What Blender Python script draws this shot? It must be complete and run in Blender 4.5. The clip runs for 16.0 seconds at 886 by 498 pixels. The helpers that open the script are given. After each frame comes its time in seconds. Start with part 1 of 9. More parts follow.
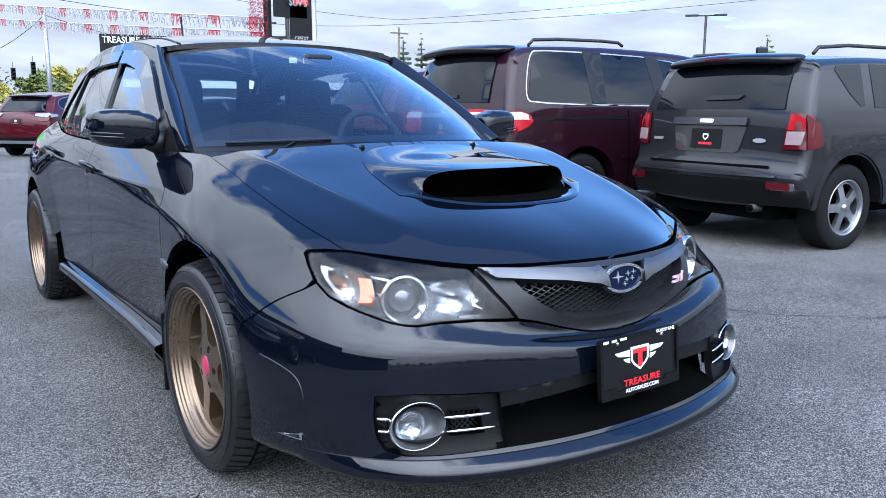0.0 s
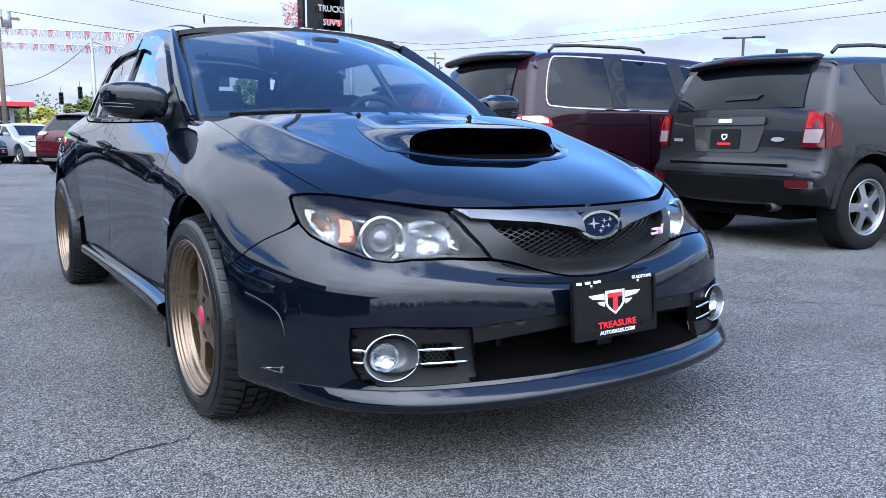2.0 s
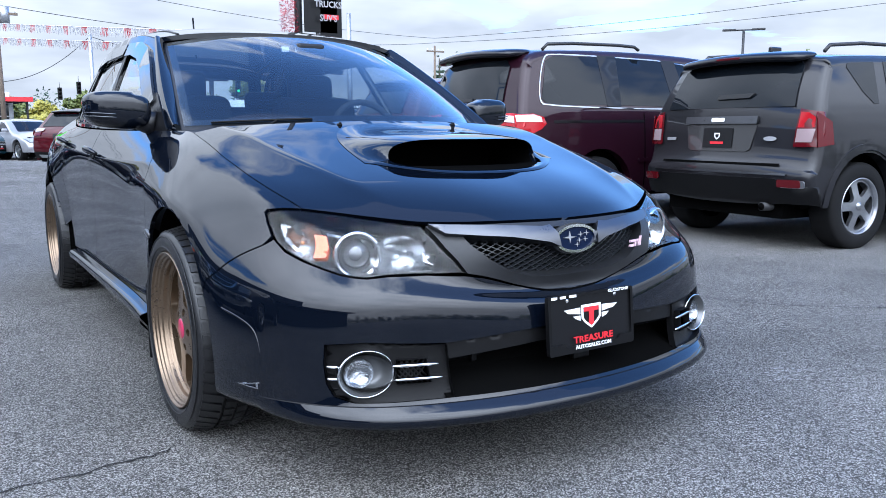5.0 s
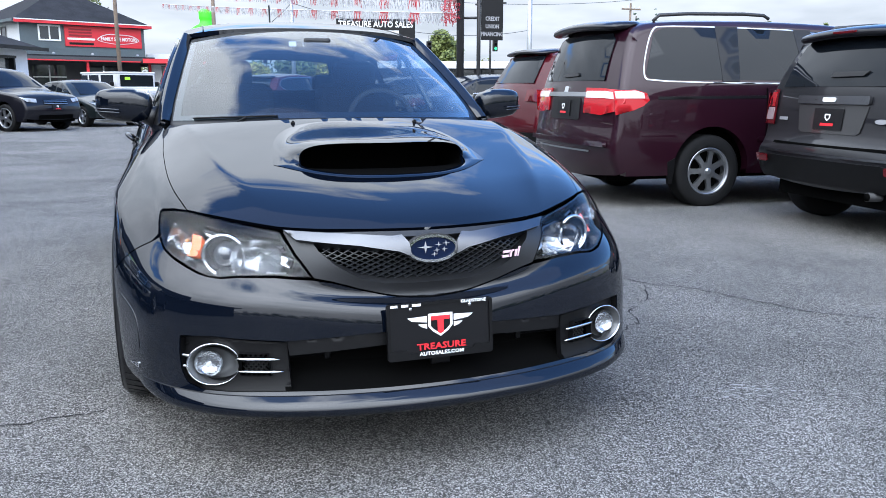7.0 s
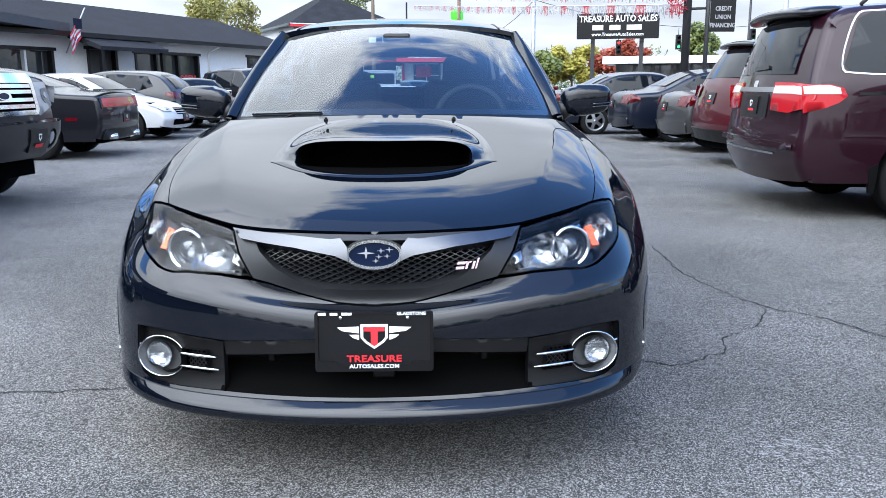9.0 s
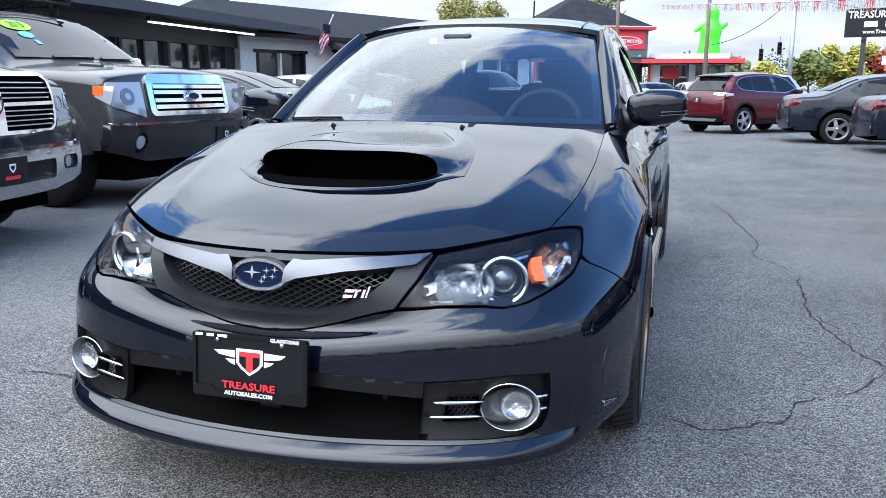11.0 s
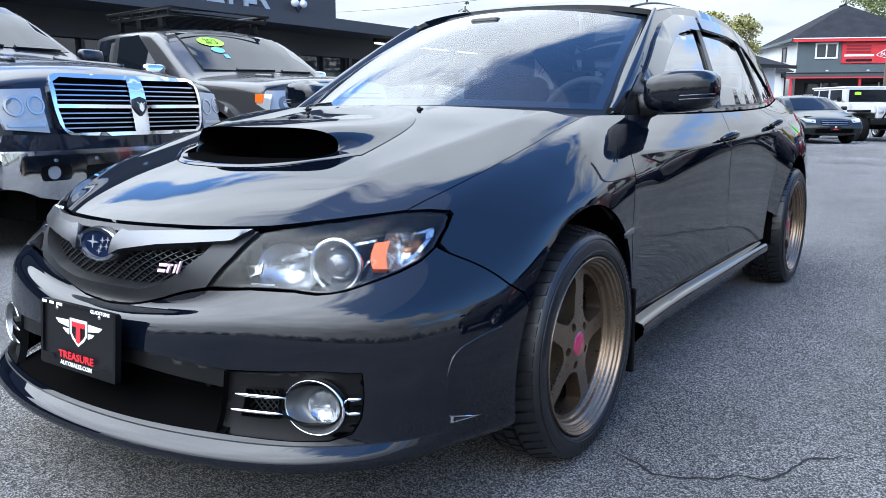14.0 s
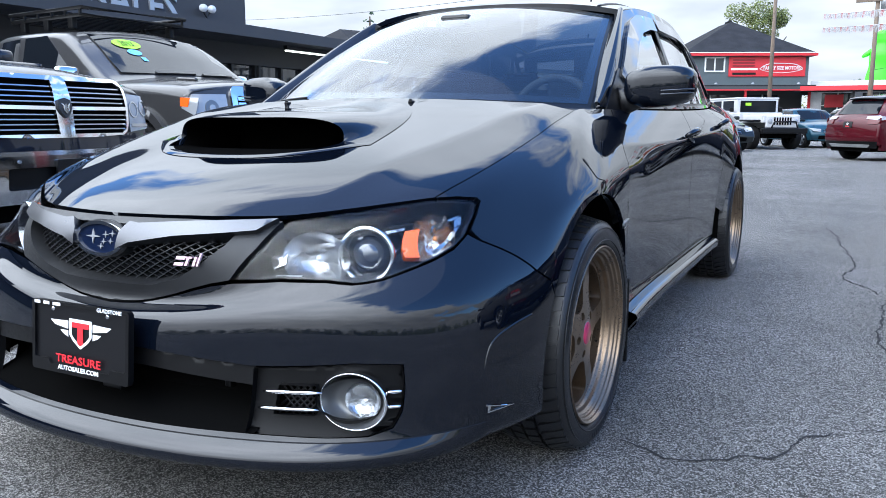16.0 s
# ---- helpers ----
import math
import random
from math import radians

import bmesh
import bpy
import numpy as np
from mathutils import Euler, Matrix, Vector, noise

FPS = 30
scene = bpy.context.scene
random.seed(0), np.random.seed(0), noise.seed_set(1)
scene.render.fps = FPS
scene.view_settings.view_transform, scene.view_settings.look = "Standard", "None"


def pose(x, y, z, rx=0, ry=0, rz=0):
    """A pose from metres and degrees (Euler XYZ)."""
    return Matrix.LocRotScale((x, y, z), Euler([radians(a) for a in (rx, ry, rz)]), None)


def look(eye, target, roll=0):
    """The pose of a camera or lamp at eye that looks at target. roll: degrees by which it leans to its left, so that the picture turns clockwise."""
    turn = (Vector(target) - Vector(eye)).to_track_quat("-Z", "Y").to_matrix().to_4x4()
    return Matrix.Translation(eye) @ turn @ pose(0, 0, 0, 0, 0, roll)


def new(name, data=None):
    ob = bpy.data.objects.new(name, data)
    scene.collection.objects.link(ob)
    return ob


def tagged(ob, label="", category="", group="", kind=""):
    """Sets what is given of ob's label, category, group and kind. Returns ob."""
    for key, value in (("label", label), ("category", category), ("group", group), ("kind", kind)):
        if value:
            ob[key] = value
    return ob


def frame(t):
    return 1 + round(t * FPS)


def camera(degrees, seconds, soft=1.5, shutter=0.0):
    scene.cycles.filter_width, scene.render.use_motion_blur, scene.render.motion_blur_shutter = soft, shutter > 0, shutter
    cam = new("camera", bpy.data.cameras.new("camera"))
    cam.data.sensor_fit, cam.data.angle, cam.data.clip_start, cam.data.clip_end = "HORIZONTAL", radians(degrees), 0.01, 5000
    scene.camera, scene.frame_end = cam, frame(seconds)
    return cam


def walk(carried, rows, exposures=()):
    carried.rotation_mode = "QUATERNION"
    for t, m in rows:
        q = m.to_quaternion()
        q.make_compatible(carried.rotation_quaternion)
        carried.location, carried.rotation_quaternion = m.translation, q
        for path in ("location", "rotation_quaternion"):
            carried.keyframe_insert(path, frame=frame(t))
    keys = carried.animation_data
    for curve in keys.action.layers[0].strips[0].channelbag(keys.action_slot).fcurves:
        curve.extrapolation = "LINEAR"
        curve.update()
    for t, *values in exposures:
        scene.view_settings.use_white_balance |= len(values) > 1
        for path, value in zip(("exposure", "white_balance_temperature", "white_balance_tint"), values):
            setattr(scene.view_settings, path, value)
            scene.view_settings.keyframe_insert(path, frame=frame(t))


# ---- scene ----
cam = camera(58.62, 16.0, soft=0.9)
PATH = [
    (0, (-1.6216, -1.3750, 1.0825), (-0.4681, 0.2218, 0.7365), 0.22),
    (0.5, (-1.5636, -1.4861, 1.0638), (-0.4494, 0.1390, 0.7205), 0.16),
    (1, (-1.5442, -1.5669, 0.9821), (-0.4568, 0.0794, 0.6545), 0.09),
    (1.5, (-1.5322, -1.5725, 0.9068), (-0.4545, 0.0844, 0.6017), 0.04),
    (2, (-1.5530, -1.5515, 0.8799), (-0.4709, 0.1066, 0.5973), 0.08),
    (2.5, (-1.6106, -1.5087, 0.8709), (-0.5144, 0.1424, 0.6020), 0.10),
    (3, (-1.6530, -1.4577, 0.8605), (-0.5395, 0.1830, 0.5990), 0.10),
    (3.5, (-1.6848, -1.3999, 0.8502), (-0.5578, 0.2319, 0.5908), -0.01),
    (4, (-1.6917, -1.3588, 0.8448), (-0.5608, 0.2698, 0.5825), -0.11),
    (4.5, (-1.6367, -1.4152, 0.8657), (-0.5196, 0.2205, 0.5893), -0.17),
    (5, (-1.4918, -1.5827, 0.9379), (-0.4133, 0.0746, 0.6377), -0.12),
    (5.2, (-1.4211, -1.6673, 0.9672), (-0.3664, 0.0028, 0.6538), -0.08),
    (7.3, (-0.5849, -2.0971, 1.0855), (-0.0409, -0.2157, 0.6801), 0.03),
    (7.5, (-0.5207, -2.1122, 1.0849), (-0.0382, -0.2141, 0.6793), -0.03),
    (8, (-0.3082, -2.0799, 1.0705), (0.0196, -0.1494, 0.6634), -0.11),
    (8.5, (-0.0840, -2.0381, 1.0538), (0.0930, -0.0878, 0.6476), -0.20),
    (9, (0.1492, -2.0288, 1.0793), (0.1818, -0.0706, 0.6738), -0.25),
    (9.2, (0.2260, -2.0063, 1.0743), (0.2002, -0.0479, 0.6691), -0.27),
    (11.3, (1.1207, -1.5313, 1.0985), (0.4645, 0.3146, 0.6959), 0.10),
    (11.5, (1.2170, -1.4484, 1.1165), (0.5039, 0.3760, 0.7129), 0.07),
    (12, (1.4284, -1.3082, 1.1376), (0.5848, 0.4603, 0.7366), 0.05),
    (12.5, (1.5240, -1.1433, 1.1242), (0.5669, 0.5678, 0.7290), -0.02),
    (13, (1.6436, -1.0065, 1.1069), (0.5928, 0.6512, 0.7223), -0.07),
    (13.5, (1.7265, -0.9915, 1.0311), (0.6181, 0.6323, 0.6640), -0.13),
    (14, (1.7430, -1.0345, 0.9557), (0.6250, 0.5866, 0.6061), -0.13),
    (14.5, (1.6622, -1.1163, 0.9270), (0.5786, 0.5311, 0.5927), -0.13),
    (15, (1.5540, -1.1789, 0.9137), (0.5335, 0.5100, 0.5879), -0.12),
    (15.5, (1.4749, -1.2027, 0.9078), (0.5161, 0.5225, 0.5845), -0.06),
    (16, (1.4896, -1.1587, 0.9000), (0.5752, 0.5903, 0.5765), -0.02),
]
walk(cam, [(t, look(eye, target, roll)) for t, eye, target, roll in PATH], [(0.0, -0.42, 6000, 13), (5.0, -0.42, 6050, 13), (8.0, -0.27, 6500, 11), (12.0, -0.22, 6400, 11), (16.0, -0.25, 6350, 11)])

# ---- world, sun and exposure ----
SUN_AZ, SUN_EL = radians(208), radians(52)   # azimuth from +y, clockwise


def build_world():
    w = bpy.data.worlds.new("sky_world")
    scene.world = w
    w.use_nodes = True
    nt = w.node_tree
    nt.nodes.clear()
    N = nt.nodes.new
    L = nt.links.new
    out, bg = N("ShaderNodeOutputWorld"), N("ShaderNodeBackground")
    sky = N("ShaderNodeTexSky")
    sky.sky_type, sky.sun_disc = 'NISHITA', False
    sky.sun_elevation, sky.sun_rotation = SUN_EL, SUN_AZ
    sky.air_density, sky.dust_density, sky.ozone_density = 1.0, 1.2, 1.6
    tint = N("ShaderNodeMix"); tint.data_type = 'RGBA'; tint.blend_type = 'MULTIPLY'
    tint.inputs[0].default_value = 1.0
    tint.inputs[7].default_value = (0.31, 0.46, 0.63, 1)
    L(sky.outputs[0], tint.inputs[6])
    co = N("ShaderNodeTexCoord")
    sep = N("ShaderNodeSeparateXYZ"); L(co.outputs["Generated"], sep.inputs[0])
    up = N("ShaderNodeMath"); up.operation = 'MAXIMUM'; L(sep.outputs[2], up.inputs[0]); up.inputs[1].default_value = 0.0
    dz = N("ShaderNodeMath"); dz.operation = 'ADD'; L(up.outputs[0], dz.inputs[0]); dz.inputs[1].default_value = 0.16
    dx = N("ShaderNodeMath"); dx.operation = 'DIVIDE'; L(sep.outputs[0], dx.inputs[0]); L(dz.outputs[0], dx.inputs[1])
    dy = N("ShaderNodeMath"); dy.operation = 'DIVIDE'; L(sep.outputs[1], dy.inputs[0]); L(dz.outputs[0], dy.inputs[1])
    cmb = N("ShaderNodeCombineXYZ"); L(dx.outputs[0], cmb.inputs[0]); L(dy.outputs[0], cmb.inputs[1]); cmb.inputs[2].default_value = 3.7
    n1 = N("ShaderNodeTexNoise"); n1.inputs["Scale"].default_value = 1.15; n1.inputs["Detail"].default_value = 9.0
    n1.inputs["Roughness"].default_value = 0.54; n1.inputs["Distortion"].default_value = 0.35
    L(cmb.outputs[0], n1.inputs["Vector"])
    r1 = N("ShaderNodeValToRGB"); r1.color_ramp.elements[0].position = 0.49; r1.color_ramp.elements[1].position = 0.56
    # the cloud bank stands to one side
    side = N("ShaderNodeMath"); side.operation = 'MULTIPLY_ADD'; L(sep.outputs[1], side.inputs[0]); side.inputs[1].default_value = 0.42; L(sep.outputs[0], side.inputs[2])
    bank = N("ShaderNodeMath"); bank.operation = 'MULTIPLY'; L(side.outputs[0], bank.inputs[0]); L(up.outputs[0], bank.inputs[1])
    lean = N("ShaderNodeMath"); lean.operation = 'MULTIPLY_ADD'; L(bank.outputs[0], lean.inputs[0]); lean.inputs[1].default_value = -0.36
    L(n1.outputs["Fac"], lean.inputs[2])
    # more cloud low down, clearer overhead
    inv = N("ShaderNodeMath"); inv.operation = 'SUBTRACT'; inv.inputs[0].default_value = 1.0; L(up.outputs[0], inv.inputs[1])
    low = N("ShaderNodeMath"); low.operation = 'MULTIPLY'; L(inv.outputs[0], low.inputs[0]); L(inv.outputs[0], low.inputs[1])
    lw4 = N("ShaderNodeMath"); lw4.operation = 'MULTIPLY'; L(low.outputs[0], lw4.inputs[0]); L(low.outputs[0], lw4.inputs[1])
    lo2 = N("ShaderNodeMath"); lo2.operation = 'MULTIPLY_ADD'; L(lw4.outputs[0], lo2.inputs[0]); lo2.inputs[1].default_value = 0.20; L(lean.outputs[0], lo2.inputs[2])
    hi = N("ShaderNodeMath"); hi.operation = 'MULTIPLY'; L(up.outputs[0], hi.inputs[0]); L(up.outputs[0], hi.inputs[1])
    hi2 = N("ShaderNodeMath"); hi2.operation = 'MULTIPLY_ADD'; L(hi.outputs[0], hi2.inputs[0]); hi2.inputs[1].default_value = -0.08; L(lo2.outputs[0], hi2.inputs[2])
    # the sky in front of the car's nose is mostly cloud
    neg = N("ShaderNodeMath"); neg.operation = 'SUBTRACT'; neg.inputs[0].default_value = 0.35; L(sep.outputs[1], neg.inputs[1])
    fwd = N("ShaderNodeMath"); fwd.operation = 'MAXIMUM'; L(neg.outputs[0], fwd.inputs[0]); fwd.inputs[1].default_value = 0.0
    fpw = N("ShaderNodeMath"); fpw.operation = 'POWER'; L(fwd.outputs[0], fpw.inputs[0]); fpw.inputs[1].default_value = 0.7
    fad = N("ShaderNodeMath"); fad.operation = 'MULTIPLY_ADD'; L(fpw.outputs[0], fad.inputs[0]); fad.inputs[1].default_value = 0.13; L(hi2.outputs[0], fad.inputs[2])
    # and so is the sky low over the street behind it
    bdt = N("ShaderNodeVectorMath"); bdt.operation = 'DOT_PRODUCT'; L(co.outputs["Generated"], bdt.inputs[0]); bdt.inputs[1].default_value = (-.27, .96, 0)
    bsu = N("ShaderNodeMath"); bsu.operation = 'SUBTRACT'; L(bdt.outputs["Value"], bsu.inputs[0]); bsu.inputs[1].default_value = 0.50
    bmx = N("ShaderNodeMath"); bmx.operation = 'MAXIMUM'; L(bsu.outputs[0], bmx.inputs[0]); bmx.inputs[1].default_value = 0.0
    bad = N("ShaderNodeMath"); bad.operation = 'MULTIPLY_ADD'; L(bmx.outputs[0], bad.inputs[0]); bad.inputs[1].default_value = 0.30; L(fad.outputs[0], bad.inputs[2])
    hdt = N("ShaderNodeVectorMath"); hdt.operation = 'DOT_PRODUCT'; L(co.outputs["Generated"], hdt.inputs[0]); hdt.inputs[1].default_value = (-.05, .80, .60)
    hsu = N("ShaderNodeMath"); hsu.operation = 'SUBTRACT'; L(hdt.outputs["Value"], hsu.inputs[0]); hsu.inputs[1].default_value = 0.72
    hmx = N("ShaderNodeMath"); hmx.operation = 'MAXIMUM'; L(hsu.outputs[0], hmx.inputs[0]); hmx.inputs[1].default_value = 0.0
    had = N("ShaderNodeMath"); had.operation = 'MULTIPLY_ADD'; L(hmx.outputs[0], had.inputs[0]); had.inputs[1].default_value = 0.20; L(bad.outputs[0], had.inputs[2])
    L(had.outputs[0], r1.inputs[0])
    n2 = N("ShaderNodeTexNoise"); n2.inputs["Scale"].default_value = 1.9; n2.inputs["Detail"].default_value = 6.0
    L(cmb.outputs[0], n2.inputs["Vector"])
    r2 = N("ShaderNodeValToRGB"); r2.color_ramp.elements[0].position = 0.32; r2.color_ramp.elements[1].position = 0.68
    r2.color_ramp.elements[0].color = (0.72, 0.81, 0.91, 1); r2.color_ramp.elements[1].color = (1.03, 1.13, 1.25, 1)
    L(n2.outputs["Fac"], r2.inputs[0])
    mx = N("ShaderNodeMix"); mx.data_type = 'RGBA'
    L(r1.outputs[0], mx.inputs[0]); L(tint.outputs[2], mx.inputs[6]); L(r2.outputs[0], mx.inputs[7])
    # an overcast dome is brighter overhead than at the horizon
    dome = N("ShaderNodeMath"); dome.operation = 'MULTIPLY_ADD'; L(up.outputs[0], dome.inputs[0]); dome.inputs[1].default_value = 1.1
    rise = N("ShaderNodeMapRange"); rise.interpolation_type = 'SMOOTHSTEP'; L(up.outputs[0], rise.inputs[0])
    rise.inputs[1].default_value, rise.inputs[2].default_value, rise.inputs[3].default_value, rise.inputs[4].default_value = 0.15, 0.42, 0.95, 1.85
    L(rise.outputs[0], dome.inputs[2])
    # clouds near the hidden sun are brighter
    dot = N("ShaderNodeVectorMath"); dot.operation = 'DOT_PRODUCT'; L(co.outputs["Generated"], dot.inputs[0])
    dot.inputs[1].default_value = (math.sin(SUN_AZ) * math.cos(SUN_EL), math.cos(SUN_AZ) * math.cos(SUN_EL), math.sin(SUN_EL))
    dmx = N("ShaderNodeMath"); dmx.operation = 'MAXIMUM'; L(dot.outputs["Value"], dmx.inputs[0]); dmx.inputs[1].default_value = 0.0
    dsq = N("ShaderNodeMath"); dsq.operation = 'POWER'; L(dmx.outputs[0], dsq.inputs[0]); dsq.inputs[1].default_value = 1.7
    glo = N("ShaderNodeMath"); glo.operation = 'MULTIPLY_ADD'; L(dsq.outputs[0], glo.inputs[0]); glo.inputs[1].default_value = 1.9; glo.inputs[2].default_value = 1.0
    lum = N("ShaderNodeMath"); lum.operation = 'MULTIPLY'; L(glo.outputs[0], lum.inputs[0]); L(dome.outputs[0], lum.inputs[1])
    mc = N("ShaderNodeMix"); mc.data_type = 'RGBA'; mc.blend_type = 'MULTIPLY'; mc.inputs[0].default_value = 1.0
    L(r2.outputs[0], mc.inputs[6]); L(lum.outputs[0], mc.inputs[7])
    L(mc.outputs[2], mx.inputs[7])
    L(mx.outputs[2], bg.inputs[0])
    bg.inputs[1].default_value = 1.15
    L(bg.outputs[0], out.inputs[0])


build_world()
sun_data = bpy.data.lights.new("sun", 'SUN')
sun_data.energy, sun_data.angle, sun_data.color = 0.8, radians(120), (1.0, 0.97, 0.93)
sun = new("sun", sun_data)
_sd = Vector((math.sin(SUN_AZ) * math.cos(SUN_EL), math.cos(SUN_AZ) * math.cos(SUN_EL), math.sin(SUN_EL)))
sun.matrix_world = look(_sd * 50, (0, 0, 0))

# ---- materials ----
def mat(name, color, rough=0.5, metal=0.0, coat=0.0, coat_rough=0.03, spec=0.5, emit=None, emit_s=0.0, alpha=None, trans=0.0,
        var=0.0, var_scale=4.0, bump=0.0, bump_scale=200.0, ior=1.5):
    m = bpy.data.materials.new(name)
    m.use_nodes = True
    nt = m.node_tree
    p = nt.nodes["Principled BSDF"]
    p.inputs["Base Color"].default_value = (*color, 1)
    p.inputs["Roughness"].default_value = rough
    p.inputs["Metallic"].default_value = metal
    p.inputs["Coat Weight"].default_value = coat
    p.inputs["Coat Roughness"].default_value = coat_rough
    p.inputs["Specular IOR Level"].default_value = spec
    p.inputs["IOR"].default_value = ior
    p.inputs["Transmission Weight"].default_value = trans
    if emit:
        p.inputs["Emission Color"].default_value = (*emit, 1)
        p.inputs["Emission Strength"].default_value = emit_s
    co = nt.nodes.new("ShaderNodeTexCoord") if (var or bump) else None
    if var:
        n = nt.nodes.new("ShaderNodeTexNoise")
        n.inputs["Scale"].default_value, n.inputs["Detail"].default_value = var_scale, 6
        n2 = nt.nodes.new("ShaderNodeTexNoise")
        n2.inputs["Scale"].default_value, n2.inputs["Detail"].default_value = var_scale * 14, 3
        nt.links.new(co.outputs["Object"], n.inputs["Vector"])
        nt.links.new(co.outputs["Object"], n2.inputs["Vector"])
        add = nt.nodes.new("ShaderNodeMath"); add.operation = 'ADD'
        nt.links.new(n.outputs["Fac"], add.inputs[0]); nt.links.new(n2.outputs["Fac"], add.inputs[1])
        ramp = nt.nodes.new("ShaderNodeMapRange")
        ramp.inputs[1].default_value, ramp.inputs[2].default_value = 0.7, 1.3
        ramp.inputs[3].default_value, ramp.inputs[4].default_value = 1 - var, 1 + var
        nt.links.new(add.outputs[0], ramp.inputs[0])
        mul = nt.nodes.new("ShaderNodeMix"); mul.data_type = 'RGBA'; mul.blend_type = 'MULTIPLY'
        mul.inputs[0].default_value = 1.0
        mul.inputs[6].default_value = (*color, 1)
        nt.links.new(ramp.outputs[0], mul.inputs[7])
        nt.links.new(mul.outputs[2], p.inputs["Base Color"])
        rr = nt.nodes.new("ShaderNodeMapRange")
        rr.inputs[1].default_value, rr.inputs[2].default_value = 0.7, 1.3
        rr.inputs[3].default_value, rr.inputs[4].default_value = max(0.01, rough * 0.85), min(1, rough * 1.15)
        nt.links.new(add.outputs[0], rr.inputs[0]); nt.links.new(rr.outputs[0], p.inputs["Roughness"])
    if bump:
        nb = nt.nodes.new("ShaderNodeTexNoise")
        nb.inputs["Scale"].default_value, nb.inputs["Detail"].default_value = bump_scale, 4
        nt.links.new(co.outputs["Object"], nb.inputs["Vector"])
        b = nt.nodes.new("ShaderNodeBump")
        b.inputs["Strength"].default_value, b.inputs["Distance"].default_value = bump, 0.01
        nt.links.new(nb.outputs["Fac"], b.inputs["Height"]); nt.links.new(b.outputs[0], p.inputs["Normal"])
    return m


def glass_mat(name, tint, rough=0.0, refl=1.0, f0=0.072, power=4.2):
    """Thin tinted pane: gloss over a clear, coloured sheet."""
    m = bpy.data.materials.new(name)
    m.use_nodes = True
    nt = m.node_tree
    nt.nodes.clear()
    N, L = nt.nodes.new, nt.links.new
    out = N("ShaderNodeOutputMaterial")
    tr, gl, mix, fr = N("ShaderNodeBsdfTransparent"), N("ShaderNodeBsdfGlossy"), N("ShaderNodeMixShader"), N("ShaderNodeMath")
    tr.inputs[0].default_value = (*tint, 1)
    gl.inputs["Color"].default_value = (refl, refl, refl, 1)
    gl.inputs["Roughness"].default_value = rough
    # gloss grows towards the grazing view, alike from both sides of the pane
    lw, pw = N("ShaderNodeLayerWeight"), N("ShaderNodeMath")
    lw.inputs[0].default_value = 0.5
    pw.operation, pw.inputs[1].default_value = 'POWER', power
    L(lw.outputs["Facing"], pw.inputs[0])
    fr.operation = 'MULTIPLY_ADD'
    L(pw.outputs[0], fr.inputs[0]); fr.inputs[1].default_value = 1 - f0; fr.inputs[2].default_value = f0
    L(fr.outputs[0], mix.inputs[0]); L(tr.outputs[0], mix.inputs[1]); L(gl.outputs[0], mix.inputs[2])
    L(mix.outputs[0], out.inputs[0])
    return m


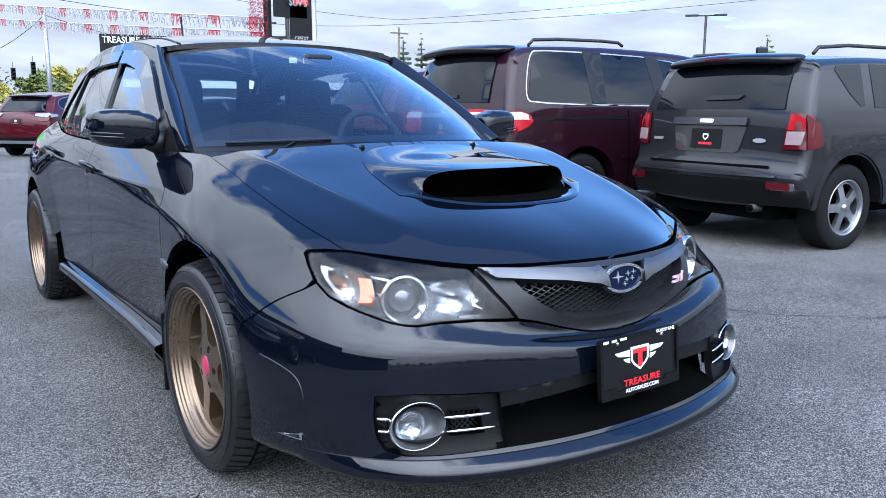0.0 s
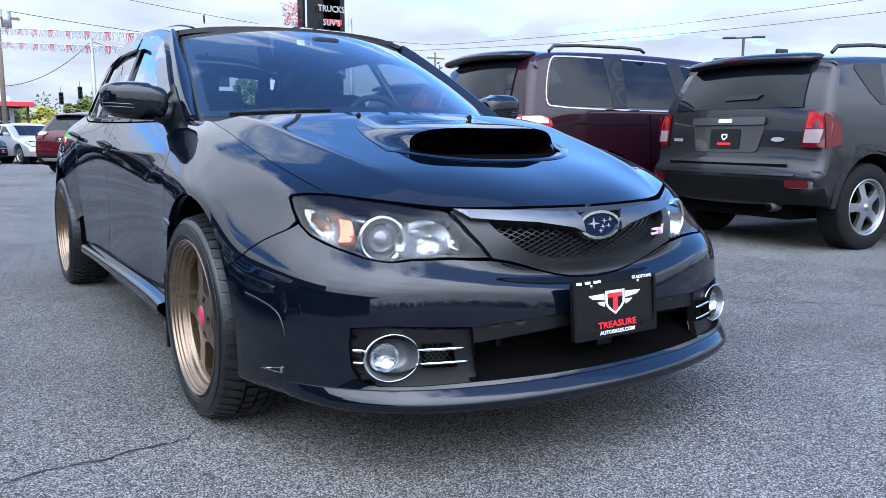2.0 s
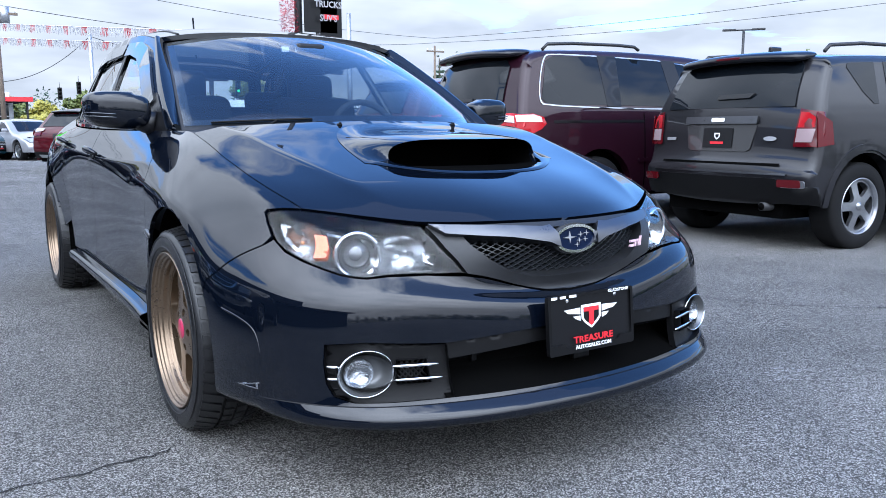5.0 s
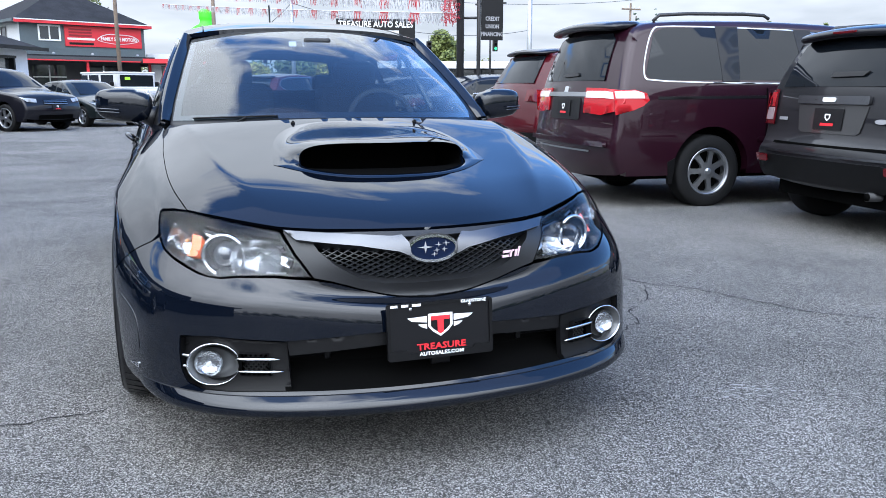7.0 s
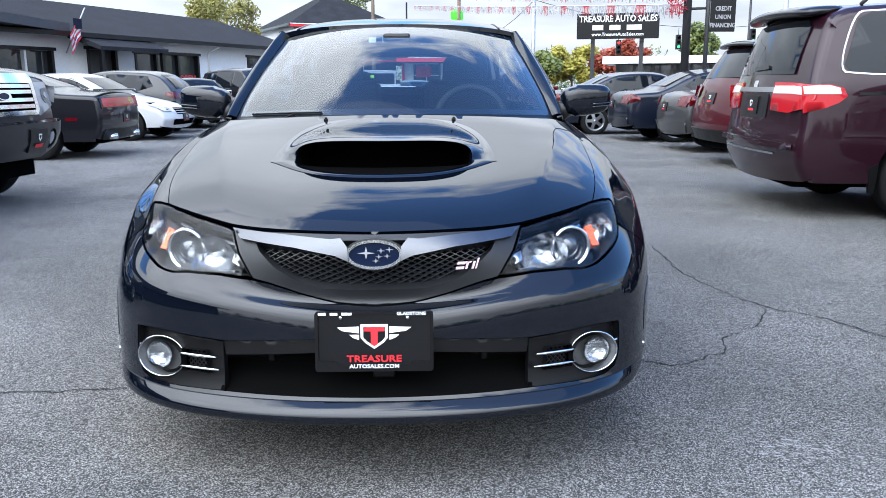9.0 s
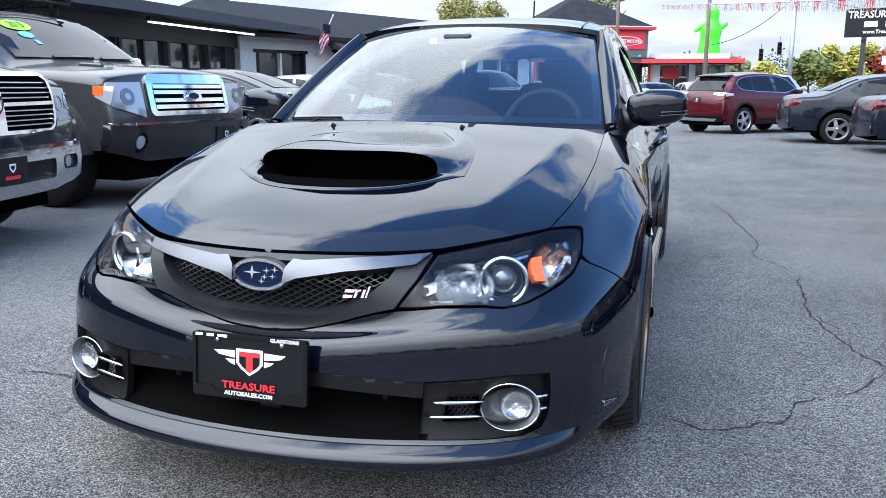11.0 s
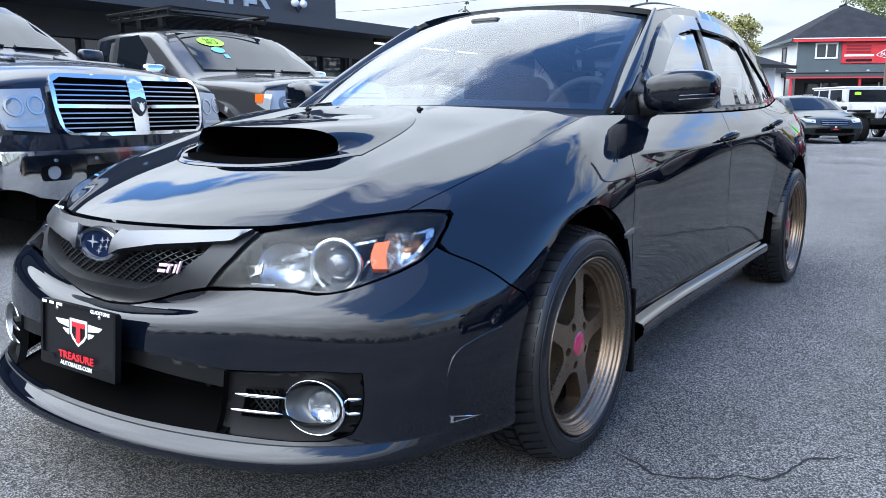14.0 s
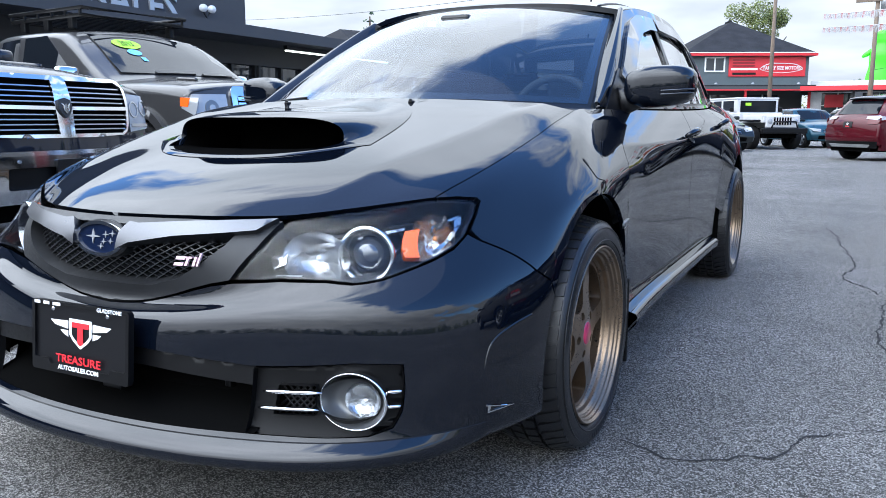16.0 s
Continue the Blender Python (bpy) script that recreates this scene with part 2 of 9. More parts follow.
def asphalt_mat():
    m = bpy.data.materials.new("asphalt")
    m.use_nodes = True
    nt = m.node_tree
    N, L = nt.nodes.new, nt.links.new
    p = nt.nodes["Principled BSDF"]
    co = N("ShaderNodeTexCoord")
    def noise_node(scale, detail, rough=0.5):
        n = N("ShaderNodeTexNoise")
        n.inputs["Scale"].default_value, n.inputs["Detail"].default_value, n.inputs["Roughness"].default_value = scale, detail, rough
        L(co.outputs["Object"], n.inputs["Vector"])
        return n
    big, mid, fine = noise_node(0.28, 5, 0.6), noise_node(1.3, 7, 0.6), noise_node(620, 2, 0.6)
    vor = N("ShaderNodeTexVoronoi"); vor.inputs["Scale"].default_value = 310; L(co.outputs["Object"], vor.inputs["Vector"])
    base = N("ShaderNodeValToRGB")
    base.color_ramp.elements[0].position, base.color_ramp.elements[1].position = 0.36, 0.66
    base.color_ramp.elements[0].color, base.color_ramp.elements[1].color = (0.097, 0.095, 0.090, 1), (0.184, 0.177, 0.168, 1)
    mixn = N("ShaderNodeMath"); mixn.operation = 'MULTIPLY_ADD'
    L(mid.outputs["Fac"], mixn.inputs[0]); mixn.inputs[1].default_value = 0.45
    half = N("ShaderNodeMath"); half.operation = 'MULTIPLY'; L(big.outputs["Fac"], half.inputs[0]); half.inputs[1].default_value = 0.55
    L(half.outputs[0], mixn.inputs[2]); L(mixn.outputs[0], base.inputs[0])
    # exposed stones in the binder
    chip = N("ShaderNodeSeparateColor"); L(vor.outputs["Color"], chip.inputs[0])
    ch = N("ShaderNodeMapRange"); ch.inputs[1].default_value, ch.inputs[2].default_value = 0.45, 1.0
    ch.inputs[3].default_value, ch.inputs[4].default_value = 0.42, 3.1
    L(chip.outputs[0], ch.inputs[0])
    fr = N("ShaderNodeMapRange"); fr.inputs[1].default_value, fr.inputs[2].default_value = 0.3, 0.7
    fr.inputs[3].default_value, fr.inputs[4].default_value = 0.35, 1.65
    L(fine.outputs["Fac"], fr.inputs[0])
    mul = N("ShaderNodeMath"); mul.operation = 'MULTIPLY'; L(ch.outputs[0], mul.inputs[0]); L(fr.outputs[0], mul.inputs[1])
    blot = noise_node(38, 4, 0.7)
    br = N("ShaderNodeMapRange"); br.inputs[1].default_value, br.inputs[2].default_value = 0.3, 0.7
    br.inputs[3].default_value, br.inputs[4].default_value = 0.80, 1.20
    L(blot.outputs["Fac"], br.inputs[0])
    mul2 = N("ShaderNodeMath"); mul2.operation = 'MULTIPLY'; L(mul.outputs[0], mul2.inputs[0]); L(br.outputs[0], mul2.inputs[1])
    col = N("ShaderNodeMix"); col.data_type = 'RGBA'; col.blend_type = 'MULTIPLY'; col.inputs[0].default_value = 1
    L(base.outputs[0], col.inputs[6]); L(mul2.outputs[0], col.inputs[7]); L(col.outputs[2], p.inputs["Base Color"])
    p.inputs["Roughness"].default_value = 0.86
    p.inputs["Specular IOR Level"].default_value = 0.08
    b = N("ShaderNodeBump"); b.inputs["Strength"].default_value, b.inputs["Distance"].default_value = 0.7, 0.006
    hs = N("ShaderNodeMath"); hs.operation = 'ADD'; L(vor.outputs["Distance"], hs.inputs[0]); L(fine.outputs["Fac"], hs.inputs[1])
    L(hs.outputs[0], b.inputs["Height"]); L(b.outputs[0], p.inputs["Normal"])
    return m


M = {}
M['asphalt'] = asphalt_mat()
M['crack'] = mat("crack_filler", (0.012, 0.012, 0.013), 0.95)
M['paint'] = mat("dark_grey_metallic_paint", (0.0017, 0.0030, 0.0064), 0.42, 0.0, coat=1.0, coat_rough=0.028, spec=0.0, var=0.05, var_scale=3)
M['paint'].node_tree.nodes["Principled BSDF"].inputs["Coat IOR"].default_value = 1.54
M['black'] = mat("black_plastic", (0.0035, 0.0035, 0.004), 0.42, spec=0.2, var=0.15, var_scale=9)
M['trim'] = mat("black_trim", (0.006, 0.006, 0.007), 0.32, spec=0.35)
M['grey_plastic'] = mat("grey_plastic", (0.013, 0.0135, 0.015), 0.48, var=0.15, var_scale=8)
# near-black, no gloss: shade of openings, arches and undersides put into the colour
M['deep'] = mat("recess_shade_black", (0.003, 0.003, 0.003), 0.9, spec=0.0)
M['chrome'] = mat("chrome", (0.75, 0.76, 0.78), 0.08, 1.0)
M['gunmetal'] = mat("gunmetal_satin", (0.125, 0.128, 0.138), 0.32, 1.0, var=0.06, var_scale=20)
M['satin'] = mat("satin_silver", (0.42, 0.43, 0.45), 0.28, 1.0)
M['alloy'] = mat("wheel_alloy", (0.36, 0.37, 0.39), 0.32, 0.9, var=0.1, var_scale=20)
M['bronze'] = mat("bronze_wheel", (0.21, 0.148, 0.098), 0.30, 0.85, coat=0.3, coat_rough=0.2, var=0.12, var_scale=12)
M['tyre'] = mat("tyre_rubber", (0.010, 0.010, 0.011), 0.36, spec=0.5, var=0.3, var_scale=14, bump=0.12, bump_scale=300)
M['tyre_dull'] = mat("dusty_tyre_rubber", (0.009, 0.009, 0.0095), 0.75, spec=0.15, var=0.3, var_scale=14)
M['red'] = mat("red_cap", (0.5, 0.03, 0.09), 0.3, coat=0.4)
M['taillight'] = mat("red_lens", (0.085, 0.002, 0.005), 0.15, spec=0.3, coat=0.35)
M['tail_bright'] = mat("bright_red_lens", (0.40, 0.008, 0.014), 0.15, spec=0.3, coat=0.35)
M['lens_white'] = mat("clear_lens", (0.34, 0.35, 0.36), 0.22, 0.15, coat=0.5, bump=0.3, bump_scale=25)
M['amber'] = mat("amber_lens", (0.95, 0.13, 0.012), 0.2, coat=0.6)
M['glass_dark'] = mat("tinted_glass", (0.006, 0.008, 0.011), 0.02, 0.0, spec=0.24)
M['smoked'] = mat("smoked_acrylic", (0.02, 0.022, 0.025), 0.05, spec=0.6, coat=0.5, coat_rough=0.02)
M['glass_ws'] = glass_mat("windscreen_glass", (0.66, 0.76, 0.82))
M['glass_side'] = glass_mat("side_glass", (0.50, 0.56, 0.60), f0=0.13, power=3.4)
M['lens'] = glass_mat("headlight_cover", (0.95, 0.965, 0.975), f0=0.022, power=6.5)
M['white'] = mat("white_paint", (0.78, 0.78, 0.77), 0.4)
M['white_wall'] = mat("white_wall", (0.72, 0.73, 0.74), 0.75, var=0.06, var_scale=0.7)
M['dark_wall'] = mat("charcoal_wall", (0.055, 0.055, 0.058), 0.7, var=0.15, var_scale=0.8)
M['grey_wall'] = mat("slate_siding", (0.10, 0.125, 0.135), 0.7, var=0.12, var_scale=1.0)
M['roof'] = mat("asphalt_shingle", (0.026, 0.027, 0.031), 0.95, spec=0.08, var=0.35, var_scale=1.5, bump=0.5, bump_scale=40)
M['red_paint'] = mat("red_trim_paint", (0.60, 0.025, 0.035), 0.45, var=0.08, var_scale=2)
M['sign_black'] = mat("black_sign_face", (0.006, 0.006, 0.007), 0.3, spec=0.3)
M['steel'] = mat("galvanised_steel", (0.38, 0.39, 0.4), 0.45, 0.7, var=0.12, var_scale=3)
M['dark_steel'] = mat("dark_painted_steel", (0.03, 0.03, 0.032), 0.5, 0.2, var=0.15, var_scale=3)
M['wood'] = mat("weathered_pole_wood", (0.16, 0.12, 0.09), 0.85, var=0.25, var_scale=3, bump=0.4, bump_scale=60)
M['green_fabric'] = mat("green_nylon", (0.06, 0.75, 0.02), 0.5, var=0.06, var_scale=2)
M['lime'] = mat("lime_sticker", (0.35, 0.85, 0.03), 0.5)
M['blue_sticker'] = mat("blue_sticker", (0.12, 0.42, 0.75), 0.5)
M['bark'] = mat("bark", (0.08, 0.06, 0.045), 0.9, var=0.3, var_scale=4)
M['leaf_green'] = mat("leaf_green", (0.12, 0.145, 0.035), 0.6, var=0.35, var_scale=1.2)
M['leaf_olive'] = mat("leaf_olive", (0.21, 0.19, 0.04), 0.6, var=0.35, var_scale=1.2)
M['leaf_dark'] = mat("leaf_conifer", (0.03, 0.06, 0.03), 0.7, var=0.35, var_scale=1.2)
M['leaf_yellow'] = mat("leaf_yellow", (0.34, 0.30, 0.055), 0.6, var=0.3, var_scale=1.2)
M['leaf_red'] = mat("leaf_red", (0.30, 0.06, 0.03), 0.6, var=0.3, var_scale=1.2)
M['plate_white'] = mat("plate_print_white", (0.85, 0.85, 0.85), 0.5)
M['plate_red'] = mat("plate_print_red", (0.75, 0.02, 0.03), 0.45)
M['lamp_red'] = mat("signal_red", (0.4, 0.02, 0.02), 0.3, emit=(1, 0.05, 0.03), emit_s=1.5)
M['lamp_green'] = mat("signal_green", (0.02, 0.3, 0.1), 0.3, emit=(0.05, 1, 0.4), emit_s=1.5)
M['interior'] = mat("interior_cloth", (0.02, 0.021, 0.024), 0.85)


def paint(name, color, metal=0.3):
    return mat(name, color, 0.35, metal * .6, coat=0.7, coat_rough=0.02, spec=0.1)


M['maroon'] = paint("maroon_paint", (0.017, 0.0036, 0.0085), 0.35)
M['jeep_grey'] = paint("granite_grey_paint", (0.017, 0.0168, 0.0195), 0.5)
M['red_car'] = paint("ruby_red_paint", (0.060, 0.002, 0.006), 0.4)
M['black_car'] = paint("black_car_paint", (0.006, 0.006, 0.009), 0.1)
M['grey_car'] = paint("steel_grey_paint", (0.048, 0.047, 0.048), 0.6)
M['silver_car'] = paint("silver_paint", (0.38, 0.38, 0.40), 0.7)
M['white_car'] = paint("white_car_paint", (0.50, 0.50, 0.51), 0.0)
M['blue_car'] = paint("teal_blue_paint", (0.015, 0.060, 0.090), 0.5)
M['green_car'] = paint("dark_green_paint", (0.010, 0.014, 0.015), 0.3)
M['navy_car'] = paint("navy_paint", (0.005, 0.0075, 0.016), 0.3)

# ---- mesh tools ----
from mathutils.geometry import delaunay_2d_cdt


def part(name, bm, material, parent=None, label="", smooth=False):
    """Link a bmesh (or mesh) as ONE mesh object, under a thing or a part."""
    if isinstance(bm, bpy.types.Mesh):
        me = bm
    else:
        me = bpy.data.meshes.new(name)
        bm.to_mesh(me)
        bm.free()
    if material is not None and not me.materials:
        me.materials.append(material)
    if smooth and me.polygons:
        me.polygons.foreach_set("use_smooth", [True] * len(me.polygons))
    ob = new(name, me)
    if parent is not None:
        ob.parent = parent
    if label:
        ob["label"] = label
    return ob


def thing(name, label, category, m=None, group="", kind=""):
    ob = new(name)
    ob.empty_display_size = 0.2
    if m is not None:
        ob.matrix_world = m
    return tagged(ob, label, category, group, kind)


def mesh_np(name, verts, faces, smooth=True):
    me = bpy.data.meshes.new(name)
    me.from_pydata([tuple(map(float, v)) for v in verts], [], [tuple(map(int, f)) for f in faces])
    if smooth:
        me.polygons.foreach_set("use_smooth", [True] * len(me.polygons))
    me.update()
    return me


def grid_faces(nu, nv, close_u=False):
    f = []
    for i in range(nu if close_u else nu - 1):
        for j in range(nv - 1):
            a, b = i * nv + j, ((i + 1) % nu) * nv + j
            f.append((a, b, b + 1, a + 1))
    return f


def box(sx, sy, sz, at=(0, 0, 0), bevel=0.0, seg=2, m=None):
    bm = bmesh.new()
    bmesh.ops.create_cube(bm, size=1.0, matrix=Matrix.Translation(at) @ Matrix.Diagonal((sx, sy, sz, 1)))
    if bevel > 0:
        bmesh.ops.bevel(bm, geom=bm.edges[:], offset=bevel, segments=seg, affect='EDGES', profile=0.5)
    if m is not None:
        bmesh.ops.transform(bm, matrix=m, verts=bm.verts)
    return bm


def join(*bms):
    """Join several bmeshes into the first."""
    base = bms[0]
    for b in bms[1:]:
        me = bpy.data.meshes.new("tmp")
        b.to_mesh(me)
        b.free()
        base.from_mesh(me)
        bpy.data.meshes.remove(me)
    return base


def lathe(profile, seg=48, axis='X'):
    """Turn (radius, along) pairs about the axis."""
    n = len(profile)
    v = []
    for i in range(seg):
        a = 2 * math.pi * i / seg
        for r, h in profile:
            if axis == 'X':
                v.append((h, r * math.cos(a), r * math.sin(a)))
            elif axis == 'Y':
                v.append((r * math.cos(a), h, r * math.sin(a)))
            else:
                v.append((r * math.cos(a), r * math.sin(a), h))
    return v, grid_faces(seg, n, True)


def tube(pts, radius, seg=8, closed=False, radii=None):
    """A round bar along points; returns a mesh."""
    P = np.array(pts, float)
    n = len(P)
    T = np.gradient(P, axis=0) if not closed else np.roll(P, -1, 0) - np.roll(P, 1, 0)
    T /= np.linalg.norm(T, axis=1)[:, None] + 1e-12
    up = np.array([0.0, 0.0, 1.0])
    v = []
    prev = None
    for i in range(n):
        a = np.cross(T[i], up) if prev is None else prev - T[i] * (prev @ T[i])
        if np.linalg.norm(a) < 1e-4:
            a = np.cross(T[i], (1.0, 0.0, 0.0))
        a /= np.linalg.norm(a)
        prev = a
        b = np.cross(T[i], a)
        r = radius if radii is None else radii[i]
        for k in range(seg):
            t = 2 * math.pi * k / seg
            v.append(P[i] + r * (math.cos(t) * a + math.sin(t) * b))
    f = []
    for i in range(n if closed else n - 1):
        for k in range(seg):
            i2 = (i + 1) % n
            f.append((i * seg + k, i * seg + (k + 1) % seg, i2 * seg + (k + 1) % seg, i2 * seg + k))
    if not closed:
        f.append(tuple(range(seg))[::-1])
        f.append(tuple((n - 1) * seg + k for k in range(seg)))
    return mesh_np("tube", v, f)


def resample(poly, step, closed=True):
    """Points along a polyline, no further apart than step."""
    P = np.array(poly, float)
    Q = np.vstack([P, P[:1]]) if closed else P
    out = []
    for a, b in zip(Q[:-1], Q[1:]):
        n = max(1, int(math.ceil(np.linalg.norm(b - a) / step)))
        for k in range(n):
            out.append(a + (b - a) * k / n)
    if not closed:
        out.append(Q[-1])
    return np.array(out)


def chaikin(poly, rounds=2, closed=True):
    P = np.array(poly, float)
    for _ in range(rounds):
        if closed:
            Q = np.roll(P, -1, 0)
            P = np.stack([0.75 * P + 0.25 * Q, 0.25 * P + 0.75 * Q], 1).reshape(-1, P.shape[1])
        else:
            a, b = P[:-1], P[1:]
            mid = np.stack([0.75 * a + 0.25 * b, 0.25 * a + 0.75 * b], 1).reshape(-1, P.shape[1])
            P = np.vstack([P[:1], mid, P[-1:]])
    return P


def inside(poly, pts):
    x, y = pts[:, 0], pts[:, 1]
    res = np.zeros(len(pts), bool)
    n = len(poly)
    j = n - 1
    for i in range(n):
        xi, yi = poly[i]
        xj, yj = poly[j]
        if yi != yj:
            res ^= ((yi > y) != (yj > y)) & (x < (xj - xi) * (y - yi) / (yj - yi) + xi)
        j = i
    return res


def edge_dist(poly, pts):
    A, B = poly, np.roll(poly, -1, 0)
    d = np.full(len(pts), 1e9)
    for a, b in zip(A, B):
        ab = b - a
        t = np.clip(((pts - a) @ ab) / (ab @ ab + 1e-12), 0, 1)
        d = np.minimum(d, np.linalg.norm(pts - a - t[:, None] * ab, axis=1))
    return d


def panel_mesh(outer, fn, step, holes=(), skirt=0.0, off=0.0, scale=(1, 1), flip=False):
    """A panel cut to an outline in a surface's own plane. fn(points, off) lays it into space; skirt turns its edges inward."""
    S = np.array(scale, float)
    loops = [resample(np.array(l, float) * S, step) for l in (outer, *holes)]
    V, E = [], []
    for l in loops:
        b = len(V)
        V += list(l)
        E += [(b + i, b + (i + 1) % len(l)) for i in range(len(l))]
    lo, hi = loops[0].min(0), loops[0].max(0)
    g = np.stack(np.meshgrid(np.arange(lo[0] + step / 2, hi[0], step), np.arange(lo[1] + step / 2, hi[1], step)), -1).reshape(-1, 2)
    if len(g):
        g[:, 0] += (np.round((g[:, 1] - lo[1]) / step) % 2) * step * 0.5
        ok = inside(loops[0], g)
        for h in loops[1:]:
            ok &= ~inside(h, g)
        g = g[ok]
        if len(g):
            d = np.min([edge_dist(l, g) for l in loops], axis=0)
            g = g[d > step * 0.45]
        V += list(g)
    v2, _, tris, *_ = delaunay_2d_cdt([Vector((float(p[0]), float(p[1]))) for p in V], E, [], 0, 1e-7)
    v2 = np.array([(p.x, p.y) for p in v2])
    T = np.array([t[:] for t in tris])
    c = v2[T].mean(1)
    ok = inside(loops[0], c)
    for h in loops[1:]:
        ok &= ~inside(h, c)
    T = T[ok]
    if flip:
        T = T[:, ::-1]
    v3 = fn(v2 / S, off)
    faces = [tuple(t) for t in T]
    verts = list(v3)
    if skirt:
        cnt = {}
        for t in T:
            for a, b in ((t[0], t[1]), (t[1], t[2]), (t[2], t[0])):
                cnt[(a, b)] = cnt.get((a, b), 0) + 1
        border = [(a, b) for (a, b) in cnt if (b, a) not in cnt]
        idx = sorted({i for e in border for i in e})
        top, low = {}, {}
        lo3 = fn(v2[idx] / S, off - skirt)
        for k, i in enumerate(idx):
            top[i] = len(verts); verts.append(v3[i])
            low[i] = len(verts); verts.append(lo3[k])
        faces += [(top[b], top[a], low[a], low[b]) for a, b in border]
    return mesh_np("panel", verts, faces)


def text_mesh(s, size, extrude=0.002, align='CENTER', squeeze=1.0):
    cu = bpy.data.curves.new("txt", 'FONT')
    cu.body, cu.size, cu.extrude, cu.align_x, cu.align_y, cu.offset = s, size, extrude, align, 'CENTER', size * 0.018
    cu.resolution_u = 2
    ob = bpy.data.objects.new("txt", cu)
    me = bpy.data.meshes.new_from_object(ob)
    me.materials.clear()
    bpy.data.objects.remove(ob)
    bpy.data.curves.remove(cu)
    me.transform(Matrix.Diagonal((squeeze, 1, 1, 1)))
    return me


def text_part(name, s, size, m, material, parent, extrude=0.002, squeeze=1.0):
    """Letters that stand in the x-z plane of the pose m and face -y."""
    me = text_mesh(s, size, extrude, squeeze=squeeze)
    ob = part(name, me, material, parent)
    ob.matrix_local = m @ pose(0, 0, 0, 90)
    return ob


def ground_z(x, y):
    """The lot is level round the car and falls away very gently beyond."""
    return -0.004 * min(max(0.0, math.hypot(x, y - 1.5) - 6.0), 44.0)

# ---- the hatchback's skin: bicubic net from the nose round the corner to the tail, rows from sill to belt ----
# each station: (x, y, z) for bottom edge, lip, lip top, lower face, upper face, ledge, lamp foot, hood edge, mid, rear/belt
NET = []
NET.append([(0, 0.015, 0.176), (0, -0.066, 0.218), (0.0, -0.043, 0.258), (0, -0.015, 0.33), (0, -0.002, 0.44), (0, 0.022, 0.486), (0, 0.062, 0.52), (0, 0.06, 0.69), (0, 0.5, 0.822), (0, 1.1, 0.955)])
NET.append([(0.22, 0.025, 0.176), (0.22, -0.051, 0.218), (0.22, -0.03, 0.258), (0.22, -0.004, 0.33), (0.22, 0.01, 0.445), (0.22, 0.03, 0.497), (0.22, 0.066, 0.535), (0.22, 0.08, 0.69), (0.23, 0.51, 0.822), (0.24, 1.11, 0.95)])
NET.append([(0.43, 0.065, 0.176), (0.43, -0.002, 0.218), (0.43, 0.017, 0.258), (0.43, 0.04, 0.33), (0.43, 0.052, 0.452), (0.42, 0.066, 0.515), (0.41, 0.105, 0.558), (0.42, 0.195, 0.686), (0.45, 0.55, 0.812), (0.48, 1.13, 0.938)])
NET.append([(0.6, 0.165, 0.176), (0.63, 0.092, 0.218), (0.626, 0.102, 0.258), (0.622, 0.118, 0.33), (0.615, 0.126, 0.46), (0.6, 0.142, 0.535), (0.57, 0.19, 0.59), (0.6, 0.315, 0.706), (0.63, 0.63, 0.812), (0.655, 1.18, 0.92)])
NET.append([(0.72, 0.305, 0.176), (0.775, 0.269, 0.218), (0.776, 0.256, 0.258), (0.775, 0.255, 0.335), (0.768, 0.262, 0.465), (0.752, 0.285, 0.55), (0.715, 0.335, 0.625), (0.715, 0.45, 0.722), (0.712, 0.74, 0.818), (0.703, 1.225, 0.914)])
NET.append([(0.79, 0.472, 0.177), (0.842, 0.444, 0.215), (0.848, 0.428, 0.256), (0.85, 0.425, 0.34), (0.848, 0.44, 0.465), (0.835, 0.47, 0.565), (0.8, 0.52, 0.655), (0.77, 0.61, 0.742), (0.745, 0.85, 0.828), (0.712, 1.25, 0.914)])
NET.append([(0.82, 0.626, 0.168), (0.872, 0.619, 0.204), (0.883, 0.608, 0.259), (0.888, 0.6, 0.35), (0.89, 0.605, 0.47), (0.88, 0.62, 0.575), (0.852, 0.68, 0.68), (0.812, 0.78, 0.762), (0.772, 0.98, 0.842), (0.716, 1.27, 0.916)])
NET.append([(0.83, 0.91, 0.165), (0.885, 0.91, 0.2), (0.892, 0.91, 0.27), (0.896, 0.91, 0.36), (0.902, 0.91, 0.48), (0.9, 0.91, 0.6), (0.88, 0.93, 0.7), (0.84, 1.0, 0.782), (0.79, 1.12, 0.855), (0.722, 1.3, 0.917)])
NET.append([(0.82, 1.24, 0.168), (0.872, 1.24, 0.205), (0.878, 1.24, 0.275), (0.88, 1.24, 0.365), (0.888, 1.24, 0.49), (0.89, 1.24, 0.6), (0.88, 1.25, 0.71), (0.85, 1.27, 0.795), (0.8, 1.33, 0.865), (0.732, 1.4, 0.918)])
NET.append([(0.8, 1.62, 0.17), (0.855, 1.62, 0.21), (0.862, 1.62, 0.28), (0.86, 1.62, 0.37), (0.868, 1.62, 0.49), (0.876, 1.62, 0.61), (0.874, 1.62, 0.72), (0.862, 1.62, 0.792), (0.828, 1.64, 0.85), (0.765, 1.66, 0.918)])
NET.append([(0.8, 2.35, 0.172), (0.852, 2.35, 0.212), (0.858, 2.35, 0.282), (0.856, 2.35, 0.372), (0.862, 2.35, 0.49), (0.87, 2.35, 0.62), (0.873, 2.35, 0.74), (0.87, 2.35, 0.805), (0.846, 2.35, 0.855), (0.795, 2.35, 0.922)])
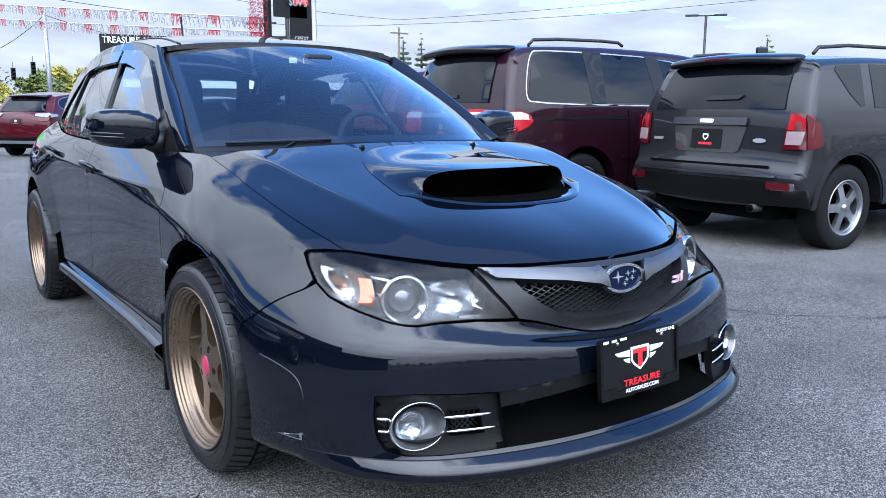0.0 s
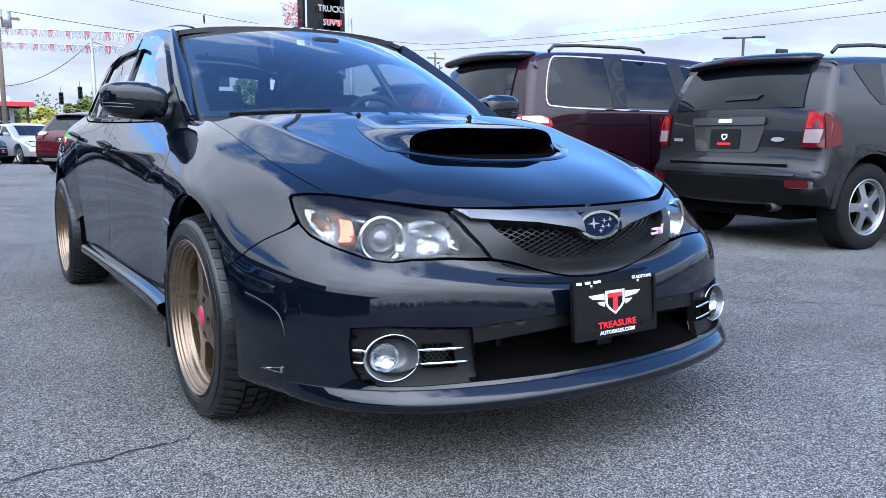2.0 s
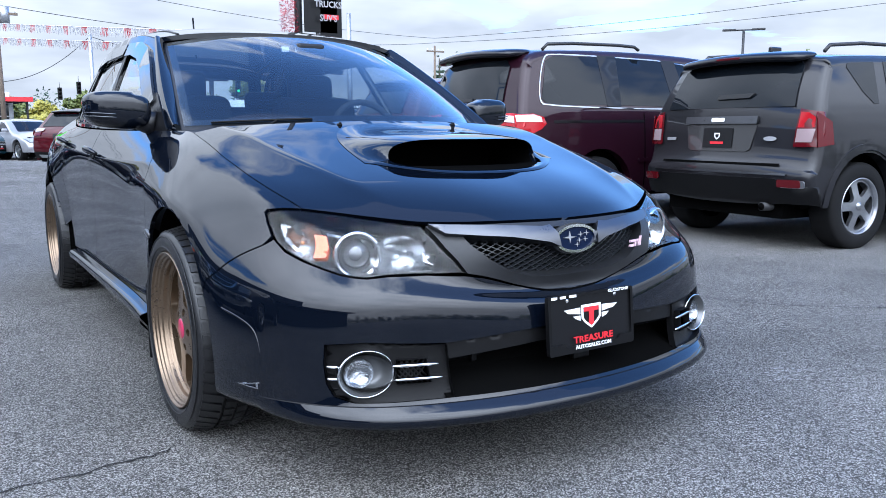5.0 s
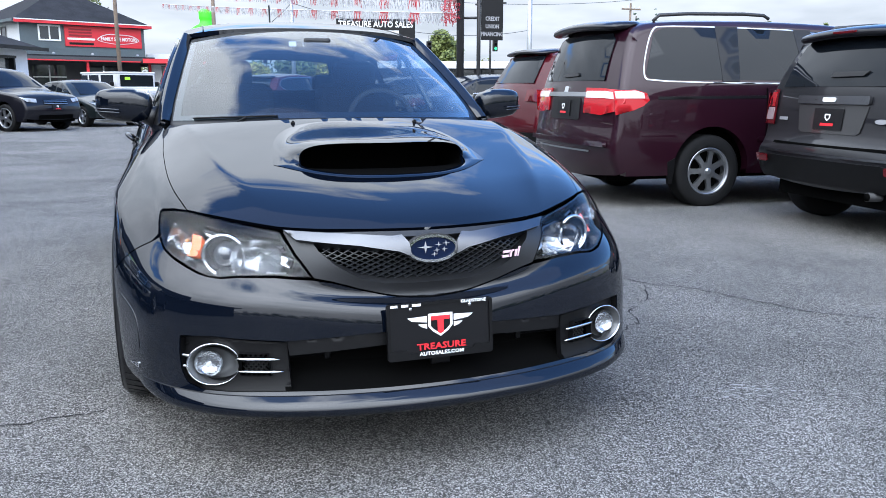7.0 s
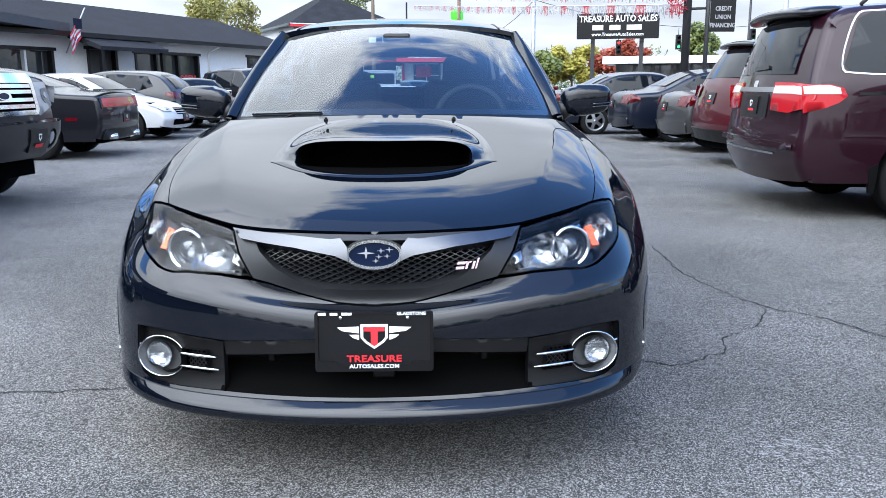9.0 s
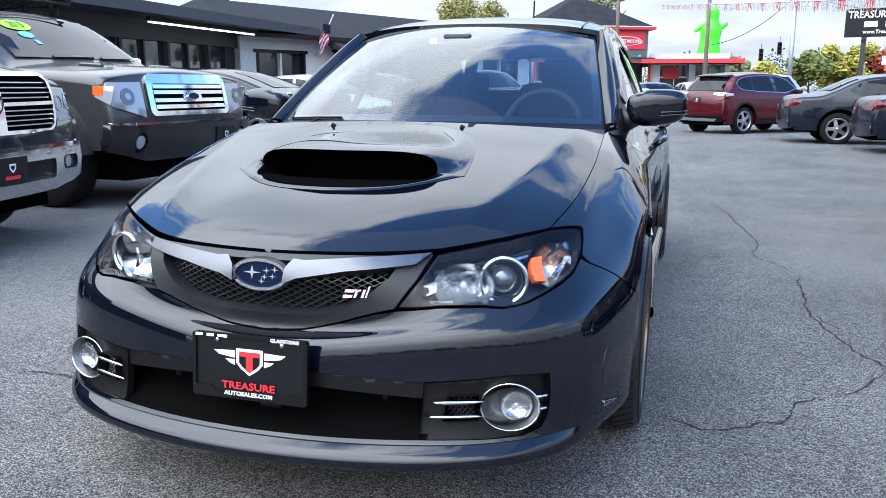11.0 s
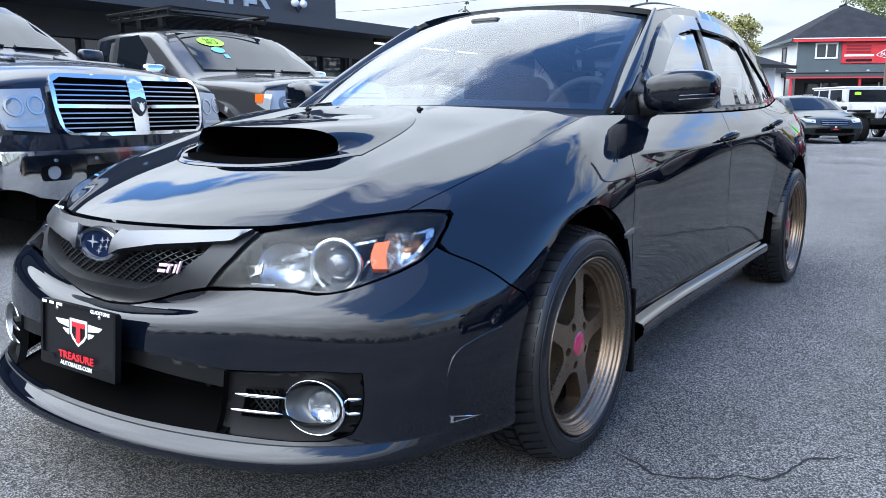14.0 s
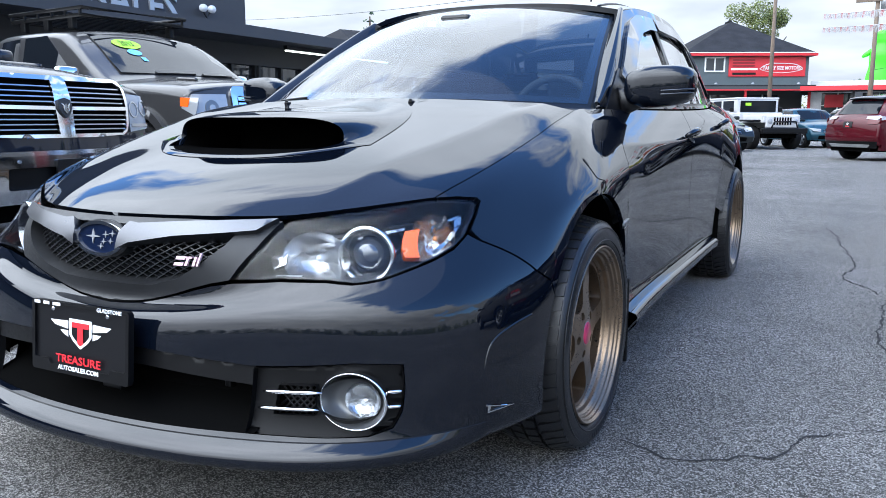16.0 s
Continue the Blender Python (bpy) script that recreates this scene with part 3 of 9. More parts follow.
NET.append([(0.8, 3.02, 0.175), (0.856, 3.02, 0.215), (0.862, 3.02, 0.285), (0.862, 3.02, 0.375), (0.87, 3.02, 0.5), (0.88, 3.02, 0.63), (0.882, 3.02, 0.755), (0.874, 3.02, 0.828), (0.846, 3.02, 0.88), (0.785, 3.02, 0.935)])
NET.append([(0.81, 3.52, 0.18), (0.88, 3.52, 0.22), (0.89, 3.52, 0.29), (0.896, 3.52, 0.38), (0.9, 3.52, 0.5), (0.898, 3.52, 0.63), (0.88, 3.52, 0.765), (0.85, 3.52, 0.845), (0.806, 3.52, 0.9), (0.722, 3.52, 0.955)])
NET.append([(0.76, 4.02, 0.2), (0.82, 4.02, 0.24), (0.838, 4.02, 0.31), (0.846, 4.02, 0.4), (0.85, 4.02, 0.52), (0.842, 4.02, 0.65), (0.82, 4.01, 0.78), (0.785, 3.98, 0.87), (0.74, 3.96, 0.925), (0.655, 3.93, 0.985)])
NET.append([(0.6, 4.24, 0.22), (0.66, 4.29, 0.26), (0.67, 4.31, 0.33), (0.67, 4.32, 0.42), (0.67, 4.32, 0.54), (0.66, 4.3, 0.67), (0.64, 4.26, 0.79), (0.62, 4.2, 0.88), (0.6, 4.15, 0.94), (0.55, 4.07, 1.0)])
NET.append([(0, 4.32, 0.22), (0, 4.37, 0.26), (0, 4.39, 0.33), (0, 4.4, 0.42), (0, 4.4, 0.54), (0, 4.38, 0.67), (0, 4.34, 0.79), (0, 4.29, 0.88), (0, 4.25, 0.94), (0, 4.18, 1.01)])


def bspline_matrix(n, t):
    """Weights of n uniform cubic control points (ends doubled) at parameters t in 0..n-1."""
    t = np.clip(np.asarray(t, float), 0, n - 1)
    i = np.minimum(np.floor(t).astype(int), n - 2)
    f = t - i
    w = np.stack([(1 - f) ** 3, 3 * f ** 3 - 6 * f ** 2 + 4, -3 * f ** 3 + 3 * f ** 2 + 3 * f + 1, f ** 3], -1) / 6
    return i, w


class Skin:
    def __init__(self, net):
        P = np.array(net, float)
        self.nu, self.nv = P.shape[:2]
        C = P.copy()
        for _ in range(3):                      # pull the control net out until the surface nearly meets its points
            self.C = self.padded(C)
            g = np.stack(np.meshgrid(np.arange(self.nu), np.arange(self.nv), indexing='ij'), -1).reshape(-1, 2)
            C = C + 0.72 * (P - self.raw(g[:, 0], g[:, 1]).reshape(P.shape))
            C[0, :, 0] = 0
            C[-1, :, 0] = 0
        self.C = self.padded(C)

    def padded(self, C):
        lo, hi = C[1:2] * (-1, 1, 1), C[-2:-1] * (-1, 1, 1)     # mirrored past the middle plane
        D = np.concatenate([lo, C, hi], 0)
        return np.concatenate([2 * D[:, :1] - D[:, 1:2], D, 2 * D[:, -1:] - D[:, -2:-1]], 1)

    def raw(self, u, v):
        iu, wu = bspline_matrix(self.nu, u)
        iv, wv = bspline_matrix(self.nv, v)
        out = np.zeros((len(np.atleast_1d(u)), 3))
        for a in range(4):
            for b in range(4):
                out += (wu[..., a] * wv[..., b])[:, None] * self.C[iu + a, iv + b]
        return out

    def point(self, uv):
        uv = np.asarray(uv, float)
        s = np.where(uv[:, 0] < 0, -1.0, 1.0)
        u, v = np.abs(uv[:, 0]), uv[:, 1]
        p = self.raw(u, v)
        # crease along the doors at handle height
        fade = np.clip((u - 7.6) / 1.2, 0, 1) * np.clip((12.2 - u) / 1.0, 0, 1)
        d = v - 7.15
        p[:, 0] += 0.009 * fade * np.exp(-np.abs(d) / np.where(d > 0, 0.35, 0.7))
        # hood crease from the windscreen's foot to the inner corner of the headlight
        d = u - (1.95 + 0.46 * (v - 7.0))
        fade = np.clip((v - 6.95) / 0.7, 0, 1) * np.clip((9.5 - v) / 0.8, 0, 1)
        p[:, 2] += 0.017 * fade * np.exp(-(np.sqrt(d * d + 0.004) - 0.063) / np.where(d > 0, 0.55, 0.9))
        # shoulder of the front wing over the wheel
        d = v - 6.15 - 0.16 * (u - 7)
        fade = np.clip((u - 5.3) / 1.2, 0, 1) * np.clip((8.9 - u) / 0.9, 0, 1)
        lift = 0.011 * fade * fade * (3 - 2 * fade) * np.exp(-(np.sqrt(d * d + 0.02) - 0.14) / np.where(d > 0, 0.5, 0.9))
        p[:, 0] += lift
        p[:, 2] += 0.5 * lift
        p[:, 0] *= s
        return p

    def normal(self, uv):
        uv = np.asarray(uv, float)
        e = 0.02
        du = self.point(uv + (e, 0)) - self.point(uv - (e, 0))
        dv = self.point(np.clip(uv + (0, e), (-99, 0), (99, self.nv - 1))) - self.point(np.clip(uv - (0, e), (-99, 0), (99, self.nv - 1)))
        n = np.cross(du, dv)
        return n / (np.linalg.norm(n, axis=1)[:, None] + 1e-12)

    def at(self, uv, off=0.0):
        p = self.point(uv)
        return p + off * self.normal(uv) if np.any(off) else p


skin = Skin(NET)

# ---- ground ----
def build_ground():
    rings = list(np.linspace(0.4, 12, 30)) + list(np.geomspace(13, 900, 40))
    seg = 96
    V = [(0, 1.5, 0)]
    for r in rings:
        for k in range(seg):
            a = 2 * math.pi * k / seg
            x, y = r * math.cos(a), 1.5 + r * math.sin(a)
            bump = 0.0 if r < 5 else 0.012 * noise.noise(Vector((x * .25, y * .25, 0)))
            V.append((x, y, ground_z(x, y) + bump))
    F = [(0, 1 + k, 1 + (k + 1) % seg) for k in range(seg)]
    for i in range(len(rings) - 1):
        for k in range(seg):
            a, b = 1 + i * seg + k, 1 + i * seg + (k + 1) % seg
            F.append((a, a + seg, b + seg, b))
    ob = part("ground", mesh_np("ground", V, F), M['asphalt'])
    tagged(ob, "worn grey asphalt car lot with fine stones and cracks", "ground", kind="structure")
    return ob


ground = build_ground()

# ---- cracks in the asphalt ----
def lot_z(x, y):
    r = math.hypot(x, y - 1.5)
    return ground_z(x, y) + (0.0 if r < 5 else 0.012 * noise.noise(Vector((x * .25, y * .25, 0))))


def crack(pts, width, seed):
    """A jagged dark crack that opens and closes along its way."""
    rng = random.Random(seed)
    P = resample(chaikin(pts, 1, False), .035, False)
    n = len(P)
    T = np.gradient(P, axis=0)
    T /= np.linalg.norm(T, axis=1)[:, None] + 1e-9
    N = np.stack([-T[:, 1], T[:, 0]], 1)
    V, drift = [], 0.0
    for i in range(n):
        drift = .7 * drift + rng.uniform(-.010, .010)
        w = width * rng.uniform(.35, 1.0) * min(1, .15 + i / 5, .15 + (n - 1 - i) / 5) * .5
        for k in (-1, 1):
            q = P[i] + N[i] * (drift + k * w)
            V.append((q[0], q[1], lot_z(q[0], q[1]) + .003))
    ob = part("crack", mesh_np("crack", V, grid_faces(n, 2), False), M['crack'])
    tagged(ob, "thin dark jagged crack in the worn asphalt", "crack", "asphalt cracks", kind="structure")


for k, (w, pts) in enumerate((
        (.011, [(1.55, 1.31), (1.46, 1.26), (1.39, 1.17), (1.35, 1.04), (1.27, 1.0), (1.2, .93), (1.12, .87), (1.0, .94), (.9, .95)]),
        (.010, [(-1.48, .66), (-1.34, .68), (-1.23, .68), (-1.1, .71), (-.99, .71), (-.91, .77)]),
        (.013, [(1.67, 3.34), (1.61, 2.5), (1.69, 1.98), (1.82, 1.66), (1.99, 1.52), (2.11, 1.26), (2.26, .92), (2.43, .77), (2.6, .59), (2.95, .42), (3.4, .38)]),
        (.011, [(1.8, 1.66), (1.68, 1.45), (1.55, 1.31)]),
        (.009, [(-2.62, 2.96), (-2.29, 3.03), (-2.03, 3.38), (-1.7, 3.5)]),
        (.014, [(1.3, 6.28), (1.46, 5.06), (1.53, 4.25), (1.43, 3.87), (1.6, 3.55), (1.67, 3.34)]),
        (.012, [(-.9, 6.48), (-.3, 6.52), (.5, 6.40), (1.3, 6.28)]),
        (.009, [(1.66, 2.47), (1.69, 2.26), (1.79, 2.08)]))):
    crack(pts, w, 40 + k)


def scuff(x, y, w, d, seed):
    """Pale scraped marks on the asphalt."""
    rng = random.Random(seed)
    V, F = [], []
    for _ in range(38):
        cx, cy = x + rng.gauss(0, w), y + rng.gauss(0, d)
        a, s0 = rng.uniform(-.5, .5), rng.uniform(.002, .008)
        pts = [(1.8, 0), (.6, .5), (-1.0, .6), (-1.9, .1), (-.8, -.5), (.9, -.6)]
        n = len(V)
        for px, py in pts:
            qx = cx + s0 * rng.uniform(.6, 1.3) * (px * math.cos(a) - py * math.sin(a))
            qy = cy + s0 * rng.uniform(.6, 1.3) * (px * math.sin(a) + py * math.cos(a))
            V.append((qx, qy, lot_z(qx, qy) + .003))
        F.append(tuple(range(n, n + 6)))
    ob = part("scuff_mark", mesh_np("scuff_mark", V, F, False), M['scuff'])
    tagged(ob, "pale scraped mark on the worn asphalt", "mark", "asphalt marks", kind="structure")


M['scuff'] = mat("scraped_asphalt", (0.30, 0.30, 0.30), 0.9, var=0.25, var_scale=20)
scuff(1.27, .17, .07, .035, 3)
scuff(2.22, 2.78, .16, .09, 4)
for k in range(4):
    scuff(-3.5 + .12 * k, 9.0 + .05 * (k % 2), .34, .16, 5 + k)
for x, y, w, d, k in ((-5.1, 11.7, .30, .14, 21), (-4.95, 11.8, .30, .14, 22), (-.20, 18.1, .30, .10, 23), (.05, 18.15, .26, .10, 24)):
    scuff(x, y, w, d, k)

# ---- the dark grey hatchback ----
def uv_find(axes, target, start, rounds=25):
    """The skin's own coordinates of the place whose two axes have the target values."""
    q = np.array([start], float)
    for _ in range(rounds):
        p = skin.point(q)[0][list(axes)]
        e = np.array(target) - p
        if np.abs(e).max() < 1e-5:
            break
        h = 1e-3
        J = np.stack([(skin.point(q + (h, 0))[0][list(axes)] - p) / h, (skin.point(q + (0, h))[0][list(axes)] - p) / h], 1)
        q = q + np.clip(np.linalg.lstsq(J, e, rcond=None)[0], -0.5, 0.5)
        q[0, 1] = min(max(q[0, 1], 0), 8.99)
    return q[0]


def on_hood(x, y):
    """Height of the hood over a place."""
    s = (abs(x) / 0.22 if abs(x) < 0.43 else 2 + (abs(x) - 0.43) / 0.19, 7 + np.clip((y - 0.1) / 0.5, 0, 1.9))
    q = uv_find((0, 1), (abs(x), y), s)
    return skin.point(np.array([q]))[0][2]


def shrink(loop, d, step=0.08):
    """Draw an outline in by d metres, by the skin's local measure."""
    L = resample(loop, step)
    ar = 0.5 * np.sum(L[:, 0] * np.roll(L[:, 1], -1) - np.roll(L[:, 0], -1) * L[:, 1])
    e = 0.02
    lu = np.linalg.norm(skin.point(L + (e, 0)) - skin.point(L - (e, 0)), axis=1) / (2 * e)
    lv = np.linalg.norm(skin.point(np.clip(L + (0, e), (-99, 0), (99, 9))) - skin.point(np.clip(L - (0, e), (-99, 0), (99, 9))), axis=1) / (2 * e)
    t = np.roll(L, -1, 0) - np.roll(L, 1, 0)
    tm = t * np.stack([lu, lv], 1)
    tm /= np.linalg.norm(tm, axis=1)[:, None] + 1e-9
    n = np.stack([-tm[:, 1], tm[:, 0]], 1) * (1 if ar > 0 else -1)
    return L + n * d / np.stack([lu, lv], 1)


def full(right):
    """A right half outline that begins and ends on the middle plane, closed on the left."""
    R = np.array(right, float)
    return np.vstack([R, (R * (-1, 1))[::-1]])


hero = thing("hatchback_car", "dark grey metallic hatchback with hood scoop and bronze wheels on asphalt", "car", pose(0, 0, 0))


def hero_panel(name, loop, material, parent=None, holes=(), skirt=0.014, gap=0.0022, step=0.11, off=0.0, label="", both=False):
    obs = []
    for s in ((1, -1) if both else (1,)):
        lp = shrink(np.array(loop, float) * (s, 1), gap) if gap else np.array(loop, float) * (s, 1)
        hs = [shrink(np.array(h, float) * (s, 1), -gap) if gap else np.array(h, float) * (s, 1) for h in holes]
        me = panel_mesh(lp, skin.at, step, hs, skirt, off)
        obs.append(part(name, me, material, parent or hero, label))
    return obs


ARCH_F, ARCH_R = (0.903, 0.315, 0.378), (3.535, 0.315, 0.376)


def arch(c, a0, a1, n=22):
    """Arc of a wheel opening in the skin's coordinates; degrees from the rear, over the top."""
    out = []
    guess = None
    for a in np.linspace(radians(a0), radians(a1), n):
        y, z = c[0] + c[2] * math.cos(a), c[1] + c[2] * math.sin(a)
        if guess is None:
            ys = [skin.point(np.array([[u, 4.0]]))[0][1] for u in range(4, 15)]
            guess = (4 + float(np.interp(y, ys, range(11))), float(np.interp(z, (.17, .27, .37, .49, .6, .7), (1, 2, 3, 4, 5, 6))))
        q = uv_find((1, 2), (y, z), guess)
        guess = tuple(q)
        out.append(tuple(q))
    return out


HL = [(4.12, 6.95), (3.75, 7.06), (3.37, 7.11), (2.83, 7.07), (2.43, 7.04), (1.95, 6.98), (1.85, 6.62), (1.72, 6.36), (1.62, 6.15),
      (2.16, 6.07), (2.45, 5.97), (2.74, 5.84), (3.02, 5.63), (3.18, 5.59), (3.34, 5.6), (3.59, 5.71), (3.88, 5.84), (4.1, 5.98), (4.24, 6.22), (4.27, 6.6), (4.22, 6.86)]
HOOD_SEAM = [(3.40, 7.14), (3.5, 7.3), (3.68, 7.53), (3.87, 7.8), (4.08, 8.16), (4.35, 8.54), (4.85, 8.95)]
FB_SEAM = [(4.26, 6.20), (4.46, 5.94), (4.7, 5.66), (5.04, 5.26), (5.36, 4.9), (5.70, 4.58)]
DOOR_F = [(8.27, 2.35), (8.11, 3.58), (7.99, 4.84), (8.02, 5.9), (8.08, 6.68), (8.15, 7.6), (8.4, 8.6), (8.52, 8.98)]
DOOR_M = [(10.10, 2.35), (10.03, 3.56), (9.95, 4.58), (9.92, 5.6), (9.92, 7.0), (9.98, 8.2), (10.02, 8.98)]
arch_front = arch(ARCH_F, 8, 152)      # over the top, from behind the wheel to the bumper seam
arch_low = arch(ARCH_F, 152, 196, 9)
# hood with the hole under its scoop
hood_hole = [(-1.25, 7.98), (0, 7.90), (1.25, 7.98), (1.28, 8.3), (1.1, 8.52), (0, 8.56), (-1.1, 8.52), (-1.28, 8.3)]
hood_right = [(0, 7.02), (1.0, 7.03), (1.95, 7.04), (2.43, 7.09), (2.83, 7.12)] + HOOD_SEAM + [(4.2, 8.97), (3, 8.97), (1.5, 8.97), (0, 8.97)]
hood = hero_panel("hood", full(hood_right), M['paint'], holes=[hood_hole], step=0.085, gap=0.0042)[0]
fender_loop = [(4.14, 6.99), (4.26, 6.88), (4.31, 6.6), (4.29, 6.26)] + FB_SEAM[1:] + arch_front[::-1] + [(7.98, 2.9), (8.12, 2.35)] + DOOR_F + [(7, 8.98), (6, 8.98)] + HOOD_SEAM[::-1] + [(3.75, 7.10)]
hero_panel("fender", fender_loop, M['paint'], both=True)
intake = [(0, 2.12), (1.0, 2.14), (1.89, 2.16), (2.33, 2.15), (2.72, 2.12), (3.13, 2.12), (3.36, 2.34), (3.45, 2.75), (3.48, 3.2), (3.47, 3.56), (2.99, 3.62), (1.93, 3.56), (.68, 3.72), (0, 3.73)]
bumper_right = [(0, .55), (1, .55), (2, .55), (3, .55), (4, .55), (5, .6), (5.45, .7)] + arch_low[::-1] + FB_SEAM[::-1] + [(4.24, 6.16), (4.1, 5.93), (3.88, 5.79), (3.59, 5.66), (3.34, 5.55), (3.18, 5.54), (3.02, 5.57), (2.74, 5.78), (2.45, 5.91), (2.16, 6.02), (1.62, 6.09), (1.35, 6.06), (1.13, 5.98), (.76, 5.78), (.42, 5.56), (0, 5.45)]
bumper = hero_panel("bumper", full(bumper_right), M['paint'], holes=[full(intake)], step=0.085, gap=0.002, skirt=0.02)[0]
# doors and quarters
door1 = hero_panel("front_door", [(8.30, 2.35)] + DOOR_F[1:] + DOOR_M[::-1], M['paint'], both=True)
arch_rear = arch(ARCH_R, 150, 172, 5)
rear_seam = [(11.02, 8.98), (11.25, 8.0), (11.28, 7.0), (11.22, 6.2), (11.12, 5.4), (11.0, 4.6)]
door2 = hero_panel("rear_door", DOOR_M + rear_seam + [(10.98, 3.6), (10.94, 2.35)], M['paint'], both=True)
arch_rear = arch(ARCH_R, 12, 166)
hero_panel("rear_quarter", [(11.02, 8.98), (11.25, 8.0), (11.28, 7.0), (11.22, 6.2), (11.12, 5.4), (11.0, 4.6), (10.98, 3.6)] + arch_rear[::-1] + [(12.9, 2.2), (13, .6), (14, .6), (15, .6), (15, 8.98), (14, 8.98), (13, 8.98), (12, 8.98)], M['paint'], both=True)
skirt_low = [(8.05, .45), (8.10, 1.2), (8.14, 2.3), (10.85, 2.3), (10.86, 1.2), (10.85, .45)]
skirts = hero_panel("side_skirt", skirt_low, M['paint'], both=True, gap=0.001)


def sweep_uv(path, offs, name, material, parent, sides=(1, -1)):
    """A moulding along the skin: offs are (v shift, off) pairs of its section."""
    for s in sides:
        P = resample(np.array(path, float) * (s, 1), 0.08, False)
        V = []
        for dv, o in offs:
            V.append(skin.at(np.clip(P + (0, dv), (-99, 0), (99, 8.99)), o))
        V = np.stack(V, 1).reshape(-1, 3)
        f = grid_faces(len(P), len(offs))
        part(name, mesh_np(name, V, [q[::-1] for q in f] if s > 0 else f), material, parent)


# ledge of the skirt that catches the sky
for k, s in enumerate((1, -1)):
    sweep_uv([(8.16, 2.0), (9, 2.0), (10, 2.0), (10.8, 2.0)], [(0.34, 0.0), (0.30, 0.020), (0.22, 0.042), (0.06, 0.048), (-0.20, 0.044), (-0.5, 0.022), (-1.3, 0.004)], "sill_step", M['paint'], skirts[k], (s,))


# ---- cabin ----
def smooth_tab(xs, ys):
    """A smooth curve through a few knots (natural cubic)."""
    xs, ys = np.array(xs, float), np.array(ys, float)
    n, h = len(xs), np.diff(xs)
    A, r = np.zeros((n, n)), np.zeros(n)
    A[0, 0] = A[-1, -1] = 1
    for i in range(1, n - 1):
        A[i, i - 1], A[i, i], A[i, i + 1] = h[i - 1], 2 * (h[i - 1] + h[i]), h[i]
        r[i] = 6 * ((ys[i + 1] - ys[i]) / h[i] - (ys[i] - ys[i - 1]) / h[i - 1])
    m = np.linalg.solve(A, r)

    def f(x):
        x = np.asarray(x, float)
        i = np.clip(np.searchsorted(xs, x) - 1, 0, n - 2)
        a, b = xs[i + 1] - x, x - xs[i]
        return (m[i] * a ** 3 + m[i + 1] * b ** 3) / (6 * h[i]) + (ys[i] / h[i] - m[i] * h[i] / 6) * a + (ys[i + 1] / h[i] - m[i + 1] * h[i] / 6) * b
    return f


belt_x = smooth_tab((1.2, 1.46, 1.66, 2.0, 2.35, 3.02, 3.52, 3.93, 4.1), (.70, .737, .763, .785, .794, .784, .722, .655, .615))
belt_z = smooth_tab((1.2, 1.4, 1.66, 2.35, 3.02, 3.52, 3.93, 4.1), (.914, .917, .918, .922, .935, .955, .985, 1.0))
edge_z = smooth_tab((2.06, 2.3, 2.6, 3.0, 3.4, 3.75), (1.303, 1.340, 1.358, 1.350, 1.312, 1.255))
mid_z = smooth_tab((1.9, 2.1, 2.4, 2.8, 3.2, 3.5, 3.85), (1.335, 1.376, 1.406, 1.412, 1.392, 1.364, 1.318))


def cabin_x(y, z):
    d = z - belt_z(y)
    return belt_x(y) - 0.40 * d - 0.20 * d * np.abs(d)


def cabin_side(s):
    def fn(P, off):
        P = np.asarray(P, float)
        y, z = P[:, 0], P[:, 1]
        x = cabin_x(y, z)
        n = np.stack([np.ones_like(y), -(cabin_x(y + .01, z) - cabin_x(y - .01, z)) / .02, -(cabin_x(y, z + .01) - cabin_x(y, z - .01)) / .02], 1)
        n /= np.linalg.norm(n, axis=1)[:, None]
        p = np.stack([x, y, z], 1) + off * n
        p[:, 0] *= s
        return p
    return fn


def ws(P, off=0.0):
    """Windscreen: a across (-1..1), b from cowl to roof."""
    P = np.asarray(P, float)
    a, b = P[:, 0], P[:, 1]
    k = np.abs(a) ** 2.2
    B = np.stack([.690 * a, 1.135 + .325 * k, .950 - .018 * k], 1)
    T = np.stack([.558 * a, 1.935 + .165 * k, 1.335 - .028 * k], 1)
    p = B * (1 - b)[:, None] + T * b[:, None] + np.stack([0 * a, -.012 + 0 * a, .026 + 0 * a], 1) * (4 * b * (1 - b) * (1 - .5 * k))[:, None]
    return p + off * np.array([0, -.42, .9])


def roof(P, off=0.0):
    P = np.asarray(P, float)
    a, b = P[:, 0], P[:, 1]
    k = np.abs(a)
    yc, ye = 1.925 + b * 1.90, 2.075 + b * 1.66
    y = yc + (ye - yc) * k ** 2.2
    ze = edge_z(ye)
    xe = cabin_x(ye, ze)
    zc = mid_z(yc)
    z = zc - (zc - ze) * (0.45 * k ** 2 + 0.55 * k ** 5)
    return np.stack([a * xe, y, z + off], 1)


cabin = part("roof", panel_mesh([(-.985, .005), (.985, .005), (.985, 1), (-.985, 1)], roof, 0.05, skirt=0.02), M['paint'], hero)
A_LINE = [(1.43, .922), (1.60, 1.015), (1.75, 1.11), (1.90, 1.205), (2.0, 1.267), (2.075, 1.306)]
top_line = [(float(y), float(edge_z(y))) for y in np.linspace(2.1, 3.72, 22)]
belt_line = [(float(y), float(belt_z(y)) + .004) for y in np.linspace(4.05, 1.46, 26)]
WIN_F = [(1.63, .937), (1.75, 1.03), (1.90, 1.128), (2.05, 1.215), (2.18, 1.268), (2.36, 1.296), (2.465, 1.302), (2.435, 1.20), (2.375, 1.06), (2.325, .938)]
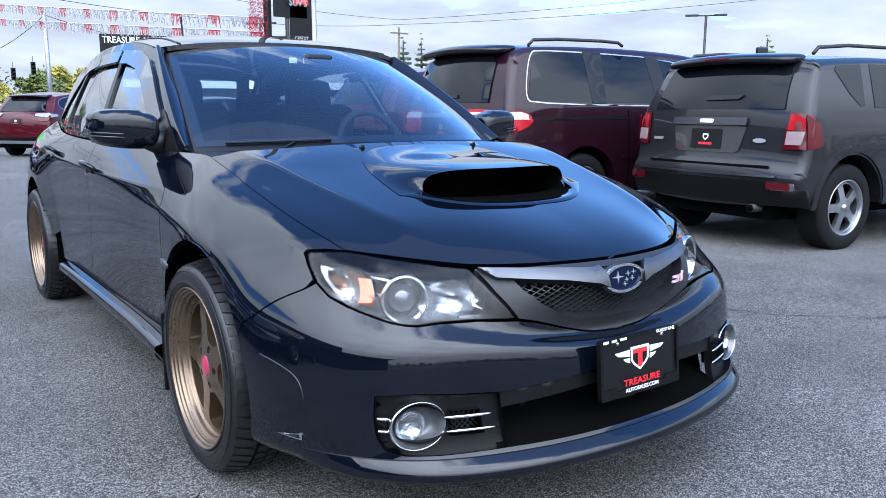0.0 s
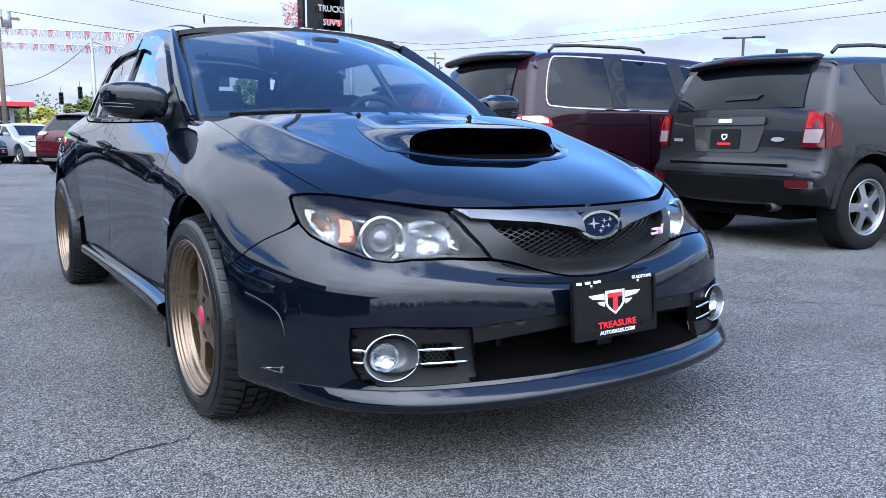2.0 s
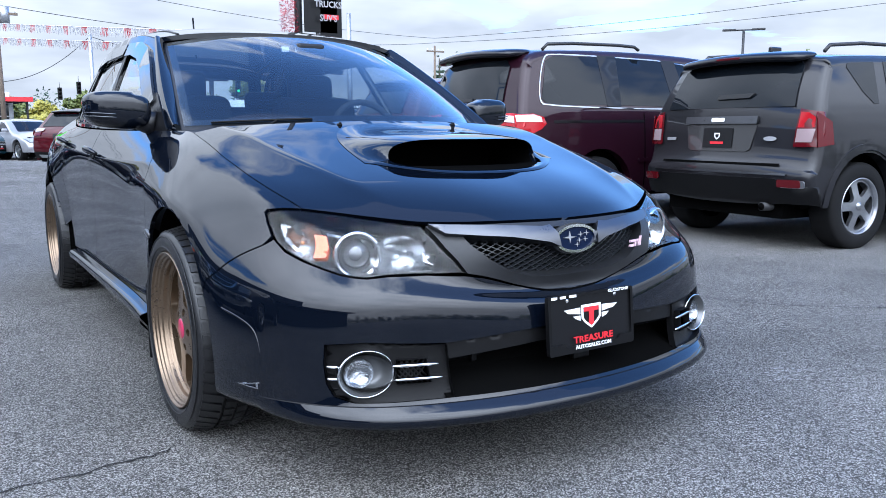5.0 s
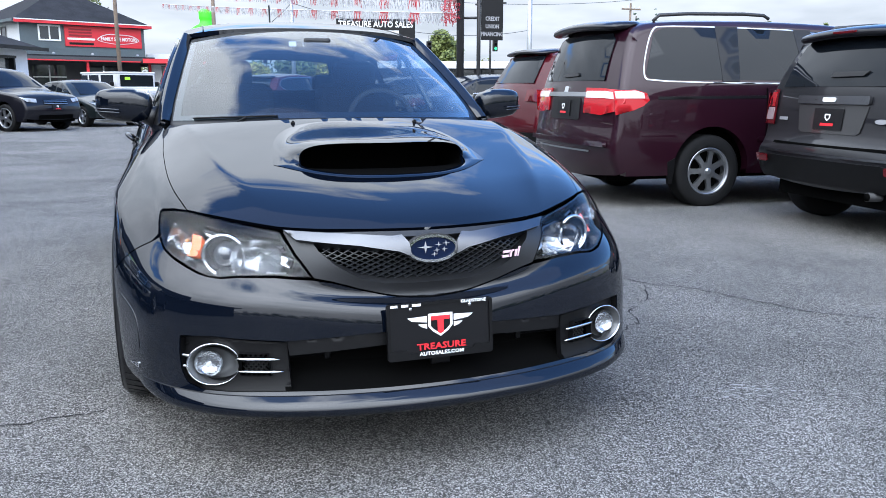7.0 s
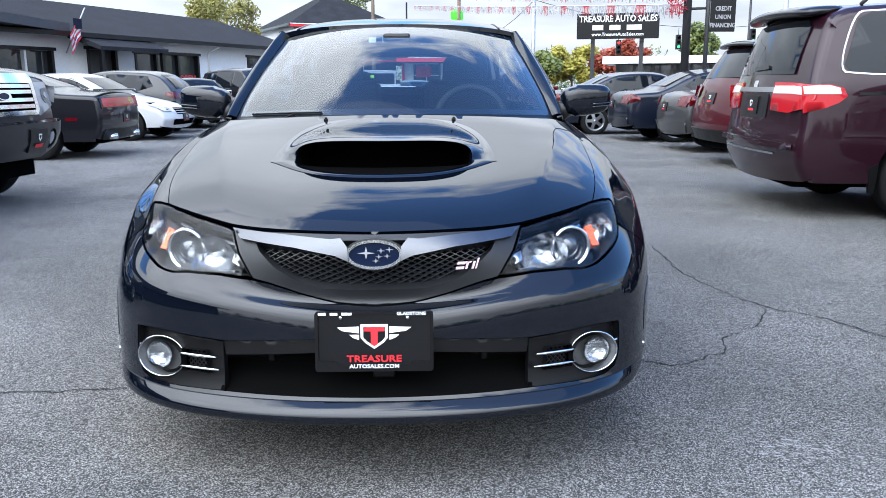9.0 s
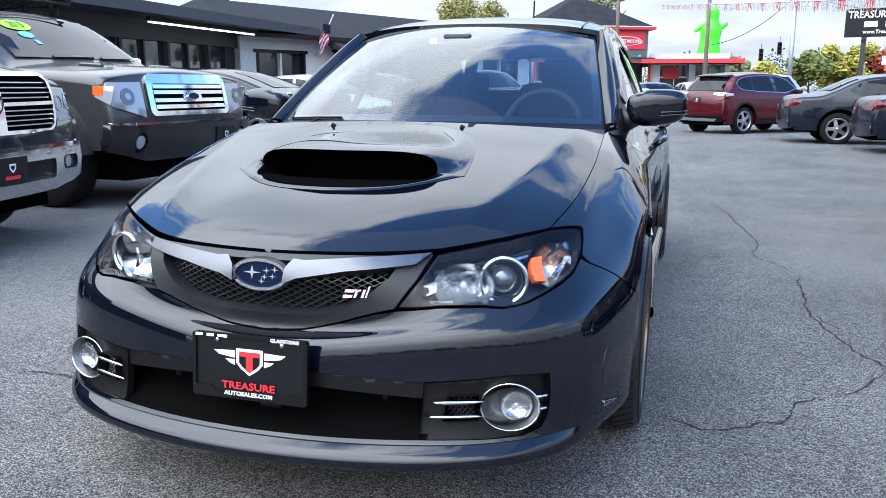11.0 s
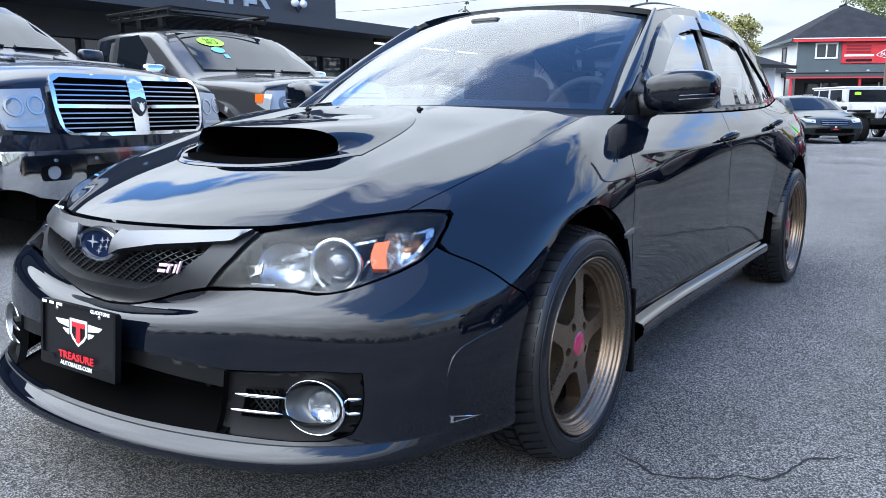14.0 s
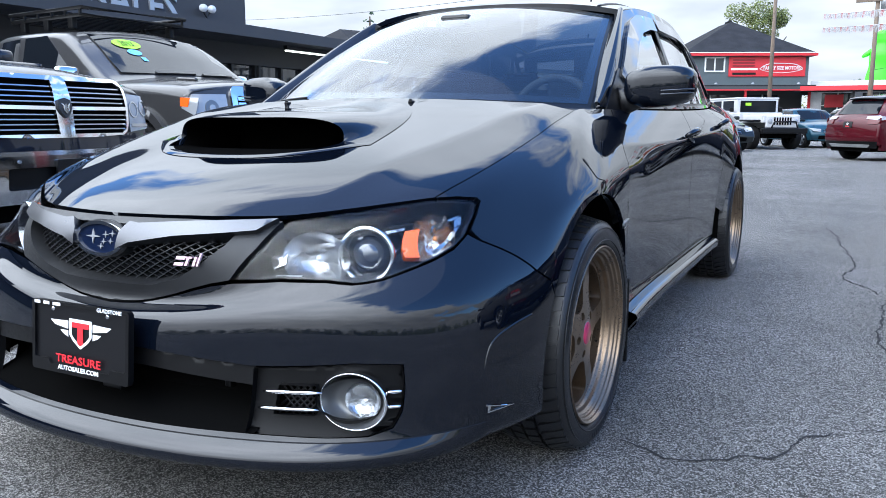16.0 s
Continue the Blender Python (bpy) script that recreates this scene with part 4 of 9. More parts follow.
WIN_R = [(2.375, .940), (2.44, 1.10), (2.475, 1.20), (2.507, 1.303), (2.70, 1.304), (2.90, 1.294), (3.06, 1.268), (3.13, 1.20), (3.15, 1.08), (3.15, .955)]
WIN_Q = [(3.20, .960), (3.20, 1.08), (3.17, 1.22), (3.18, 1.262), (3.32, 1.232), (3.52, 1.150), (3.70, 1.052), (3.78, 1.0), (3.72, .985), (3.5, .97)]
for s in (1, -1):
    side = part("cabin_side", panel_mesh(A_LINE + top_line + [(3.90, 1.14), (4.02, 1.04)] + belt_line, cabin_side(s), 0.05, [WIN_F, WIN_R, WIN_Q], skirt=0.02, flip=s < 0), M['paint'], hero)
    for nm, w in (("front_window", WIN_F), ("rear_window", WIN_R), ("quarter_window", WIN_Q)):
        part(nm, panel_mesh(w, cabin_side(s), 0.06, off=-0.008, flip=s < 0), M['glass_side'], side)
        part("window_seal", panel_mesh(w, cabin_side(s), 0.05, [np.array(w).mean(0) + (np.array(w) - np.array(w).mean(0)) * (.978, .955)], off=-0.004, flip=s < 0), M['trim'], side)
    part("door_pillar", panel_mesh([(2.323, .935), (2.377, .935), (2.510, 1.306), (2.463, 1.303)], cabin_side(s), 0.05, off=0.002, flip=s < 0), M['trim'], side)
    part("door_pillar", panel_mesh([(3.15, .955), (3.20, .958), (3.18, 1.262), (3.08, 1.270), (3.13, 1.2)], cabin_side(s), 0.05, off=0.002, flip=s < 0), M['trim'], side)
    # smoked rain guards over the windows
    for w in ([(1.665, 1.030), (1.75, 1.085), (1.90, 1.180), (2.05, 1.258), (2.2, 1.298), (2.465, 1.314), (2.450, 1.255), (2.33, 1.250), (2.17, 1.222), (2.02, 1.160), (1.86, 1.070), (1.76, 1.012), (1.70, 1.000)], [(2.50, 1.314), (2.75, 1.316), (2.95, 1.302), (3.10, 1.270), (3.115, 1.225), (3.02, 1.242), (2.85, 1.258), (2.495, 1.264)]):
        part("rain_guard", panel_mesh(w, cabin_side(s), 0.05, off=0.013, skirt=0.012, flip=s < 0), M['smoked'], side)
    # front roof pillar between windscreen and side
    n = 26
    V = []
    for t in np.linspace(0, 1, n):
        yz = np.array([np.interp(t, np.linspace(0, 1, len(A_LINE)), [q[0] for q in A_LINE]), np.interp(t, np.linspace(0, 1, len(A_LINE)), [q[1] for q in A_LINE])])
        e = cabin_side(1)(yz[None], 0.0)[0]
        w = ws(np.array([[1.0, np.clip((yz[1] - .922) / (1.306 - .922), 0, 1)]]))[0]
        for q in np.linspace(0, 1, 6):
            p = w * (1 - q) + e * q + np.array([.30, -.42, .55]) * 0.030 * 4 * q * (1 - q) * (0.6 + 0.4 * q)
            V.append(p * (s, 1, 1))
    f = grid_faces(n, 6)
    part("front_pillar", mesh_np("front_pillar", V, f if s < 0 else [q[::-1] for q in f]), M['paint'], hero)
part("windscreen", panel_mesh([(-.985, .0), (.985, .0), (.985, .985), (-.985, .985)], ws, 0.06), M['glass_ws'], hero)
part("windscreen_band", panel_mesh([(-1, -.03), (1, -.03), (1, 1), (-1, 1)], ws, 0.06, [[(-.945, .05), (.945, .05), (.945, .955), (-.945, .955)]], off=-0.004), M['trim'], hero)


def hatch(P, off=0.0):
    P = np.asarray(P, float)
    a, b = P[:, 0], P[:, 1]
    k = np.abs(a) ** 2.2
    return np.stack([a * (.615 - .11 * b), 4.10 - .10 * k - b * (.31 - .04 * k) + off, 1.0 - .01 * k + b * (.30 - .02 * k)], 1)


part("hatch", panel_mesh([(-1, 0), (1, 0), (1, 1), (-1, 1)], hatch, 0.06, [[(-.86, .12), (.86, .12), (.84, .86), (-.84, .86)]], flip=True), M['paint'], hero)
part("hatch_window", panel_mesh([(-.86, .12), (.86, .12), (.84, .86), (-.84, .86)], hatch, 0.1, off=-.004, flip=True), M['glass_ws'], hero)
part("cowl", mesh_np("cowl", [skin.point(np.array([[u, 8.96]]))[0] * (s, 1, 1) + (0, 0, -.004) if k == 0 else ws(np.array([[s * u / 4.85, 0.0]]))[0] + (0, .02, -.015) for s, u in [(-1, x) for x in np.linspace(4.85, 0.01, 20)] + [(1, x) for x in np.linspace(0.01, 4.85, 20)] for k in (0, 1)], grid_faces(40, 2)), M['trim'], hero)

# ---- hatchback details ----
def loop_frame(uv, off=0.0):
    """A pose on the skin: local z out of it, local y up."""
    q = np.array([uv], float)
    p, n = skin.at(q, off)[0], skin.normal(q)[0]
    z = Vector(n)
    x = Vector((0, 0, 1)).cross(z).normalized()
    y = z.cross(x)
    m = Matrix((x, y, z)).transposed().to_4x4()
    m.translation = Vector(p)
    return m


def lathe_part(name, profile, m, material, parent, seg=36, label=""):
    v, f = lathe(profile, seg, 'Z')
    ob = part(name, mesh_np(name, v, [q[::-1] for q in f]), material, parent, label)
    ob.matrix_local = m
    return ob


M['lamp_black'] = mat("lamp_housing_black", (0.006, 0.006, 0.007), 0.22, spec=0.3)
M['lamp_chrome'] = mat("lamp_reflector", (0.48, 0.49, 0.51), 0.20, 1.0, bump=0.35, bump_scale=45)
M['bulb_glass'] = mat("lamp_glass", (0.55, 0.6, 0.66), 0.03, 0.0, coat=1.0, spec=0.9)
M['lamp_ball'] = mat("projector_glass", (0.035, 0.04, 0.05), 0.02, 0.0, coat=1.0, coat_rough=0.0, spec=0.9)
M['amber_soft'] = mat("amber_bulb", (0.75, 0.28, 0.10), 0.25, coat=0.6)
M['fog_grey'] = mat("fog_bowl_grey", (0.16, 0.165, 0.17), 0.32, 0.6)
M['emblem_blue'] = mat("emblem_blue", (0.004, 0.009, 0.028), 0.2, coat=0.1, spec=0.12)
M['badge_pink'] = mat("badge_pink", (0.80, 0.55, 0.62), 0.3, 0.2)

for s in (1, -1):
    lamp = hero_panel("headlight", np.array(HL) * (s, 1), M['lens'], gap=0.0008, skirt=0.0, off=-0.001)[0]
    lamp["label"] = "clear headlight with projector and amber marker"
    lamp.visible_shadow = False
    me = panel_mesh(shrink(np.array(HL) * (s, 1), 0.003), skin.at, 0.12, skirt=-0.112, off=-0.116)
    part("housing", me, M['lamp_black'], lamp)
    rim_ = shrink(np.array(HL) * (s, 1), 0.003)
    me = panel_mesh(rim_, skin.at, 0.08, [shrink(rim_, 0.0045)], skirt=0.05, off=-0.006)
    part("lamp_bezel", me, M['lamp_black'], lamp)

    def aim(uv, off):
        p = skin.at(np.array([(uv[0] * s, uv[1])]), off)[0]
        return look(Vector(p), Vector(p) + Vector((0.30 * s, -1, 0.05))) @ pose(0, 0, 0, 180, 0, 0)

    def flat_facet(name, poly, off, material, skirt=0.02):
        part(name, panel_mesh(np.array(poly) * (s, 1), skin.at, 0.08, skirt=skirt, off=off), material, lamp)
    m = aim((3.02, 6.40), -0.040)
    lathe_part("projector_ring", [(.044, -.05), (.058, -.020), (.064, .000), (.063, .008), (.058, .010), (.051, .004), (.046, -.008), (.042, -.022), (.038, -.034)], m, M['chrome'], lamp, 44)
    lathe_part("projector_groove", [(.0505, .0055), (.0485, .0015)], m, M['lamp_black'], lamp, 44)
    lathe_part("projector_lens", [(.0385, -.034), (.037, -.020), (.031, -.006), (.021, .003), (.009, .0072), (.0001, .008)], m, M['lamp_ball'], lamp, 36)
    m = aim((2.44, 6.46), -0.036)
    lathe_part("high_beam_reflector", [(.066, .006), (.063, -.001), (.054, -.020), (.038, -.038), (.017, -.049), (.0001, -.051)], m @ Matrix.Diagonal((1.16, .92, 1, 1)), M['lamp_chrome'], lamp, 18)
    lathe_part("high_beam_bulb", [(.0001, -.010), (.007, -.012), (.009, -.020), (.009, -.048)], m, M['bulb_glass'], lamp, 16)
    m = aim((3.84, 6.44), -0.046)
    lathe_part("turn_reflector", [(.058, .008), (.052, -.010), (.036, -.030), (.015, -.040), (.0001, -.041)], m @ Matrix.Diagonal((.92, 1.05, 1, 1)), M['lamp_chrome'], lamp, 9)
    lathe_part("turn_bulb", [(.0001, -.010), (.005, -.012), (.006, -.018), (.006, -.038)], m, M['amber_soft'], lamp, 16)
    flat_facet("inner_reflector", [(2.12, 6.22), (2.5, 6.16), (2.9, 6.10), (3.30, 6.16), (3.28, 6.72), (2.8, 6.88), (2.2, 6.82)], -0.100, M['lamp_chrome'], 0)
    flat_facet("amber_reflector", [(3.54, 6.14), (3.73, 6.06), (3.62, 6.40), (3.52, 6.70), (3.32, 6.72), (3.42, 6.42)], -0.030, M['amber'])
    flat_facet("light_strip", [(1.98, 6.90), (2.43, 6.955), (2.83, 6.985), (3.25, 7.02), (3.25, 6.965), (2.83, 6.93), (2.43, 6.90), (2.02, 6.84)], -0.050, M['gunmetal'])
    flat_facet("light_guide", [(2.20, 6.76), (2.7, 6.88), (3.22, 6.90), (3.24, 6.84), (2.7, 6.79), (2.26, 6.66)], -0.046, M['lamp_chrome'], .012)
    flat_facet("lamp_facet", [(1.92, 6.58), (2.06, 6.66), (2.10, 6.44), (1.98, 6.36)], -0.044, M['satin'])
    flat_facet("lamp_facet", [(2.02, 6.24), (2.34, 6.20), (2.34, 6.14), (2.06, 6.16)], -0.040, M['gunmetal'])
    flat_facet("lamp_shelf", [(2.30, 6.06), (2.62, 5.95), (2.98, 5.74), (3.30, 5.70), (3.60, 5.82), (3.66, 6.0), (3.3, 6.04), (2.9, 6.08), (2.5, 6.16)], -0.055, M['lamp_black'])
    for a in ([(3.66, 6.74), (4.06, 6.86), (4.0, 6.76), (3.70, 6.66)], [(4.08, 6.82), (4.18, 6.58), (4.08, 6.55), (4.0, 6.74)], [(4.17, 6.54), (4.10, 6.26), (4.02, 6.3), (4.08, 6.52)], [(4.08, 6.24), (3.94, 6.08), (3.9, 6.18), (4.02, 6.28)]):
        flat_facet("lamp_facet", a, -0.034, M['lamp_chrome'])

# grille
grille = hero_panel("grille", full([(0, 5.50), (.42, 5.61), (.76, 5.83), (1.13, 6.03), (1.35, 6.11), (1.58, 6.15), (1.68, 6.38), (1.80, 6.62), (1.90, 6.97), (1.0, 6.99), (0, 6.985)]), M['grey_plastic'],
                    holes=[full([(0, 6.12), (.27, 6.11), (.62, 6.11), (.97, 6.22), (1.27, 6.45), (1.48, 6.68), (1.55, 6.84), (1.0, 6.90), (0, 6.91)])], off=0.004, skirt=0.045, gap=0.0, step=0.08)[0]
mesh_zone = full([(0, 6.08), (.62, 6.07), (.99, 6.18), (1.30, 6.42), (1.52, 6.66), (1.58, 6.86), (1.0, 6.93), (0, 6.93)])


def grille_bars():
    V, F = [], []
    for sl in (0.78, -0.78):
        for c in np.arange(6.0 - 1.6, 7.0 + 1.6, 0.115):
            u = np.arange(-1.6, 1.61, 0.05)
            P = np.stack([u, c + sl * u], 1)
            ok = inside(mesh_zone, P)
            run = []
            for k in range(len(P) + 1):
                if k < len(P) and ok[k]:
                    run.append(P[k])
                elif len(run) > 1:
                    R = np.array(run)
                    for dv, o in ((-.0085, -.030), (.0085, -.030), (.0085, -.042), (-.0085, -.042)):
                        V.append(skin.at(np.clip(R + (0, dv), (-9, 0), (9, 9)), o + (0.004 if sl > 0 else 0)))
                    n, b = len(R), sum(len(q) for q in V[:-4])
                    for i in range(n - 1):
                        for k2 in range(4):
                            a, d = b + k2 * n + i, b + ((k2 + 1) % 4) * n + i
                            F.append((a, a + 1, d + 1, d))
                    run = []
                else:
                    run = []
    return mesh_np("grille_mesh", np.concatenate(V), F, False)


M['mesh'] = mat("grille_mesh_plastic", (0.022, 0.024, 0.028), 0.28, spec=0.6)
part("grille_mesh", grille_bars(), M['mesh'], grille)
# backing sheet, near-black in place of the shade behind the mesh
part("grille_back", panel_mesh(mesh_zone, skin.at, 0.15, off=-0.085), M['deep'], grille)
for s in (1, -1):
    w = np.array([(.30, 6.62), (.46, 6.69), (.96, 6.765), (1.5, 6.80), (1.74, 6.815), (1.88, 6.955), (1.55, 6.945), (1.12, 6.925), (.52, 6.885), (.40, 6.90), (.32, 6.80)]) * (s, 1)
    part("grille_wing", panel_mesh(w, skin.at, 0.06, off=0.020, skirt=0.05), M['gunmetal'], grille, "satin grey wing")


def oval(a, b, n=48):
    return [(a * math.cos(2 * math.pi * k / n), b * math.sin(2 * math.pi * k / n)) for k in range(n)]


def flat(m):
    m = np.array(m)

    def fn(P, off):
        P = np.asarray(P, float)
        q = np.stack([P[:, 0], P[:, 1], np.full(len(P), float(off)), np.ones(len(P))], 1)
        return (q @ m.T)[:, :3]
    return fn


ME = pose(0, .036, .638, 84)
emblem = part("emblem", panel_mesh(oval(.0765, .0395), flat(ME), 0.012, [oval(.0675, .0320)], skirt=0.03, off=0.006), M['chrome'], grille, "chrome ringed oval emblem")
part("emblem_face", panel_mesh(oval(.0695, .0340), flat(ME), 0.02, off=0.001), M['emblem_blue'], emblem)
part("emblem_socket", panel_mesh(oval(.081, .0435), flat(ME), 0.02, skirt=0.03, off=-0.006), M['grey_plastic'], emblem)
for cx, cy, r in ((-.022, .004, .021), (.018, .010, .010), (.040, .013, .010), (.012, -.006, .009), (.034, -.004, .009), (.004, -.017, .009)):
    st = []
    for k in range(8):
        q = r if k % 2 == 0 else r * 0.22
        st.append((cx + q * 1.15 * math.cos(k * math.pi / 4), cy + q * .8 * math.sin(k * math.pi / 4)))
    part("emblem_spark", panel_mesh(st, flat(ME), 0.02, off=0.0035, skirt=0.002), M['silver_car'], emblem)
MB = pose(.253, .052, .604, 82, 0, 12)
for x0, w, z0, z1 in ((-.034, .022, -.010, -.003), (-.034, .022, .003, .010), (-.008, .006, -.010, .010), (-.012, .016, .006, .010), (.010, .006, -.010, .010), (.020, .004, -.010, .018)):
    part("badge_bar", panel_mesh([(x0 + .35 * z0, z0), (x0 + w + .35 * z0, z0), (x0 + w + .35 * z1, z1), (x0 + .35 * z1, z1)], flat(MB), 0.03, off=0.006, skirt=0.006), M['badge_pink'], grille)

# number plate insert of the dealer
plate = thing("dealer_plate", "black dealer plate with red and white print on the front bumper", "plate", pose(0, 0, 0))
MP = pose(0, -.034, .419, 85)


def rrect(w, h, r, n=5):
    out = []
    for cx, cy, a0 in ((w - r, h - r, 0), (-w + r, h - r, 90), (-w + r, -h + r, 180), (w - r, -h + r, 270)):
        for k in range(n + 1):
            a = radians(a0 + 90 * k / n)
            out.append((cx + r * math.cos(a), cy + r * math.sin(a)))
    return out


part("plate_frame", panel_mesh(rrect(.156, .080, .008), flat(MP), 0.03, [[(-.147, -.052), (-.10, -.052), (-.095, -.062), (.095, -.062), (.10, -.052), (.147, -.052), (.147, .072), (-.147, .072)]], skirt=0.014, off=0.007), M['black'], plate)
part("plate_face", panel_mesh(rrect(.152, .076, .006), flat(MP), 0.05, skirt=0.012, off=0.001), M['sign_black'], plate)
shield = [(-.036, .046), (.036, .046), (.036, .010), (.024, -.004), (0, -.020), (-.024, -.004), (-.036, .010)]
sh = np.array(shield)
part("shield_outline", panel_mesh(shield, flat(MP), 0.03, [sh * (.80, .78) + (0, .003)], off=0.0025, skirt=.001), M['plate_white'], plate)
part("shield_mark", panel_mesh([(-.027, .038), (.027, .038), (.027, .027), (.009, .027), (.009, -.008), (0, -.013), (-.009, -.008), (-.009, .027), (-.027, .027)], flat(MP), 0.03, off=0.003, skirt=.001), M['plate_red'], plate)
for s in (1, -1):
    for w in ([(.040, .040), (.098, .038), (.084, .028), (.040, .022)], [(.040, .018), (.066, .018), (.056, .010), (.040, .004)]):
        part("wing_mark", panel_mesh(np.array(w) * (s, 1), flat(MP), 0.05, off=0.0025, skirt=.001, flip=False), M['plate_white'], plate)
text_part("plate_text", "TREASURE", .025, MP @ pose(0, -.046, .0085, -90), M['plate_red'], plate, .0006, 1.25)
text_part("plate_text", "AUTOSALES.COM", .0145, MP @ pose(0, -.066, .0085, -90), M['plate_white'], plate, .0006, 1.15)
text_part("plate_text", "GLADSTONE", .012, MP @ pose(.098, .075, .0085, -90), M['plate_white'], plate, .0005, 1.1)
for k, w in enumerate((.020, .020, .026)):
    part("print_bar", panel_mesh([(-.146 + k * .031, .0715), (-.146 + k * .031 + w, .0715), (-.146 + k * .031 + w, .0785), (-.146 + k * .031, .0785)], flat(MP), 0.05, off=0.0085), M['plate_white'], plate)
for x in (-.088, .088):
    lathe_part("plate_screw", [(.0055, .001), (.0055, .004), (.003, .0055), (.0001, .0055)], MP @ pose(x, .064, .001), M['chrome'], plate, 12)

# lower intake, lamps and blades
hero_panel("intake_bar", full([(0, 3.40), (.7, 3.40), (1.93, 3.24), (1.96, 3.58), (.68, 3.745), (0, 3.755)]), M['black'], bumper, gap=0, off=-0.008, skirt=0.03)
V = []
uu = np.linspace(-2.0, 2.0, 41)
for u in uu:
    a = skin.point(np.array([[u, 2.12]]))[0]
    for k, (dy, dz) in enumerate(((0.004, -.012), (.012, .000), (.10, .030), (.16, .075), (.17, .19))):
        V.append(a + (0, dy, dz))
# tray, liner and back carry the intake's shade as near-black colour
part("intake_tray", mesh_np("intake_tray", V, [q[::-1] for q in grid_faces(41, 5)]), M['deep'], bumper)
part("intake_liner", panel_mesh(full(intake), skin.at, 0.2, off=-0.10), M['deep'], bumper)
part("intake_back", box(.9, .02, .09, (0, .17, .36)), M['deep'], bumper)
for x in (-.30, -.1, .1, .30):
    part("intake_rib", box(.018, .05, .05, (x, .12, .345), .004), M['black'], bumper)
part("tow_cover", box(.06, .02, .04, (.02, .03, .315), .005), M['black'], bumper)
part("radiator_tube", box(.95, .05, .035, (0, .13, .345), .01), M['black'], bumper)
for s in (1, -1):
    zone = np.array([(1.93, 2.16), (2.33, 2.15), (2.72, 2.12), (3.13, 2.12), (3.36, 2.34), (3.45, 2.75), (3.48, 3.2), (3.47, 3.56), (2.99, 3.62), (1.95, 3.54)]) * (s, 1)
    fr = [(2.97 + .36 * math.cos(a), 3.0 + .39 * math.sin(a)) for a in np.linspace(0, 2 * math.pi, 40, endpoint=False)]
    slot = np.array([(2.18, 2.72), (2.60, 2.72), (2.60, 3.28), (2.22, 3.28)]) * (s, 1)
    bez = part("fog_bezel", panel_mesh(zone, skin.at, 0.1, [np.array(fr) * (s, 1), slot], off=-0.022, skirt=-0.02), M['black'], bumper)
    # shade behind the slot painted on a flat sheet
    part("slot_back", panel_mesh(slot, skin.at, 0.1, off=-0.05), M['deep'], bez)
    bars = []
    for k in range(9):
        u0 = 2.12 + k * .07
        for sl in (1, -1):
            P = np.stack([np.linspace(u0, u0 + .3, 8), np.linspace(2.72, 3.28, 8)[::sl]], 1)
            P = P[(P[:, 0] > 2.18) & (P[:, 0] < 2.6)]
            if len(P) > 1:
                bars.append(tube(skin.at(P * (s, 1), -.03), .0022, 4))
    for b in bars:
        part("slot_mesh", b, M['trim'], bez)
    c = skin.at(np.array([(2.97 * s, 3.0)]), -.004)[0]
    n = skin.normal(np.array([(2.97 * s, 3.0)]))[0] * .42 + np.array((0, -.58, 0))
    m = look(Vector(c), Vector(c) + Vector(n)) @ pose(0, 0, 0, 180, 0, 0)
    E = Matrix.Diagonal((1.36, 1.12, 1, 1))
    fog = lathe_part("fog_lamp", [(.052, -.02), (.0545, -.002), (.0542, .003), (.0528, .0045), (.0512, .003), (.0505, -.004)], m @ E, M['chrome'], bumper, 40, "round fog lamp with chrome ring")
    fog_in = lathe_part("fog_cone", [(.0512, .002), (.045, -.012), (.040, -.030), (.030, -.036), (.0001, -.036)], m @ E, M['fog_grey'], bumper, 40)
    mo = m @ pose(-.016 * s, 0, -.018)
    lathe_part("fog_reflector", [(.039, .004), (.035, -.004), (.023, -.012), (.0001, -.016)], mo, M['lamp_chrome'], bumper, 18)
    lathe_part("fog_glass", [(.040, .002), (.036, .008), (.023, .013), (.0001, .015)], mo, M['lens'], bumper, 28)
    for v0, ua, ub in ((3.16, 2.06, 2.66), (2.84, 2.02, 2.64), (3.14, 3.30, 3.46), (2.86, 3.30, 3.45)):
        P = np.stack([np.linspace(ua, ub, 10), np.full(10, v0)], 1) * (s, 1)
        rr = .0045 * np.concatenate([[.35, .8], np.ones(6), [.8, .35]])
        part("chrome_blade", tube(skin.at(P, -.003), .006, 8, radii=rr), M['chrome'], bumper)
    # corner vent edge and marker
    P = chaikin(np.array([(5.26, 4.0), (4.88, 3.91), (4.54, 3.74), (4.44, 3.42), (4.42, 2.95)]) * (s, 1), 2, False)
    part("vent_edge", tube(skin.at(P, -.002), .004, 6), M['paint'], bumper)
    part("vent_marker", panel_mesh(np.array([(4.46, 2.24), (4.94, 2.24), (4.47, 2.48)]) * (s, 1), skin.at, 0.1, [np.array([(4.50, 2.28), (4.82, 2.265), (4.51, 2.43)]) * (s, 1)], skirt=0.008, off=0.003), M['chrome'], bumper)
    # fender side mark in front of the door
    part("fender_strip", panel_mesh(np.array([(7.74, 4.86), (8.00, 4.92), (8.00, 4.80), (7.76, 4.74)]) * (s, 1), skin.at, 0.1, skirt=0.006, off=0.005), M['satin'], hero)
    # mud flaps
    for y0, xa in ((1.285, .70), (3.93, .68)):
        fl = box(.20, .012, .27, (s * (xa + .095), y0, .27), .005)
        part("mud_flap", fl, M['black'], hero)

